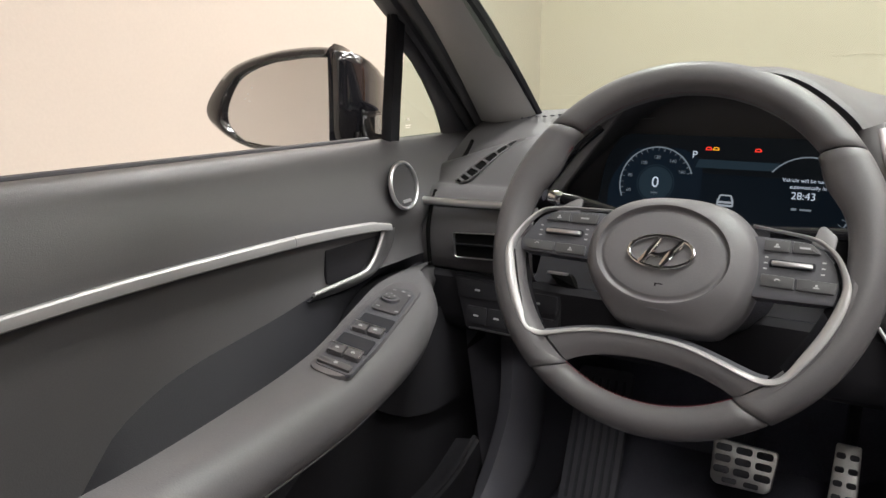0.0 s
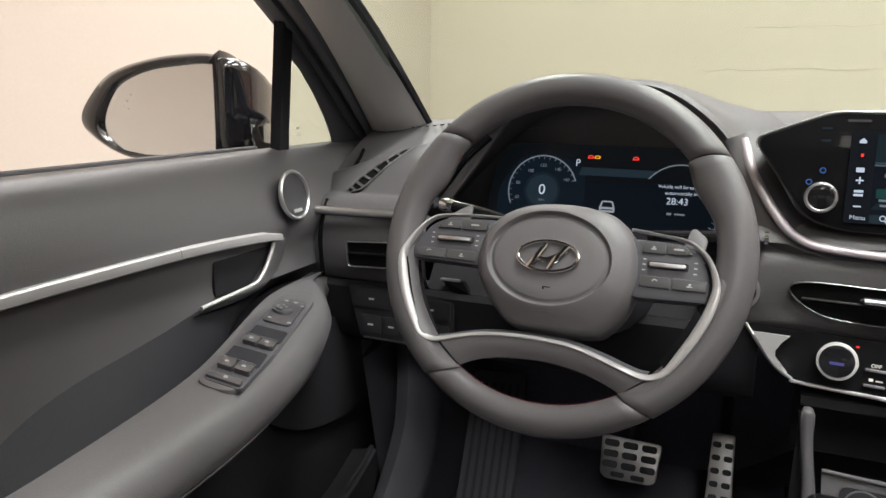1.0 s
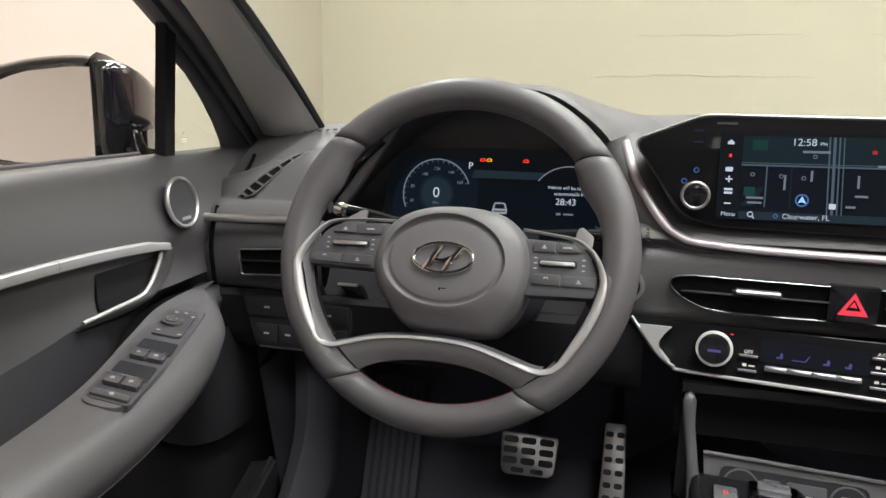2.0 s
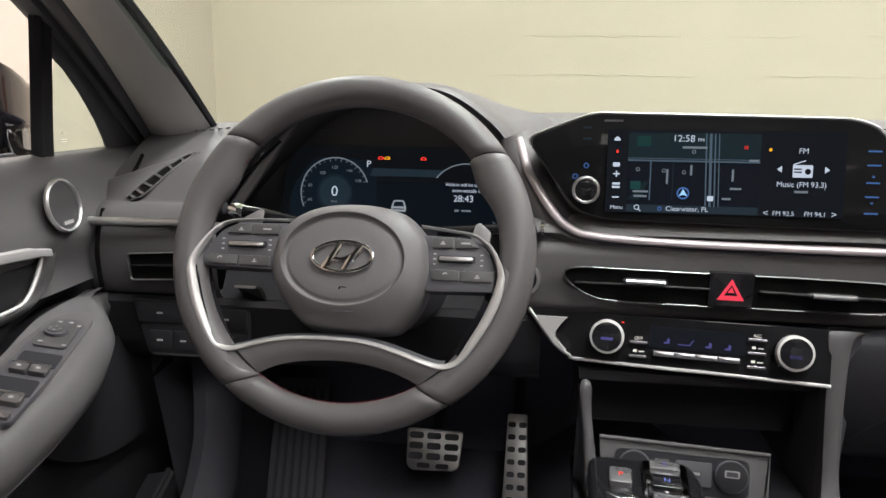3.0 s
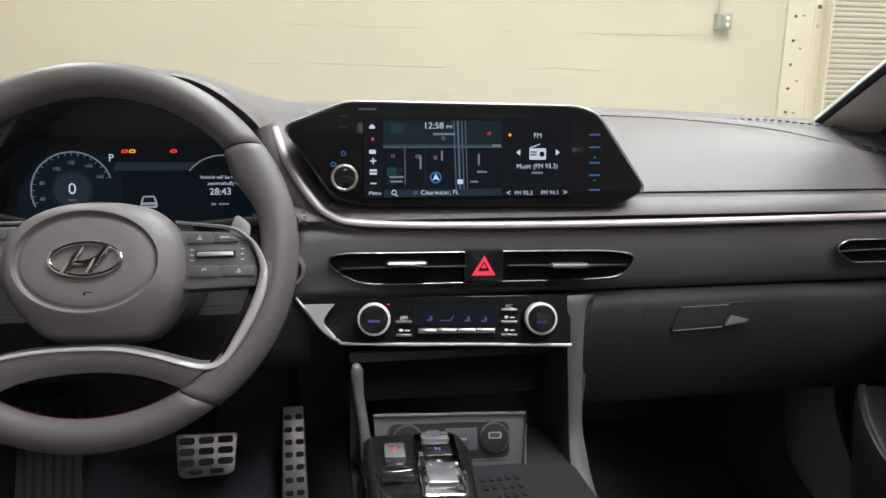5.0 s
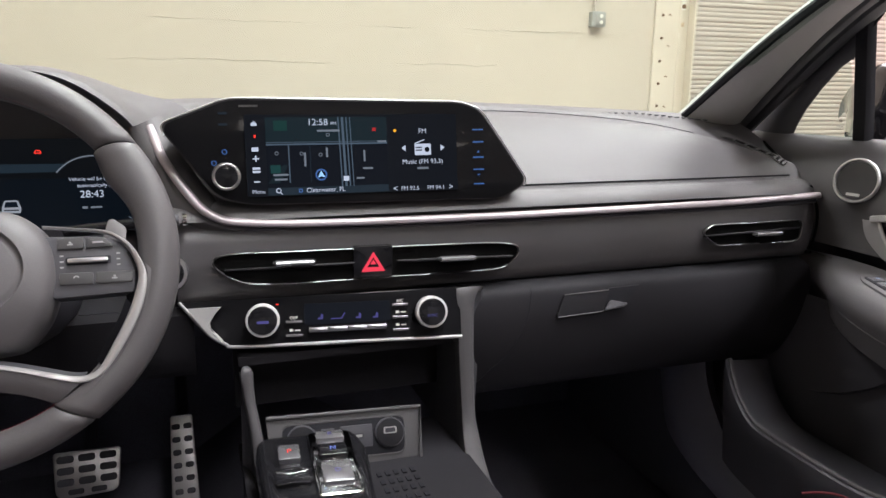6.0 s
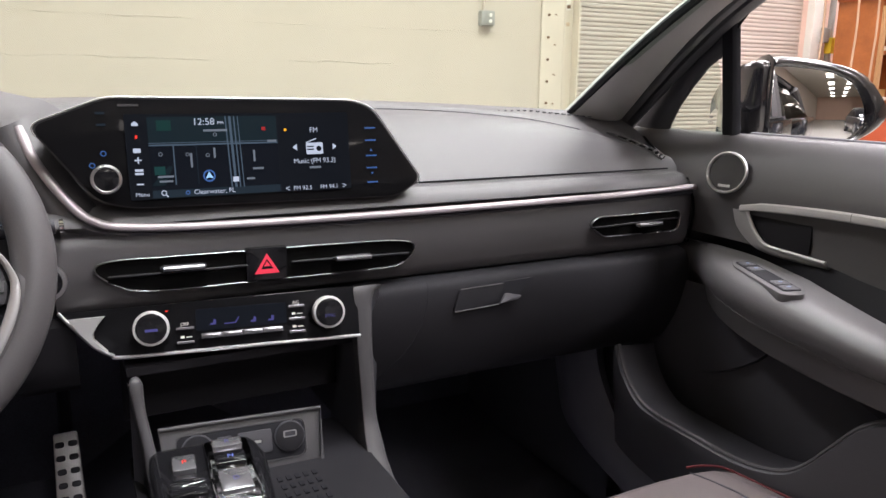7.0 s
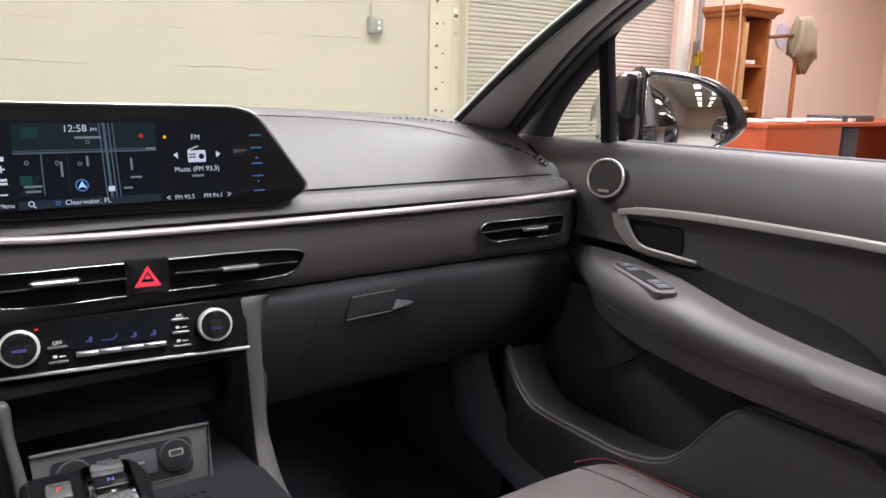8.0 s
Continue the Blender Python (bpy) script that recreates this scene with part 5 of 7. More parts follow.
def cluster():
    c = thing("instrument_cluster", "digital instrument cluster, lit, under a dark hood", "instrument cluster", (-0.36, 1.0, 0.95))
    arch = [(-0.640, 0.905), (-0.615, 0.945), (-0.580, 0.985), (-0.530, 1.036), (-0.475, 1.080), (-0.42, 1.106), (-0.36, 1.1145), (-0.315, 1.1145), (-0.275, 1.105), (-0.235, 1.080), (-0.205, 1.050), (-0.190, 1.010), (-0.175, 0.960), (-0.165, 0.915)]
    wide = arch[:7] + [(-0.315, 1.117), (-0.265, 1.105), (-0.225, 1.0905), (-0.190, 1.081), (-0.165, 1.074), (-0.140, 1.05), (-0.130, 1.0)]

    def at(y, grow, drop, arch=arch):
        cx, cz = -0.39, 0.96
        return [Vector((cx + (p.x - cx) * grow, y + 0.06 * max(0, (p.z - 0.98)) , cz + (p.z - cz) * grow - drop)) for p in smooth_path([(x, 0, z) for x, z in arch], 4)]
    rows = [at(0.935, 0.93, 0.0), at(0.918, 0.95, 0.0), at(0.912, 0.975, 0.0), at(0.918, 0.995, 0.0), at(0.935, 1.005, 0.0), at(0.975, 1.0, 0.0, [((a + c) / 2, (b + d) / 2) for (a, b), (c, d) in zip(arch, wide)]), at(1.02, 1.0, 0.0, wide), at(1.12, 1.02, 0.022, wide), at(1.22, 1.04, 0.05, wide)]
    part("hood", loft(rows), PADV, c, "dark grey padded hood", sharp=60)
    rows = [at(0.935, 0.93, 0.0), at(0.97, 0.90, 0.0), at(1.03, 0.86, 0.0)]
    part("hood_lining", loft(rows), LINING, c, sharp=60)
    b = bmesh.new()
    b.faces.new([b.verts.new(p) for p in at(1.03, 0.865, 0.0)])
    part("back_plate", b, LINING, c, smooth=False)
    # slim bright blades beside the display
    blade = smooth_path([(-0.592, 0.925, 0.964), (-0.550, 0.93, 1.006), (-0.506, 0.936, 1.046)], 4)
    part("side_blade", tube(blade, 0.006, 0.009, n=8), GLOSS, c, "glossy black blade")
    # Short metal tube stands in for the highlight along the blade.
    part("blade_highlight", tube([p + Vector((-0.003, -0.009, 0.003)) for p in blade[1:6]], 0.0022, n=6), BRONZE, c)
    part("side_panel", tube([(-0.568, 0.935, 0.952), (-0.525, 0.94, 1.012), (-0.482, 0.945, 1.073)], 0.0055, 0.008, n=8), SOFT, c)
    fm = basis((-0.36, 1.0, 0.97), (1, 0, 0), (0, 0.2, 1))
    rows = [[fm @ Vector((x, y, -0.02 + 0.35 * (x * x))) for x in span(-0.20, 0.185, 15)] for y in (-0.085, 0.0, 0.085)]
    g = basis((-0.36, 1.002, 0.97), (1, 0, 0), (0, 0.2, 1))
    part("display_glass", slab(rounded([(-0.175, -0.115), (0.172, -0.115), (0.172, 0.03), (0.12, 0.062), (-0.14, 0.062), (-0.160, 0.03)], 0.02), 0.02, g), BLACKG, c, "dark display glass")
    m = g @ T(0, 0, 0.001)
    flat(rounded([(-0.155, -0.11), (-0.03, -0.11), (-0.03, 0.028), (-0.055, 0.045), (-0.12, 0.045), (-0.152, 0.0)], 0.015), m, NAVY, c)
    flat([(-0.040, 0.021), (0.055, 0.021), (0.066, 0.031), (-0.036, 0.032)], m, NAVY2, c, lift=0.0004)
    flat([(-0.03, -0.11), (0.155, -0.11), (0.155, 0.012), (-0.03, 0.014)], m, glow("lit_deep", (0.004, 0.0075, 0.012), 0.5), c, lift=0.0002)
    d = m @ T(-0.089, -0.003, 0.001)
    arc_band(0.049, 0.0018, 18, 205, d, LITDIM, c)
    arc_band(0.025, 0.0010, 0, 360, d, NAVY2, c)
    flat(ring_pts(0.0225, 0.0225, 28), d, NAVY2, c, lift=-0.0003)
    lettering("0", 0.020, d @ T(0, 0.001, 0.0005), LIT, c)
    lettering("MPH", 0.0045, d @ T(0, -0.013, 0.0005), LITDIM, c)
    for w, x, y in (("60", -0.035, -0.011), ("80", -0.035, 0.009), ("100", -0.018, 0.0265), ("120", -0.001, 0.0345), ("140", 0.020, 0.0300), ("160", 0.033, 0.0165)):
        lettering(w, 0.0062, d @ T(x, y, 0.0005), LITDIM, c)
    for i in range(19):
        a = radians(20 + i * 10)
        part("dial_tick", box((0.0035 if i % 3 else 0.005, 0.0006, 0.0004), d @ Matrix.Rotation(a, 4, "Z") @ T(0.0455, 0, 0)), LITDIM, c)
    lettering("P", 0.0130, m @ T(-0.042, 0.037, 0.001), LIT, c)
    for x, q in ((-0.0255, LITRED), (-0.0165, LITAMBER), (0.034, LITRED)):
        o = rounded([(x - 0.0042, 0.0438), (x + 0.0042, 0.0438), (x + 0.0042, 0.0470), (x + 0.0015, 0.0484), (x - 0.0030, 0.0476)], 0.0012)
        cx, cy = x, 0.0460
        b = loft([[m @ Vector((px, py, 0.001)) for px, py in o], [m @ Vector((cx + (px - cx) * 0.62, cy + (py - cy) * 0.45, 0.001)) for px, py in o]], ring=True)
        part("warning_symbol", b, q, c, smooth=False)
    lettering("Vehicle will be turned", 0.0064, m @ T(0.094, 0.0115, 0.001), LIT, c)
    lettering("automatically in", 0.0064, m @ T(0.095, 0.0035, 0.001), LIT, c)
    lettering("28:43", 0.0125, m @ T(0.091, -0.0075, 0.001), LIT, c)
    flat(rect(0.006, 0.003, 0.082, -0.0235), m, LITDIM, c, lift=0.001)
    flat(rect(0.013, 0.0022, 0.095, -0.0235), m, LITDIM, c, lift=0.001)
    r = m @ T(0.094, -0.012, 0.001)
    arc_band(0.053, 0.0016, -85, 142, r, LITDIM, c)
    for i in range(8):
        part("dial_tick", box((0.005, 0.0008, 0.0004), r @ Matrix.Rotation(radians(-70 + i * 9), 4, "Z") @ T(0.0475, 0, 0)), LITDIM, c)
    # small car symbol
    cs = m @ T(0.002, -0.018, 0.001)
    flat(rounded([(-0.010, -0.009), (0.010, -0.009), (0.0105, -0.003), (0.0072, 0.0065), (-0.0072, 0.0065), (-0.0105, -0.003)], 0.002), cs, LITCAR, c)
    flat([(-0.0075, -0.002), (0.0075, -0.002), (0.0058, 0.0045), (-0.0058, 0.0045)], cs, NAVY, c, lift=0.0005)
    flat(rect(0.016, 0.0014, 0, -0.0055), cs, NAVY, c, lift=0.0005)


cluster()


# ---- centre screen ----
def centre_screen():
    sc = thing("infotainment_screen", "wide black touchscreen showing a map and radio, lit", "touchscreen", (0.045, 0.93, 0.95))
    m = basis((0.0294, 0.837, 0.9622), (1, 0, 0), (0, 0.12, 1)) @ Matrix.Scale(0.925, 4)
    out = rounded([(-0.228, 0.100), (-0.150, 0.130), (0.140, 0.1265), (0.168, 0.117), (0.231, 0.027), (0.227, 0.017), (0.198, 0.001), (-0.130, 0.006), (-0.168, 0.016)], 0.014, 5)
    big = [(x * 1.012 + 0.0, 0.062 + (y - 0.062) * 1.025) for x, y in out]
    rows = [[m @ Vector((x, y, z)) for x, y in big] for z in (-0.001, -0.012)] + [[m @ Vector((x * 0.95, 0.062 + (y - 0.062) * 0.92, -0.05)) for x, y in big], [m @ Vector((x * 0.85, 0.05 + (y - 0.062) * 0.6, -0.12)) for x, y in big]]
    part("housing", loft(rows, ring=True, caps=True), PADV, sc, sharp=50)
    part("glass", slab(out, 0.004, m @ T(0, 0, 0.002), 0.001), SCREENG, sc, "glossy black glass panel")
    edge = [m @ Vector((x, y, 0.001)) for x, y in big[2:28]]
    edge = [m @ Vector((x * 1.004, 0.062 + (y - 0.062) * 1.012, 0.001)) for x, y in big]
    k = len(edge)
    part("chrome_edge", tube(edge[:int(k * 0.62)], 0.0008, 0.0014, up=m.col[2][:3], n=8), SATIN, sc, "thin silver edge")
    d = m @ T(0, 0, 0.003)
    ds = part("display", slab(rounded(rect(0.268, 0.098, 0.0, 0.0635), 0.002), 0.001, d @ T(0, 0, 0.0002)), BLACKG, sc, "lit display")
    L = d @ T(0, 0, 0.0006)
    flat([(-0.110, 0.024), (0.040, 0.024), (0.040, 0.109), (-0.110, 0.109)], L, glow("map_ground", (0.004, 0.007, 0.012), 0.5), ds)
    flat([(-0.110, 0.078), (0.040, 0.078), (0.040, 0.109), (-0.110, 0.109)], L, TEAL, ds, lift=0.0002)
    for x, w in ((-0.0215, 0.0016), (-0.0165, 0.0030), (-0.0115, 0.0016), (-0.007, 0.0012)):
        flat([(x - w / 2 + 0.0025, 0.024), (x + w / 2 + 0.0025, 0.024), (x + w / 2, 0.109), (x - w / 2, 0.109)], L, ROAD, ds, lift=0.0005)
    for y, w in ((0.0765, 0.0020), (0.0790, 0.0008)):
        flat([(-0.110, y - w / 2), (0.040, y - w / 2), (0.040, y + w / 2), (-0.110, y + w / 2)], L, ROAD, ds, lift=0.0006)
    flat([(-0.084, 0.030), (-0.0825, 0.030), (-0.0825, 0.076), (-0.084, 0.076)], L, ROAD, ds, lift=0.0005)
    flat([(-0.058, 0.030), (-0.057, 0.030), (-0.057, 0.076), (-0.058, 0.076)], L, NAVY2, ds, lift=0.0005)
    flat([(-0.110, 0.030), (-0.09, 0.052), (-0.085, 0.052), (-0.095, 0.030)], L, TEAL, ds, lift=0.0004)
    flat(rect(0.016, 0.012, -0.092, 0.099), L, glow("park_green", (0.012, 0.07, 0.06), 0.4), ds, lift=0.0005)
    flat(rect(0.012, 0.010, -0.100, 0.047), L, glow("park_green2", (0.012, 0.07, 0.065), 0.5), ds, lift=0.0006)
    # marker of the car's own place
    arc_band(0.0072, 0.0018, 0, 360, L @ T(-0.045, 0.039, 0.001), LITBLUE, ds)
    flat([(-0.0045, -0.0035), (0.0, -0.002), (0.005, -0.0035), (0.0, 0.005)], L @ T(-0.045, 0.039, 0.001), glow("lit_sky", (0.35, 0.65, 1.0), 0.8), ds)
    lettering("12:58", 0.0110, L @ T(-0.047, 0.1025, 0.0012), LIT, ds, wide=1.05)
    lettering("PM", 0.0058, L @ T(-0.0275, 0.1010, 0.0012), LIT, ds)
    flat(rect(0.028, 0.0026, -0.034, 0.0925), L, LITDIM, ds, lift=0.001)
    for x, y, a, w in ((-0.064, 0.058, 90, 0.017), (-0.037, 0.066, 90, 0.012), (0.010, 0.061, 90, 0.014), (0.014, 0.0455, 0, 0.013), (0.004, 0.0335, 0, 0.010), (0.033, 0.0785, 0, 0.011), (-0.094, 0.040, 0, 0.018), (-0.094, 0.0345, 0, 0.015)):
        part("street_label", box((w, 0.0024, 0.0002), L @ T(x, y, 0.0012) @ Matrix.Rotation(radians(a), 4, "Z")), LITDIM, ds)
    for x, y in ((-0.098, 0.066), (-0.068, 0.065), (-0.035, 0.0875), (-0.045, 0.0635)):
        arc_band(0.0024, 0.0009, 0, 360, L @ T(x, y, 0.0012), LITDIM, ds, n=14, name="map_pin")
    flat(rect(0.0048, 0.0042, 0.0235, 0.0935), L, glow("dim_red", (0.8, 0.05, 0.05), 0.35), ds, lift=0.001)
    flat(rounded(rect(0.007, 0.006, -0.014, 0.0335), 0.001), L, LIT, ds, lift=0.0012)
    flat([(-0.110, 0.0155), (0.040, 0.0155), (0.040, 0.0245), (-0.110, 0.0245)], L, NAVY2, ds, lift=0.0003)
    lettering("Clearwater, FL", 0.0080, L @ T(-0.040, 0.0203, 0.0012), LIT, ds)
    arc_band(0.0026, 0.0012, 0, 360, L @ T(-0.071, 0.0203, 0.0012), LITBLUE, ds, n=14)
    arc_band(0.0032, 0.0010, 0, 360, L @ T(-0.0975, 0.0212, 0.0012), LIT, ds, n=16)
    part("graphic", box((0.004, 0.0012, 0.0002), L @ T(-0.0945, 0.0178, 0.0012) @ Matrix.Rotation(radians(-45), 4, "Z")), LIT, ds)
    lettering("Menu", 0.0068, L @ T(-0.121, 0.0205, 0.0012), LIT, ds)
    # side buttons of the map
    flat([(-0.1265, 0.099), (-0.1195, 0.099), (-0.1195, 0.1015), (-0.123, 0.1045), (-0.1265, 0.1015)], L, LIT, ds, lift=0.0012)
    flat(rect(0.0024, 0.0035, -0.1225, 0.0865), L, LITRED, ds, lift=0.0012)
    flat(rounded(rect(0.008, 0.005, -0.123, 0.071), 0.001), L, LIT, ds, lift=0.0012)
    for a in (0, 90):
        part("graphic", box((0.0075, 0.0016, 0.0002), L @ T(-0.1225, 0.0600, 0.0012) @ Matrix.Rotation(radians(a), 4, "Z")), LIT, ds)
    part("graphic", box((0.0075, 0.0016, 0.0002), L @ T(-0.1225, 0.0325, 0.0012)), LIT, ds)
    for dy in (0.0485, 0.0445):
        flat(rect(0.009, 0.0026, -0.1225, dy), L, LIT, ds, lift=0.0012)
    # radio half
    flat(ring_pts(0.0019, 0.0019, 14, 0.0505, 0.0915), L, LITAMBER, ds, lift=0.001)
    lettering("FM", 0.0090, L @ T(0.087, 0.0905, 0.001), LIT, ds)
    flat(rounded(rect(0.022, 0.0145, 0.087, 0.0675), 0.0015), L, LIT, ds, lift=0.001)
    flat(rect(0.0085, 0.0016, 0.0815, 0.0700), L, BLACKG, ds, lift=0.0014)
    flat(rect(0.0085, 0.0016, 0.0815, 0.0665), L, BLACKG, ds, lift=0.0014)
    flat(ring_pts(0.0034, 0.0034, 16, 0.0925, 0.0672), L, BLACKG, ds, lift=0.0014)
    part("graphic", box((0.014, 0.0012, 0.0002), L @ T(0.083, 0.0775, 0.0012) @ Matrix.Rotation(radians(20), 4, "Z")), LIT, ds)
    for x, s in ((0.0615, -1), (0.1135, 1)):
        flat([(x - s * 0.0025, 0.0655), (x + s * 0.003, 0.0695), (x - s * 0.0025, 0.0735)], L, LIT, ds, lift=0.0012)
    lettering("Music (FM 93.3)", 0.0085, L @ T(0.0865, 0.0520, 0.001), LIT, ds)
    flat(rect(0.015, 0.0028, 0.0865, 0.0438), L, LITDIM, ds, lift=0.001)
    for w, x, q in (("<", 0.049, 0.011), ("FM 92.5", 0.0685, 0.0075), ("FM 94.1", 0.1035, 0.0075), (">", 0.124, 0.011)):
        lettering(w, q, L @ T(x, 0.0182, 0.001), LIT, ds)
    # touch keys printed on the glass
    G = m @ T(0, 0, 0.0026)
    for y in (0.092, 0.076, 0.056, 0.040, 0.021):
        flat(rect(0.015, 0.0018, 0.1645, y), G, LITBLUE, sc, "touch_key")
    for y in (0.062, 0.034):
        flat([(0.1625, y), (0.1665, y), (0.1645, y + (0.003 if y > 0.05 else -0.003))], G, LITBLUE, sc, "touch_key")
    for x, y in ((-0.158, 0.069), (-0.1705, 0.056)):
        arc_band(0.0032, 0.0010, 0, 360, G @ T(x, y, 0), LITBLUE, sc, n=14, name="touch_key")
    for y in (0.114, 0.101):
        flat(rect(0.010, 0.0025, -0.158, y), G, NAVY2, sc, "touch_key")
    flat(rect(0.022, 0.0025, -0.128, 0.1225), G, SWITCH, sc, "plain_mark")
    kn = part("volume_knob", disc(0.0145, 0.012, G @ T(-0.158, 0.040, 0.014), 0.002, n=36), GLOSS, sc, "black volume knob with a silver ring")
    part("knob_ring", tube([G @ T(-0.158, 0.040, 0.012) @ Vector((0.0142 * math.cos(a), 0.0142 * math.sin(a), 0)) for a in (2 * math.pi * i / 40 for i in range(40))], 0.0022, up=m.col[2][:3], closed=True, n=8), SATIN, kn)


centre_screen()


# ---- climate panel ----
def climate_panel():
    cp = thing("climate_panel", "glossy black climate control panel with two silver knobs", "climate panel", (0, 0.82, 0.83))
    m = basis((0.0, 0.812, 0.830), (1, -0.10, -0.012), (0, 0.25, 1))
    out = rounded([(-0.176, 0.030), (-0.160, 0.010), (-0.144, -0.008), (-0.127, -0.019), (-0.110, -0.0228), (0.146, -0.0255), (0.146, 0.034), (0.0, 0.032)], 0.003, 3)
    part("panel", slab(out, 0.03, m, 0.001), SCREENG, cp, "piano black panel")
    low = smooth_path([m @ Vector(p) for p in ((-0.176, 0.030, 0.002), (-0.160, 0.010, 0.002), (-0.144, -0.008, 0.002), (-0.127, -0.0190, 0.002), (-0.110, -0.0228, 0.002), (0.03, -0.0240, 0.002), (0.146, -0.0255, 0.002))], 6)
    part("bright_edge", tube(low, 0.0020, 0.0022, n=8), SATIN, cp, "silver lower edge")
    # bright wing: a reflection drawn as a thin turned plate along the slanting end, thickest at its inner side
    plan = [(-0.168, 0.0225), (-0.131, 0.0235), (-0.1385, 0.015), (-0.1435, 0.006), (-0.1430, 0.000), (-0.130, -0.0140), (-0.142, -0.0080), (-0.154, 0.0050)]
    wb = bmesh.new()
    back = [wb.verts.new(m @ Vector((x, y, 0.0004))) for x, y in plan]
    front = [wb.verts.new(m @ Vector((x, y, 0.0016 + 0.60 * (x + 0.168) + 0.10 * (0.0235 - y)))) for x, y in plan]
    wb.faces.new(front)
    wb.faces.new(back[::-1])
    for i in range(len(plan)):
        j = (i + 1) % len(plan)
        wb.faces.new((back[i], back[j], front[j], front[i]))
    bmesh.ops.triangulate(wb, faces=[f for f in wb.faces if len(f.verts) > 4])
    part("wing", wb, STRIPM, cp, "pale plate standing in for a reflection", sharp=60)
    for x, y, word in ((-0.0865, 0.0065, ""), (0.1070, 0.0068, "SYNC")):
        k = part("temperature_knob", disc(0.0188, 0.016, m @ T(x, y, 0.018), 0.0016, n=44), STRIPM, cp, "bright silver temperature knob")
        part("knob_face", disc(0.0160, 0.003, m @ T(x, y, 0.0195), 0.001, n=40), GLOSS, k)
        part("knob_shoulder", disc(0.0200, 0.010, m @ T(x, y - 0.001, 0.009), 0.003, n=40), GLOSS, k)
        if word:
            lettering(word, 0.0050, m @ T(x, y - 0.004, 0.0202), PURPLE, k)
        else:
            flat(rect(0.013, 0.003, x, y - 0.002), m, PURPLE, k, lift=0.0200)
    flat(rect(0.003, 0.0015, -0.070, 0.023), m, LITRED, cp, lift=0.0006)
    flat(rect(0.006, 0.0015, 0.097, 0.017), m, LITBLUE, cp, lift=0.0006)
    part("display_strip", slab(rounded(rect(0.100, 0.024, 0.010, 0.010), 0.002), 0.001, m @ T(0, 0, 0.0008)), BLACKG, cp)
    for i, x in enumerate((-0.022, -0.001, 0.022, 0.042)):
        b = m @ T(x, 0.0062 - x * 0.02, 0.0014)
        flat([(-0.003, -0.003), (0.003, -0.003), (0.0035, 0.002), (0.001, 0.0035), (0.0, -0.001), (-0.003, -0.001)] if i != 1 else [(-0.009, -0.003), (0.004, -0.003), (0.008, 0.004), (0.0068, 0.004), (0.003, -0.0018), (-0.009, -0.0018)], b, PURPLE, cp)
    for i in range(4):
        part("bar_key", slab(rounded(rect(0.0224, 0.0060, -0.0245 + i * 0.0227, -0.0078), 0.0008), 0.006, m @ T(0, 0, 0.006), 0.0014), PALE, cp, "silver bar key")
    for x, rows in ((-0.052, ((0.0025, "OFF"), (-0.0130, ""))), (0.0715, ((0.0165, "A/C"), (0.0020, ""), (-0.0130, "")))):
        for y, word in rows:
            part("key", slab(rounded(rect(0.019, 0.0032, x, y), 0.001), 0.005, m @ T(0, 0, 0.004), 0.001), PALE, cp, "small silver key")
            if word:
                lettering(word, 0.0052, m @ T(x, y + 0.0042, 0.0008), WHITEP, cp)
            else:
                flat(rect(0.004, 0.0028, x - 0.003, y + 0.0058), m, WHITEP, cp, lift=0.0006)
                flat(rect(0.006, 0.0012, x + 0.004, y + 0.0054), m, WHITEP, cp, lift=0.0006)
    return cp


climate_panel()


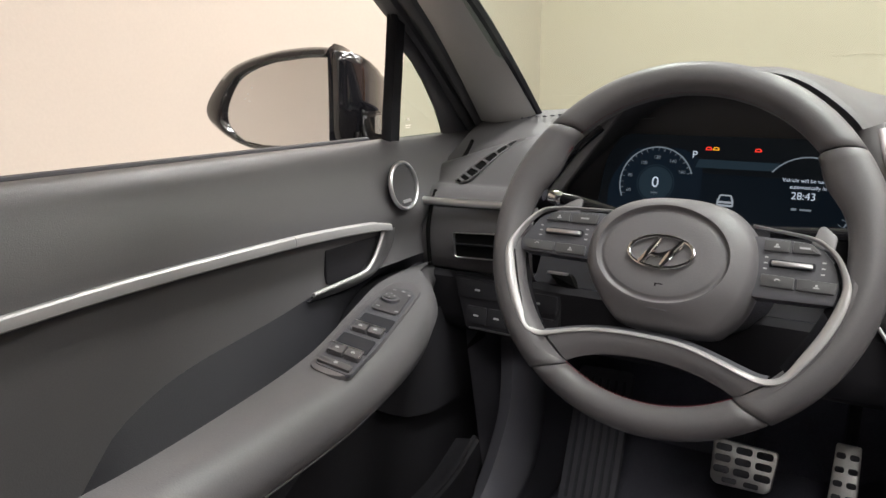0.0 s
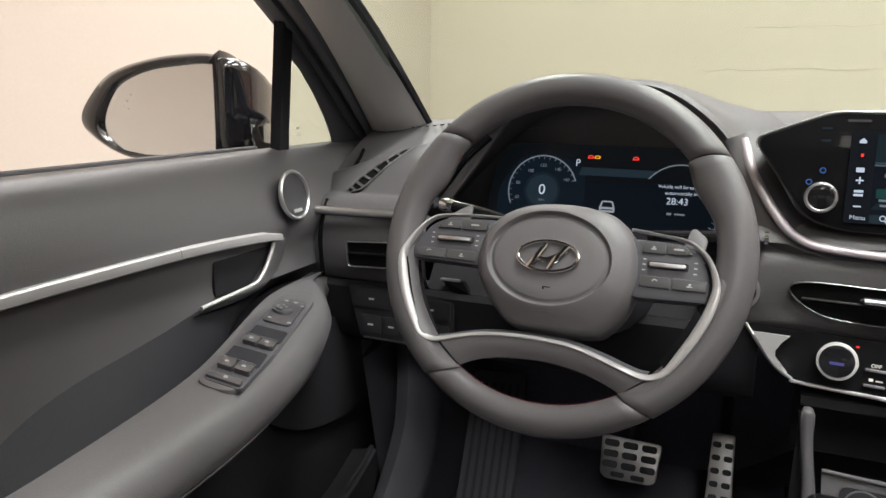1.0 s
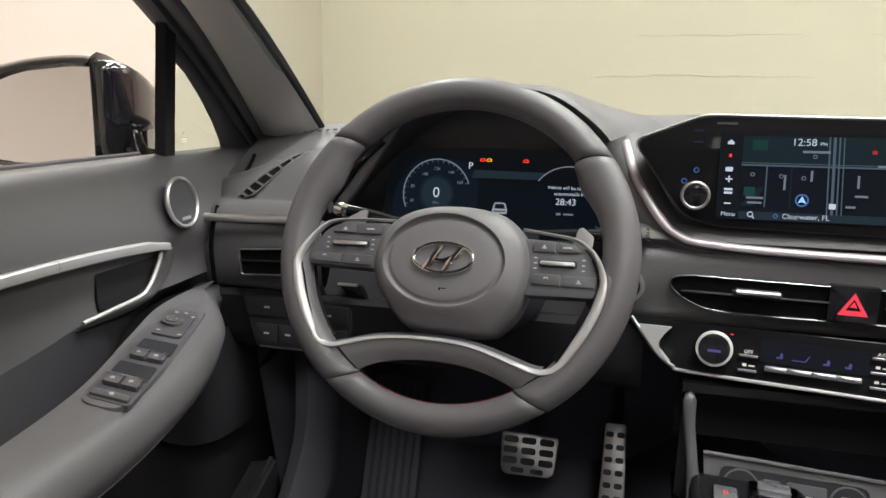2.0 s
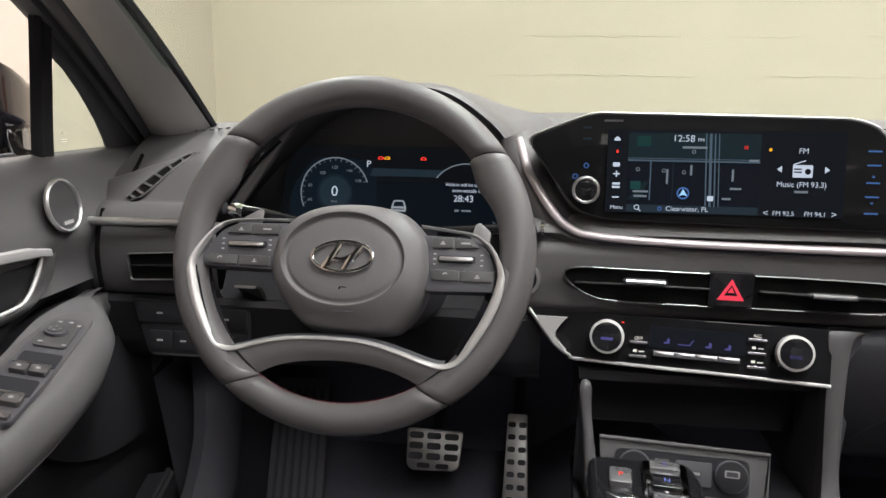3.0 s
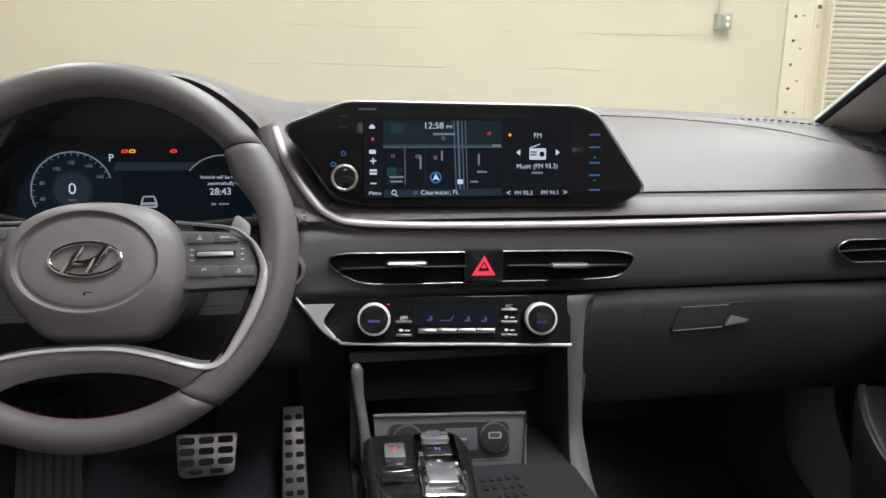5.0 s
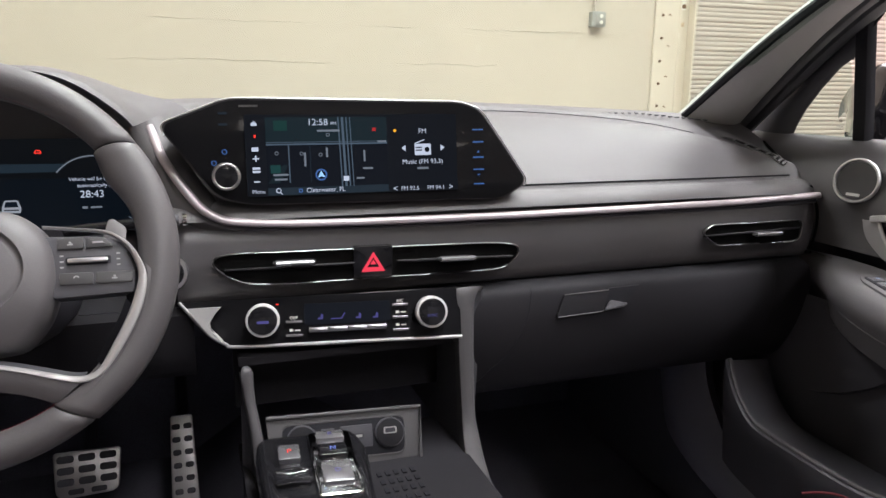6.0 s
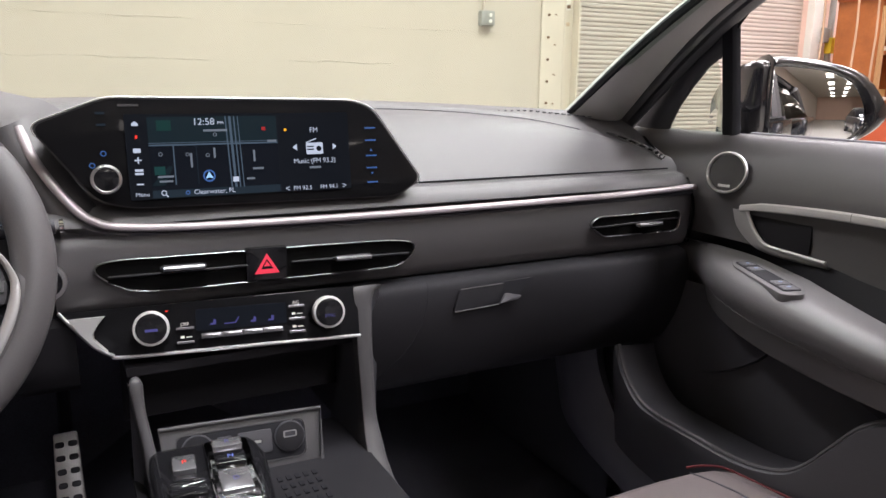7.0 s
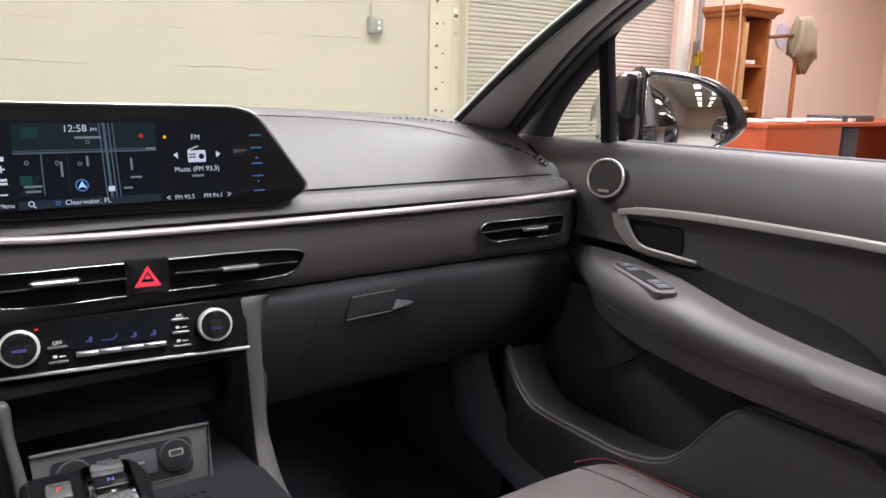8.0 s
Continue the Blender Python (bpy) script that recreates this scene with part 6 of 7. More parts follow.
# ---- steering wheel ----
def steering_wheel():
    O = Vector((-0.348, 0.70, 0.9524))
    w = thing("steering_wheel", "dark leather steering wheel with silver spokes and red stitching", "steering wheel", O)
    tilt = radians(22.55)
    m0 = basis(O, (1, 0, 0), (0, math.sin(tilt), math.cos(tilt)))
    R = 0.1631

    # rim: two grips and two sides, with slanting seams between them
    seams = [radians(q) for q in (36.0, 138.3, 234.7, 303.1)]
    lean = [radians(q) for q in (-3.0, 3.2, -4.0, 3.3)]
    names = (("rim_grip", 0, 1), ("rim_side", 1, 2), ("rim_grip", 2, 3), ("rim_side", 3, 4))
    for nm, i, j in names:
        a0 = seams[i]
        a1 = seams[j] if j < 4 else seams[0] + 2 * math.pi
        n = max(22, int((a1 - a0) / 0.05))
        side = nm == "rim_side"
        rows = []
        for q, a in enumerate([a0 + 0.002] + span(a0 + 0.008, a1 - 0.008, n) + [a1 - 0.002]):
            f = min(1, max(0, (a - a0) / (a1 - a0)))
            rad = 0.0162 + (0.0016 * math.sin(math.pi * f) if side else -0.0010 * (i == 2))
            end = 0.90 if q in (0, n + 1) else 1.0
            # thumb rests swell inwards near the upper ends of the side grips
            th = 0.0
            if side:
                th = 0.0085 * math.exp(-(min(abs(a - radians(154)), abs(a - radians(387))) / 0.15) ** 2)
            row = []
            for k in range(18):
                b = 2 * math.pi * k / 18
                rr = math.cos(b) * rad * end
                if rr < 0:
                    rr *= 1 + th / 0.0165
                skew = lean[i] * max(0, 1 - (a - a0) / 0.3) + lean[j % 4] * max(0, 1 - (a1 - a) / 0.3)
                aa = a + skew * math.cos(b)
                row.append(m0 @ Vector(((R + rr) * math.cos(aa), (R + rr) * math.sin(aa), math.sin(b) * 0.0158 * end)))
            rows.append(row)
        part(nm, loft(rows, ring=True, caps=True), LEATHER, w, "dark grained leather rim", sharp=70)
    # stitching round the inside of the rim
    for i, j in ((0, 1), (2, 3)):
        n = int((seams[j] - seams[i]) / 0.024)
        sb = bmesh.new()
        for q in range(n):
            a = seams[i] + 0.06 + (seams[j] - seams[i] - 0.12) * q / (n - 1)
            p = m0 @ Matrix.Rotation(a, 4, "Z") @ T(R - 0.0152, 0, 0.0035)
            box((0.0008, 0.0026, 0.0012), p @ Matrix.Rotation(radians(28), 4, "X"), bm=sb)
        part("stitching", sb, STITCH, w, "red stitching")
    for a0, a1 in ((142, 156), (20, 33)):
        sb = bmesh.new()
        for q in range(10):
            a = radians(a0 + (a1 - a0) * q / 9)
            box((0.0008, 0.0026, 0.0014), m0 @ Matrix.Rotation(a, 4, "Z") @ T(R - 0.0200, 0, 0.002), bm=sb)
        part("stitching", sb, STITCH, w)

    # hub: a rounded boss, cut flat below, with a dished oval face
    hub = [(-0.077, -0.016), (-0.073, 0.008), (-0.056, 0.029), (-0.030, 0.0405), (0.0, 0.044), (0.032, 0.042), (0.058, 0.033), (0.077, 0.011), (0.082, -0.015), (0.080, -0.035), (0.0725, -0.056), (0.059, -0.073), (0.045, -0.0815), (0.008, -0.0835), (-0.033, -0.0805), (-0.049, -0.070), (-0.0655, -0.049), (-0.0745, -0.032)]
    hp = smooth_path([(x, y, 0) for x, y in hub], 4, closed=True)
    hc = Vector((0.0015, -0.016))

    def lay(sc, z):
        return [m0 @ Vector((hc.x + (p.x - hc.x) * sc, hc.y + (p.y - hc.y) * sc, z - 0.26 * max(0, -0.046 - p.y))) for p in hp]

    def oval(rx, ry, z):
        out = []
        for p in hp:
            a = math.atan2((p.y + 0.013) / ry, (p.x + 0.002) / rx)
            out.append(m0 @ Vector((rx * math.cos(a) - 0.002, ry * math.sin(a) - 0.013, z)))
        return out
    rows = [lay(0.86, -0.05), lay(0.99, -0.024), lay(1.0, -0.010), lay(0.99, 0.001), lay(0.965, 0.009), lay(0.925, 0.0145), lay(0.875, 0.0180), oval(0.0625, 0.0475, 0.0206), oval(0.0602, 0.0453, 0.0212)]
    hubp = part("airbag_cover", loft(rows, ring=True), HUBV, w, "grey moulded airbag cover", sharp=60)
    rows = [oval(0.0602, 0.0453, 0.0212), oval(0.0594, 0.0445, 0.0206), oval(0.0585, 0.0436, 0.0165), oval(0.0565, 0.0416, 0.0155), oval(0.0545, 0.0397, 0.0172), oval(0.0525, 0.0380, 0.0178), oval(0.040, 0.029, 0.0178), oval(0.020, 0.0145, 0.0182), oval(0.0008, 0.0006, 0.0184)]
    part("airbag_face", loft(rows, ring=True), HUBV, hubp, "dished oval face", sharp=80)
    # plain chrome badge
    bm_ = m0 @ T(-0.002, -0.0115, 0.0205) @ Matrix.Rotation(radians(1.5), 4, "Z")
    loop = [bm_ @ Vector((0.0292 * math.cos(a), 0.0147 * math.sin(a), 0)) for a in (2 * math.pi * i / 48 for i in range(48))]
    bd = part("badge", tube(loop, 0.0019, 0.0016, up=bm_.col[2][:3], closed=True, n=8), CHROME, hubp, "oval chrome badge")
    for pts, ra in ((((-0.019, -0.0115), (-0.012, -0.003), (-0.002, 0.0125)), (0.0030, 0.0036, 0.0020)), (((0.001, -0.0125), (0.009, -0.001), (0.019, 0.0105)), (0.0020, 0.0036, 0.0030)), (((-0.013, -0.002), (0.0, -0.0030), (0.013, 0.003)), (0.0024, 0.0026, 0.0024))):
        pp = smooth_path([bm_ @ Vector((x, y, 0)) for x, y in pts], 5)
        rr = [r.x for r in smooth_path([(q, 0, 0) for q in ra], 5)]
        part("badge_bar", tube(pp, rr, [q * 0.55 for q in rr], up=bm_.col[2][:3], n=8), CHROME, bd)
    flat(rect(0.007, 0.0010, 0.0, -0.0405), m0, VOID, hubp, "plain_mark", lift=0.0183)
    flat(rect(0.0016, 0.0026, -0.003, -0.0415), m0, VOID, hubp, "plain_mark", lift=0.0183)
    flat(rect(0.018, 0.0010, 0.002, -0.0635), m0, HARD, hubp, "plain_mark", lift=0.0190)

    # switch pods: keys above and below a bright roller, on both spokes
    pods = (
        ([(-0.060, 0.0225), (-0.116, 0.0205), (-0.131, 0.013), (-0.149, -0.014), (-0.147, -0.0235), (-0.070, -0.0255)],
         ([(-0.1235, 0.0100), (-0.1165, 0.0180), (-0.0990, 0.0188), (-0.0983, 0.0098)], [(-0.0958, 0.0190), (-0.0690, 0.0195), (-0.0705, 0.0098), (-0.0952, 0.0096)],
          [(-0.1435, -0.0145), (-0.1385, -0.0118), (-0.1100, -0.0120), (-0.1100, -0.0215), (-0.1395, -0.0208)], [(-0.1076, -0.0120), (-0.0775, -0.0123), (-0.0775, -0.0220), (-0.1076, -0.0216)]),
         (-0.1025, -0.0008, 0.036), (-0.1270, -0.0790)),
        ([(0.070, 0.0150), (0.118, 0.0130), (0.130, 0.0065), (0.143, -0.010), (0.1475, -0.024), (0.145, -0.0385), (0.075, -0.0400)],
         ([(0.0815, 0.0120), (0.1022, 0.0122), (0.1024, 0.0024), (0.0822, 0.0022)], [(0.1046, 0.0122), (0.1195, 0.0110), (0.1265, 0.0030), (0.1046, 0.0024)],
          [(0.0825, -0.0185), (0.1090, -0.0190), (0.1090, -0.0290), (0.0830, -0.0288)], [(0.1112, -0.0190), (0.1420, -0.0195), (0.1400, -0.0292), (0.1112, -0.0290)]),
         (0.1055, -0.0083, 0.032), (0.0848, 0.1295)),
    )
    for pod, keys, (rx, ry, rw), marks in pods:
        po = part("switch_pod", slab(rounded(pod, 0.006), 0.022, m0 @ T(0, 0, 0.0075), 0.003), HARD, w, "black switch pod")
        for i, k in enumerate(keys):
            cx, cy = sum(p[0] for p in k) / len(k), sum(p[1] for p in k) / len(k)
            part("key", slab(rounded(k, 0.0014), 0.003, m0 @ T(0, 0, 0.0100), 0.0009), SWITCH, po, "grey steering wheel key")
            g = m0 @ T(cx, cy, 0.0103)
            if i == 2:
                arc_band(0.0026, 0.0010, 20, 170, g, GRAPHIC, po, n=10, name="plain_mark")
            elif i == 1:
                flat(rect(0.0085, 0.0016), g, GRAPHIC, po, "plain_mark")
            else:
                flat(rect(0.0046, 0.0012, 0, -0.0012), g, GRAPHIC, po, "plain_mark")
                flat(rect(0.0020, 0.0018, 0, 0.0006), g, GRAPHIC, po, "plain_mark")
        part("roller_well", slab(rounded(rect(rw + 0.004, 0.0070, rx, ry), 0.0018), 0.001, m0 @ T(0, 0, 0.0080)), MATT, po)
        part("roller", slab(rounded(rect(rw, 0.0042, rx, ry), 0.0016), 0.008, m0 @ T(0, 0, 0.0120), 0.0013), SATIN, po, "silver roller switch")
        for mx in marks:
            for k in (0.0050, 0.0, -0.0050):
                flat(rect(0.0030, 0.0013, mx, ry + k), m0, GRAPHIC, po, "plain_mark", lift=0.0080)

    # one bright line runs over the pods, down inside the rim and along the lower bar
    line = [(-0.058, 0.0265, 0.004), (-0.092, 0.0255, 0.007), (-0.121, 0.0225, 0.010), (-0.134, 0.0150, 0.0125), (-0.1445, 0.0020, 0.0145), (-0.1530, -0.0130, 0.0160), (-0.1560, -0.0240, 0.0165), (-0.1535, -0.0380, 0.0165), (-0.1480, -0.0560, 0.0160), (-0.1395, -0.0745, 0.0155), (-0.1290, -0.0925, 0.0145),
            (-0.1200, -0.1015, 0.0138), (-0.1090, -0.1045, 0.0132), (-0.0960, -0.1020, 0.0130), (-0.0790, -0.0970, 0.0130), (-0.0560, -0.0922, 0.0130), (-0.0280, -0.0898, 0.0130), (0.0050, -0.0900, 0.0130), (0.0300, -0.0925, 0.0130), (0.0550, -0.0990, 0.0130), (0.0780, -0.1065, 0.0130), (0.0930, -0.1105, 0.0132),
            (0.1060, -0.1095, 0.0135), (0.1160, -0.1025, 0.0140), (0.1270, -0.0860, 0.0150), (0.1380, -0.0670, 0.0157), (0.1460, -0.0480, 0.0162), (0.1500, -0.0300, 0.0165), (0.1485, -0.0165, 0.0160), (0.1410, 0.0000, 0.0145), (0.1320, 0.0095, 0.0120), (0.1200, 0.0165, 0.0100), (0.0980, 0.0205, 0.007), (0.0700, 0.0245, 0.004)]
    wide = [0.0012, 0.0012, 0.0016, 0.0020, 0.0026, 0.0036, 0.0046, 0.0054, 0.0056, 0.0052, 0.0044, 0.0036, 0.0032, 0.0030, 0.0028, 0.0026, 0.0024, 0.0024, 0.0025, 0.0027, 0.0030, 0.0033, 0.0036, 0.0042, 0.0050, 0.0054, 0.0054, 0.0046, 0.0036, 0.0026, 0.0020, 0.0016, 0.0012, 0.0012]
    path = smooth_path(line, 4)
    ws = [q.x for q in smooth_path([(q, 0, 0) for q in wide], 4)]
    n = len(path)
    inn = []
    for i, p in enumerate(path):
        d = (path[min(i + 1, n - 1)] - path[max(i - 1, 0)]).normalized()
        v = Vector((-d.y, d.x, 0)).normalized()
        inn.append(v)
    rows = []
    for p, h, v in zip(path, ws, inn):
        z = Vector((0, 0, 1))
        rows.append([m0 @ q for q in (p - v * h * 0.5 - z * 0.004, p - v * h * 0.5, p - v * h * 0.2 + z * 0.0011, p + v * h * 0.5 + z * 0.0008, p + v * h * 1.1 - z * 0.0016, p + v * h * 1.25 - z * 0.005)])
    part("spoke_trim", loft(rows), SILVER, w, "satin silver spoke trim", sharp=45)
    # dark flanks behind the trim, on both side spokes
    for a, b in ((24, 46), (92, 116)):
        rows = []
        for p, h, v in list(zip(path, ws, inn))[a:b + 1]:
            rows.append([m0 @ q for q in (p + v * h * 1.2 - Vector((0, 0, 0.003)), p + v * (h + 0.004) - Vector((0, 0, 0.010)), p + v * (h + 0.009) - Vector((0, 0, 0.022)))])
        part("spoke_side", loft(rows), GLOSS, w, "glossy black inner flank", sharp=60)
    # leather between the trim and the rim at the lower corners
    for s, a, b, ang in ((-1, 22, 50, (188, 196, 206, 216, 226, 233)), (1, 86, 114, (352, 344, 334, 324, 314, 305.5))):
        tr = [p - v * h * 0.5 - Vector((0, 0, 0.0012)) for p, h, v in list(zip(path, ws, inn))[a:b + 1]]
        tr = tr if s < 0 else tr[::-1]
        crest = smooth_path([((R - 0.004) * math.cos(radians(q)), (R - 0.004) * math.sin(radians(q)), 0.0145) for q in ang] + [(-0.0800 * 1 if s < 0 else 0.0775, -0.1245 if s < 0 else -0.1280, 0.008)], 5)
        rows = []
        for k, p in enumerate(tr):
            t = k / (len(tr) - 1) * (len(crest) - 1)
            c = crest[int(t)].lerp(crest[min(int(t) + 1, len(crest) - 1)], t % 1)
            rows.append([m0 @ (p - Vector((0, 0, 0.010))), m0 @ p, m0 @ (p.lerp(c, 0.35) + Vector((0, 0, 0.0015))), m0 @ (p.lerp(c, 0.7) + Vector((0, 0, 0.001))), m0 @ c])
        part("spoke_cover", loft(rows), LEATHER, w, "leather over the spoke's foot", sharp=70)
    # lower spoke bar
    top = [p - Vector((0, ws[i] * 0.5, 0.0008)) for i, p in enumerate(path) if i >= 51 and i <= 85]
    low = smooth_path([(-0.0785, -0.1245, 0.004), (-0.064, -0.1175, 0.004), (-0.040, -0.1115, 0.004), (-0.002, -0.1090, 0.004), (0.030, -0.1120, 0.004), (0.055, -0.1185, 0.004), (0.0765, -0.1275, 0.004)], 6)
    rows = []
    for k, p in enumerate(top):
        t = k / (len(top) - 1) * (len(low) - 1)
        c = low[int(t)].lerp(low[min(int(t) + 1, len(low) - 1)], t % 1)
        rows.append([m0 @ q for q in (p, p.lerp(c, 0.25) + Vector((0, 0, 0.0016)), p.lerp(c, 0.6) + Vector((0, 0, 0.0018)), p.lerp(c, 0.9) + Vector((0, 0, 0.0008)), c, c + Vector((0, 0.003, -0.008)), c + Vector((0, 0.010, -0.016)))])
    part("lower_spoke", loft(rows), HUBV, w, "dark grey lower spoke", sharp=60)
    back = [p + v * (h * 1.2) - Vector((0, 0, 0.004)) for p, h, v in list(zip(path, ws, inn))[49:87]]
    rows = [[m0 @ p, m0 @ (p + Vector((0, 0.0035, -0.012))), m0 @ (p + Vector((0, 0.0020, -0.019)))] for p in back]
    part("spoke_ledge", loft(rows), HARD, w, "black upper face of the lower spoke", sharp=60)
    # shift paddles
    for pts in ([(-0.120, 0.020), (-0.1145, 0.0275), (-0.0975, 0.0375), (-0.0930, 0.0365), (-0.0945, 0.020)], [(0.1165, 0.012), (0.1215, 0.0290), (0.1255, 0.0305), (0.1365, 0.0215), (0.1350, 0.008)]):
        part("shift_paddle", slab(rounded(pts, 0.003), 0.003, m0 @ T(0, 0, -0.002), 0.001), PADDLE, w, "grey metal shift paddle")
    # column
    part("column_cover", tube([(-0.348, 0.73, 0.925), (-0.35, 0.80, 0.895), (-0.35, 0.95, 0.85)], [0.055, 0.075, 0.085], [0.05, 0.06, 0.065], n=16), DARK, w, "black column cover")
    return w


steering_wheel()


def stalk(pts, label):
    st = thing("column_stalk", label, "stalk", pts[0])
    path = smooth_path(pts, 5)
    n = len(path)
    part("lever", tube(path, [0.006 + 0.0015 * (i / (n - 1)) for i in range(n)], n=10), GLOSS, st)
    q = [path[-1] + (path[-1] - path[-2]).normalized() * d for d in (-0.012, -0.006, 0.0, 0.006)]
    part("chrome_ring", tube(q, [0.0065, 0.0085, 0.0085, 0.0065], n=14), CHROME, st)
    for d in (0.012, 0.020):
        e = path[-1] + (path[-1] - path[-2]).normalized() * d
        part("knurl", tube([e, e + (path[-1] - path[-2]).normalized() * 0.004], 0.0072, n=12), CHROME if d > 0.015 else DARK, st)


stalk([(-0.40, 0.80, 0.950), (-0.46, 0.80, 0.964), (-0.508, 0.80, 0.971)], "black indicator stalk with chrome rings")
stalk([(-0.28, 0.83, 0.948), (-0.22, 0.83, 0.952), (-0.184, 0.83, 0.954)], "black wiper stalk with chrome rings")

# start button
sb = thing("start_button", "round start button with a silver ring", "button", (-0.155, 0.84, 0.905))
sm = basis((-0.182, 0.832, 0.897), (1, -0.1, 0), (0, 0.05, 1))
part("button_ring", disc(0.020, 0.01, sm @ T(0, 0, 0.003), 0.002), SATIN, sb)
part("button_cap", disc(0.016, 0.01, sm @ T(0, 0, 0.005), 0.002), GLOSS, sb)

# small switches on the knee panel
kp = thing("switch_bank", "bank of small black switches under the side vent", "switches", (-0.6, 0.84, 0.81))
km = basis((-0.597, 0.838, 0.815), (1, 0.02, -0.01), (0, 0.10, 1))
part("panel", slab(rounded([(-0.068, 0.034), (0.085, 0.032), (0.085, -0.036), (-0.045, -0.036)], 0.006), 0.01, km @ T(0, 0, 0.004), 0.002), GLOVE, kp)
for x, y, wd in ((-0.030, 0.018, 0.058), (0.055, 0.014, 0.052), (-0.030, -0.016, 0.030), (0.0, -0.016, 0.026), (0.055, -0.016, 0.05)):
    part("key", slab(rounded(rect(wd, 0.024, x, y), 0.003), 0.004, km @ T(0, 0, 0.006), 0.001), GLOVE, kp)
    flat(rounded(rect(0.008, 0.0026, x, y), 0.001), km, GRAPHIC, kp, "plain_mark", lift=0.0066)
part("switch_rim", box((0.090, 0.002, 0.002), km @ T(0.005, -0.034, 0.005)), STEEL, kp)
part("handle_edge", box((0.026, 0.003, 0.006), km @ T(0.080, 0.056, 0.008), 0.001), SATIN, kp)
# Black plate stands in for the shaded hollow beside the handle.
part("handle_hollow", slab(rounded([(0.066, 0.053), (0.094, 0.054), (0.104, 0.038), (0.078, 0.040)], 0.003), 0.01, km @ T(0, 0, 0.001), 0.002), VOID, kp)


# ---- centre console ----
def console():
    c = thing("centre_console", "black centre console with curved grey rails and socket panel", "centre console", (0.02, 0.6, 0.36))
    railR = [(0.860, 0.806, 0.141, 0.182), (0.854, 0.803, 0.141, 0.173), (0.842, 0.801, 0.1415, 0.1675), (0.82, 0.799, 0.142, 0.166), (0.78, 0.796, 0.143, 0.165), (0.735, 0.792, 0.1445, 0.165), (0.697, 0.786, 0.145, 0.1655), (0.672, 0.774, 0.143, 0.1675), (0.645, 0.755, 0.142, 0.1695), (0.627, 0.725, 0.142, 0.173), (0.612, 0.60, 0.150, 0.183), (0.61, 0.3, 0.155, 0.19), (0.61, -0.3, 0.155, 0.19)]
    railL = [(0.788, 0.808, -0.1125, -0.1015), (0.785, 0.802, -0.1140, -0.1003), (0.775, 0.800, -0.1145, -0.1), (0.752, 0.798, -0.112, -0.0995), (0.718, 0.790, -0.1075, -0.095), (0.69, 0.782, -0.106, -0.091), (0.665, 0.768, -0.105, -0.087), (0.64, 0.745, -0.108, -0.086), (0.62, 0.66, -0.118, -0.092), (0.61, 0.3, -0.14, -0.11), (0.61, -0.3, -0.14, -0.11)]
    for table, s in ((railR, 1), (railL, -1)):
        mid = smooth_path([(0.5 * (a + b), y, z) for z, y, a, b in table], 5)
        wid = smooth_path([(0.5 * (b - a), 0, 0) for z, y, a, b in table], 5)
        rows = []
        for i, p in enumerate(mid):
            d = (mid[min(i + 1, len(mid) - 1)] - mid[max(i - 1, 0)]).normalized()
            out = Vector((1, 0, 0)).cross(d).normalized()
            out = out if out.y < 0 or out.z > 0.5 else -out
            w = wid[i].x
            rows.append([p + Vector((u * w, 0, 0)) + out * h for u, h in ((-1, -0.03), (-1, -0.003), (-0.94, 0.0), (-0.6, 0.0015), (0.0, 0.002), (0.6, 0.0), (0.86, -0.003), (1.0, -0.009), (1.0, -0.03))])
        part("side_rail", loft(rows), GREYP, c, "smooth dark grey side rail", sharp=50)
        k = 1.0 if s > 0 else -1.0
        part("side_wall", loft([[p + Vector((k * wid[i].x * 0.96, 0.012, -0.006)) for i, p in enumerate(mid)], [Vector((p.x + k * 0.014, p.y + 0.05, 0.36)) for p in mid]]), HARD, c)
        part("inner_wall", loft([[p + Vector((-k * wid[i].x * 0.96, 0.012, -0.006)) for i, p in enumerate(mid)], [Vector((p.x - k * 0.018, p.y + 0.10, 0.63)) for p in mid]]), HARD, c)
    part("dash_side", box((0.006, 0.28, 0.19), T(0.150, 0.97, 0.745)), HARD, c)
    part("dash_side", box((0.006, 0.24, 0.15), T(-0.100, 1.00, 0.735)), MATT, c)
    # hollow behind the tray
    part("niche_roof", box((0.26, 0.14, 0.01), T(0.015, 0.885, 0.792)), GLOVE, c)
    part("niche_back", box((0.265, 0.01, 0.10), T(0.015, 0.895, 0.755)), GLOVE, c)
    part("tray", box((0.265, 0.36, 0.012), T(0.015, 0.70, 0.655), 0.003), GLOVE, c, "ribbed black tray")
    for i in range(5):
        for j in range(6):
            part("tray_pip", box((0.005, 0.009, 0.002), T(0.030 + i * 0.010, 0.66 + j * 0.018, 0.6618)), MATT, c)
    sm = basis((0.004, 0.795, 0.6915), (1, -0.05, -0.02), (0, 0.35, 1))
    so = part("socket_panel", slab([(-0.094, 0.028), (0.089, 0.026), (0.085, -0.036), (-0.088, -0.036)], 0.006, sm, 0.0015), GREYP, c, "grey socket panel")
    part("panel_lip", tube([sm @ Vector(p) for p in ((-0.094, 0.030, 0.002), (0.089, 0.0285, 0.002), (0.0865, -0.036, 0.002))], 0.0025, n=8), GREYP, so)
    part("inset", slab(rounded(rect(0.144, 0.042, -0.004, -0.002), 0.010), 0.002, sm @ T(0, 0, 0.0012), 0.0008), MATT, so)
    rp = rounded(rect(0.146, 0.044, -0.004, -0.002), 0.010)
    part("inset_rim", tube([sm @ Vector((x, y, 0.001)) for x, y in rp], 0.0006, up=sm.col[2][:3], closed=True, n=6), GREYP, so)
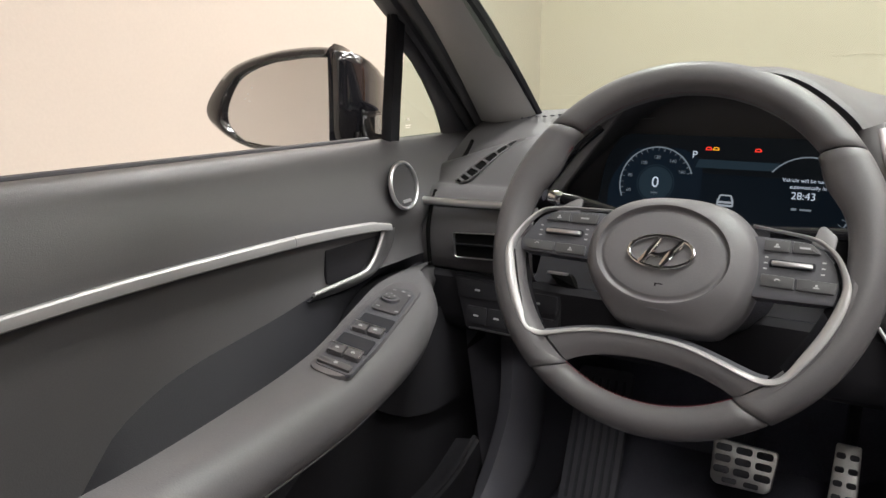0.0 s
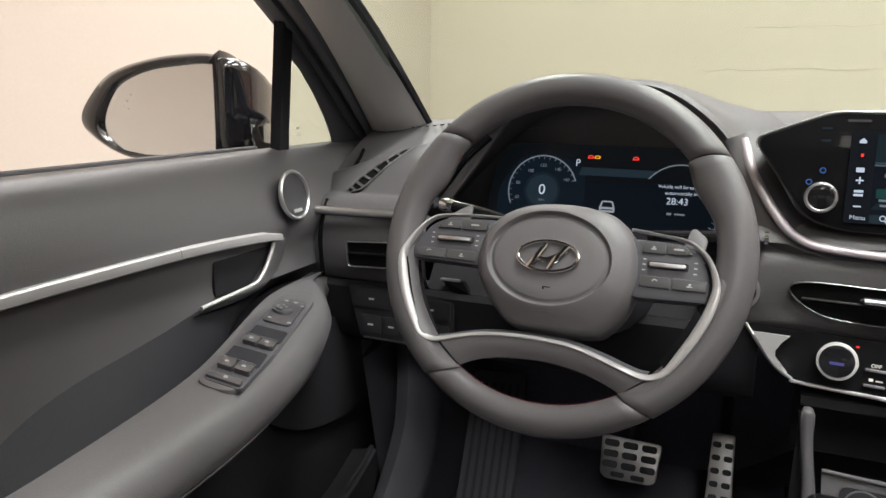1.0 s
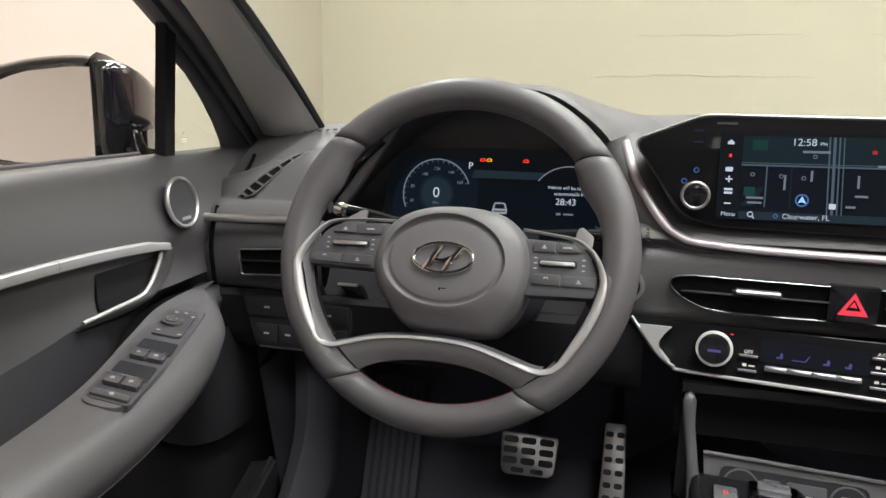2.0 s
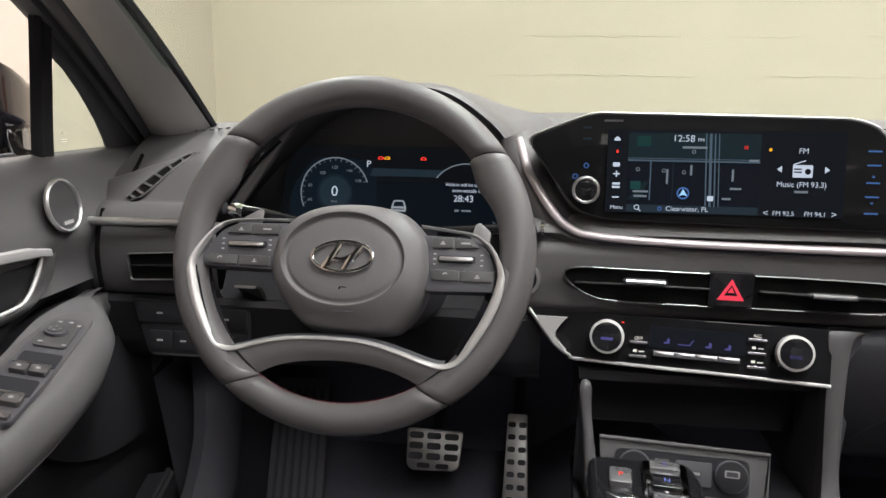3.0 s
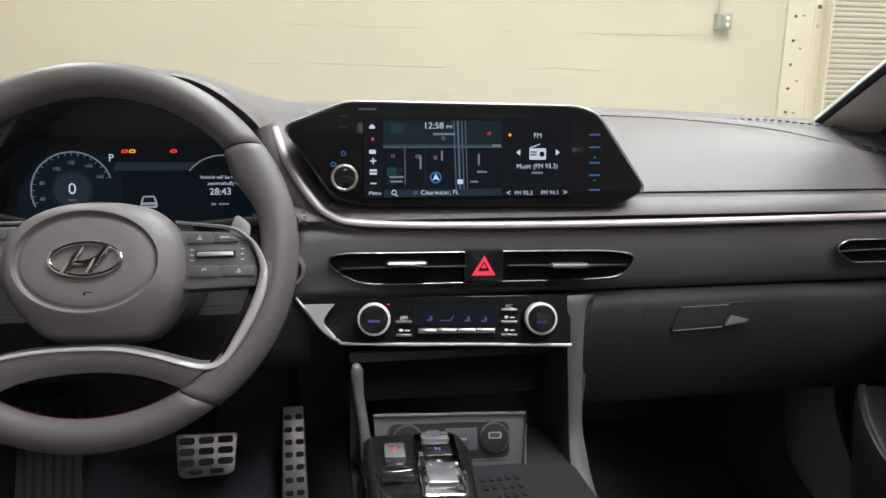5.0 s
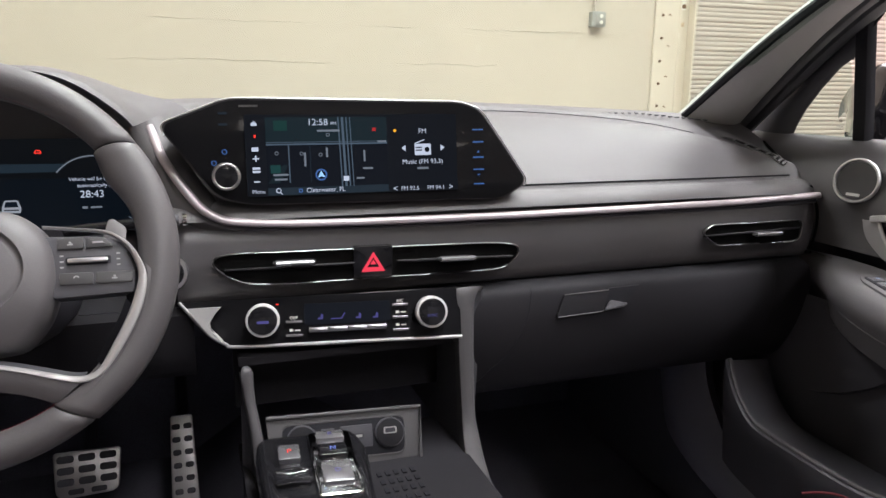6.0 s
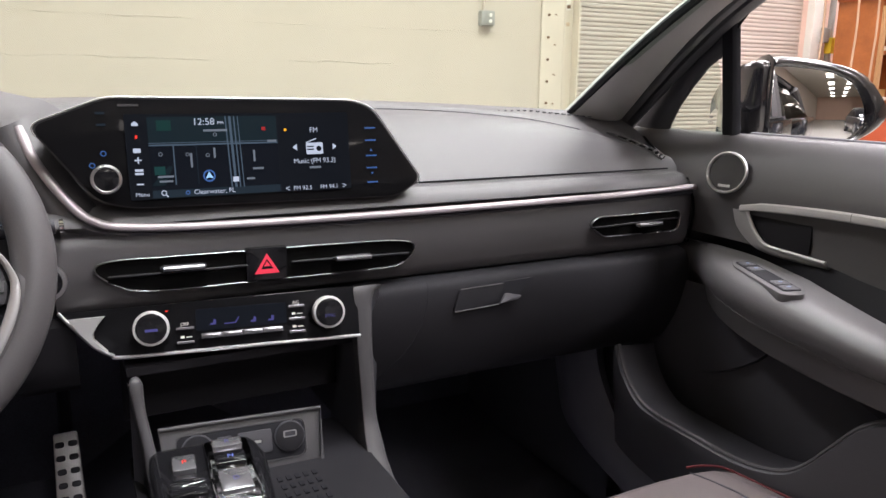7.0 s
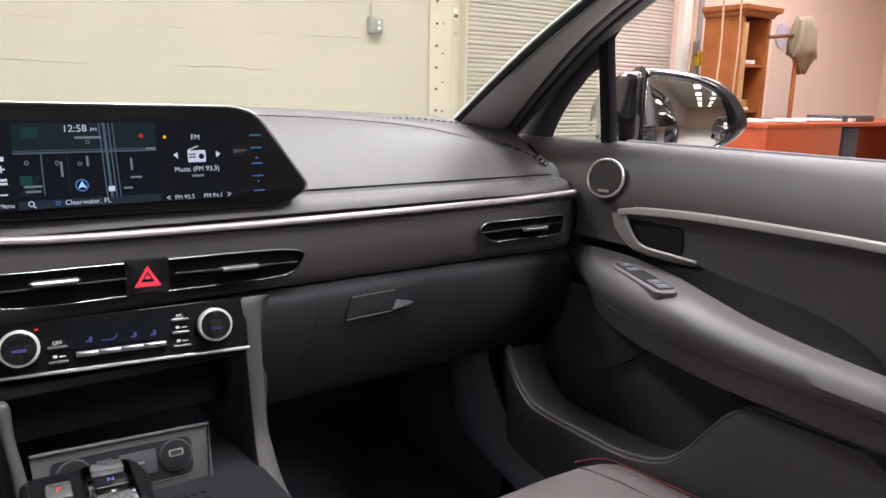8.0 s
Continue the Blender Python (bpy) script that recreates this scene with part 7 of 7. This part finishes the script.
    for x, cap in ((-0.054, 0), (0.050, 1)):
        s1 = part("socket", disc(0.0180, 0.004, sm @ T(x, 0.001, 0.004), 0.001, n=32), HARD, so)
        part("socket_cap", disc(0.0165, 0.003, sm @ T(x, 0.001, 0.0055), 0.001, n=32), GLOVE, s1)
        if cap:
            flat(rounded(rect(0.016, 0.008, x, 0.004), 0.002), sm, STEEL, s1, "port", lift=0.0060)
            flat(rounded(rect(0.012, 0.005, x, 0.004), 0.001), sm, DARK, s1, "port", lift=0.0064)
        else:
            flat(rect(0.022, 0.004, x, -0.001), sm, GRAPHIC, s1, "plain_mark", lift=0.0060)
    p = part("usb_port", slab(rounded(rect(0.038, 0.026, 0.010, 0.0), 0.002), 0.003, sm @ T(0, 0, 0.0035), 0.0008), HARD, so)
    flat(rounded(rect(0.016, 0.007, 0.010, 0.0), 0.001), sm, DARK, p, "port", lift=0.0040)
    flat(rounded(rect(0.013, 0.003, 0.010, 0.0005), 0.001), sm, STEEL, p, "port", lift=0.0043)
    p = part("socket_key", slab(rounded(rect(0.016, 0.022, -0.024, 0.001), 0.002), 0.003, sm @ T(0, 0, 0.0035), 0.0008), HARD, so)
    flat(ring_pts(0.003, 0.003, 14, -0.024, 0.0), sm, GRAPHIC, p, "plain_mark", lift=0.0040)
    # gear selector
    g = thing("gear_selector", "glossy black push-button gear selector with silver keys", "gear selector", (-0.05, 0.70, 0.66))
    gm = basis((-0.050, 0.705, 0.712), (1, -0.06, -0.03), (0.05, 1, 0.10))
    part("pod", slab(rounded([(-0.058, 0.062), (0.050, 0.068), (0.060, 0.030), (0.050, -0.14), (-0.046, -0.14), (-0.058, 0.02)], 0.016, 5), 0.055, gm, 0.010, seg=3), GLOSS, g, "piano black pod")
    pk = part("park_key", slab(rounded(rect(0.023, 0.027, -0.025, 0.020), 0.003), 0.010, gm @ T(0, 0, 0.006), 0.002), PALE, g, "silver park key")
    lettering("P", 0.010, gm @ T(-0.025, 0.020, 0.0064), LITRED, pk)
    part("drive_frame", slab(rounded(rect(0.046, 0.115, 0.020, -0.004), 0.006), 0.012, gm @ T(0, 0, 0.006), 0.003), CHROME, g, "chrome frame")
    for w, y, h, q in (("R", 0.040, 0.020, PALE), ("N", 0.012, 0.026, GLOSS), ("D", -0.028, 0.040, PALE)):
        k = part("drive_key", slab(rounded(rect(0.031, h - 0.004, 0.020, y), 0.003), 0.008, gm @ T(0, 0, 0.0105), 0.002), q, g, sharp=25)
        lettering(w, 0.009, gm @ T(0.020, y, 0.0110), glow("lit_key_blue", (0.25, 0.35, 1.0), 0.6) if w == "N" else PURPLE, k)
    part("rocker", slab(rounded(rect(0.036, 0.022, -0.024, -0.022), 0.004), 0.006, gm @ T(0, 0, 0.004), 0.002), GLOSS, g)
    part("rocker_edge", tube([gm @ Vector(p) for p in ((-0.040, -0.012, 0.004), (-0.024, -0.011, 0.006), (-0.008, -0.012, 0.004))], 0.0012, n=6), CHROME, g)
    part("rocker_edge", tube([gm @ Vector(p) for p in ((-0.040, -0.034, 0.004), (-0.024, -0.034, 0.006), (-0.008, -0.034, 0.004))], 0.0012, n=6), CHROME, g)


console()


# ---- pedals ----
def pedal(name, label, outline, holes, m):
    p = thing(name, label, "pedal", m.translation)
    part("plate", slab(outline, 0.010, m, 0.003), STEEL, p, "brushed steel plate")
    for x, y, w, h in holes:
        part("rubber_pad", slab(rounded(rect(w, h, x, y), min(w, h) * 0.45), 0.004, m @ T(0, 0, 0.0025), 0.001), DARK, p)
    part("lever", tube([m @ Vector((0, 0, -0.012)), m @ Vector((0, 0.06, -0.06)), (m.translation.x, 1.40, 0.66)], 0.010, n=8), DARK, p)
    return p


bp = basis((-0.329, 1.15, 0.517), (1, 0.0, 0.0), (0, 0.45, 1))
pedal("brake_pedal", "brushed steel brake pedal with black rubber pads", rounded([(-0.048, 0.032), (0.049, 0.030), (0.044, -0.030), (0.036, -0.036), (-0.036, -0.038), (-0.045, -0.030)], 0.008),
      [(x, y, 0.024, 0.011) for y in (0.020, 0.003, -0.014) for x in (-0.030, 0.0, 0.030)] + [(-0.016, -0.029, 0.022, 0.008), (0.016, -0.029, 0.022, 0.008)], bp)
ap = basis((-0.190, 1.15, 0.470), (1, 0.0, 0.0), (0.11, 0.45, 1))
pedal("accelerator_pedal", "tall brushed steel accelerator pedal with black rubber pads", rounded([(-0.017, 0.108), (0.017, 0.108), (0.024, -0.11), (-0.024, -0.11)], 0.005),
      [(sx * 0.009, 0.090 - i * 0.0205, 0.013, 0.009) for i in range(10) for sx in (-1, 1)], ap)
fr = thing("foot_rest", "black ribbed foot rest on the footwell side", "foot rest", (-0.58, 1.2, 0.4))
fm = basis((-0.585, 1.20, 0.47), (1, 0.1, 0), (0, 0.6, 1))
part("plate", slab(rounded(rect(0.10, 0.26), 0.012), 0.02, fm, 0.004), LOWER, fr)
for i in range(6):
    part("rib", box((0.006, 0.22, 0.006), fm @ T(-0.036 + i * 0.0145, 0, 0.002), 0.002), DARK, fr)
for s in (-1, 1):
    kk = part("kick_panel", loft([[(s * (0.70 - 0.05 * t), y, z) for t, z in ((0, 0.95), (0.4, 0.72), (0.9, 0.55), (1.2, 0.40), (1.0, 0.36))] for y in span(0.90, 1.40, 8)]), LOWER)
    tagged(kk, "black plastic footwell side panel", "panel", kind="structure")


# ---- front seats ----
def seat(name, label, cx, back):
    st = thing(name, label, "seat", (cx, 0.1, 0.34), "front seats")
    def top(u, v):
        # u across, v from the front edge back
        x = cx + 0.236 * u
        y = 0.636 - 0.05 * abs(u) ** 5 - 0.58 * v
        z = 0.612 + 0.016 * abs(u) ** 3 - 0.03 * abs(u) ** 12 + 0.02 * math.sin(min(1, v * 3) * math.pi / 2) - 0.03 * v
        return Vector((x, y, z))
    us = span(-1, 1, 21)
    rows = [[Vector((cx + 0.22 * u, 0.58, 0.42)) for u in us], [Vector((cx + 0.232 * u, 0.63 - 0.05 * abs(u) ** 5, 0.52)) for u in us]]
    rows += [[top(u, v) + Vector((0, 0.008 if v == 0 else 0, -0.02 if v == 0 else 0)) for u in us] for v in (0.0, 0.04, 0.1, 0.25, 0.5, 0.8, 1.0)]
    part("cushion", loft(rows), SEATL, st, "dark leather cushion", sharp=70)
    for q in (-1, 1):
        pp = [top(q * u, 0.012) for u in span(0.70, 0.93, 6)] + [top(q * 0.955, v) for v in span(0.05, 1.0, 10)]
        part("piping", tube([p + Vector((0, 0, 0.001)) for p in pp], 0.0016, n=6), STITCH, st, "red piping")
        part("cushion_seam", tube([top(q * u, v) + Vector((0, 0, -0.0004)) for u, v in ((0.675, 0.035), (0.69, 0.06), (0.71, 0.14), (0.72, 0.3), (0.72, 1.0))], 0.0016, n=6), DARK, st)
    part("base", box((0.46, 0.5, 0.10), T(cx, 0.28, 0.40), 0.02), DARK, st)
    part("backrest", loft([[Vector((cx + 0.24 * u, -0.02 - 0.30 * v - 0.03 * (1 - u * u), 0.60 + 0.60 * v)) for u in us] for v in span(0, 1, 8)] + [[Vector((cx + 0.22 * u, -0.44, 1.18)) for u in us], [Vector((cx + 0.22 * u, -0.16, 0.56)) for u in us]]), LEATHER, st, sharp=70)

    part("headrest", box((0.26, 0.09, 0.17), pose(cx, -0.36, 1.26, -10), 0.035, seg=3), LEATHER, st)
    st.location.y -= back


seat("passenger_seat", "dark leather car seat with red piping", 0.36, 0.0)
# Out of view; added to block light coming from behind.
seat("driver_seat", "unseen driver's seat slid well back, added to block light", -0.38, 0.16)
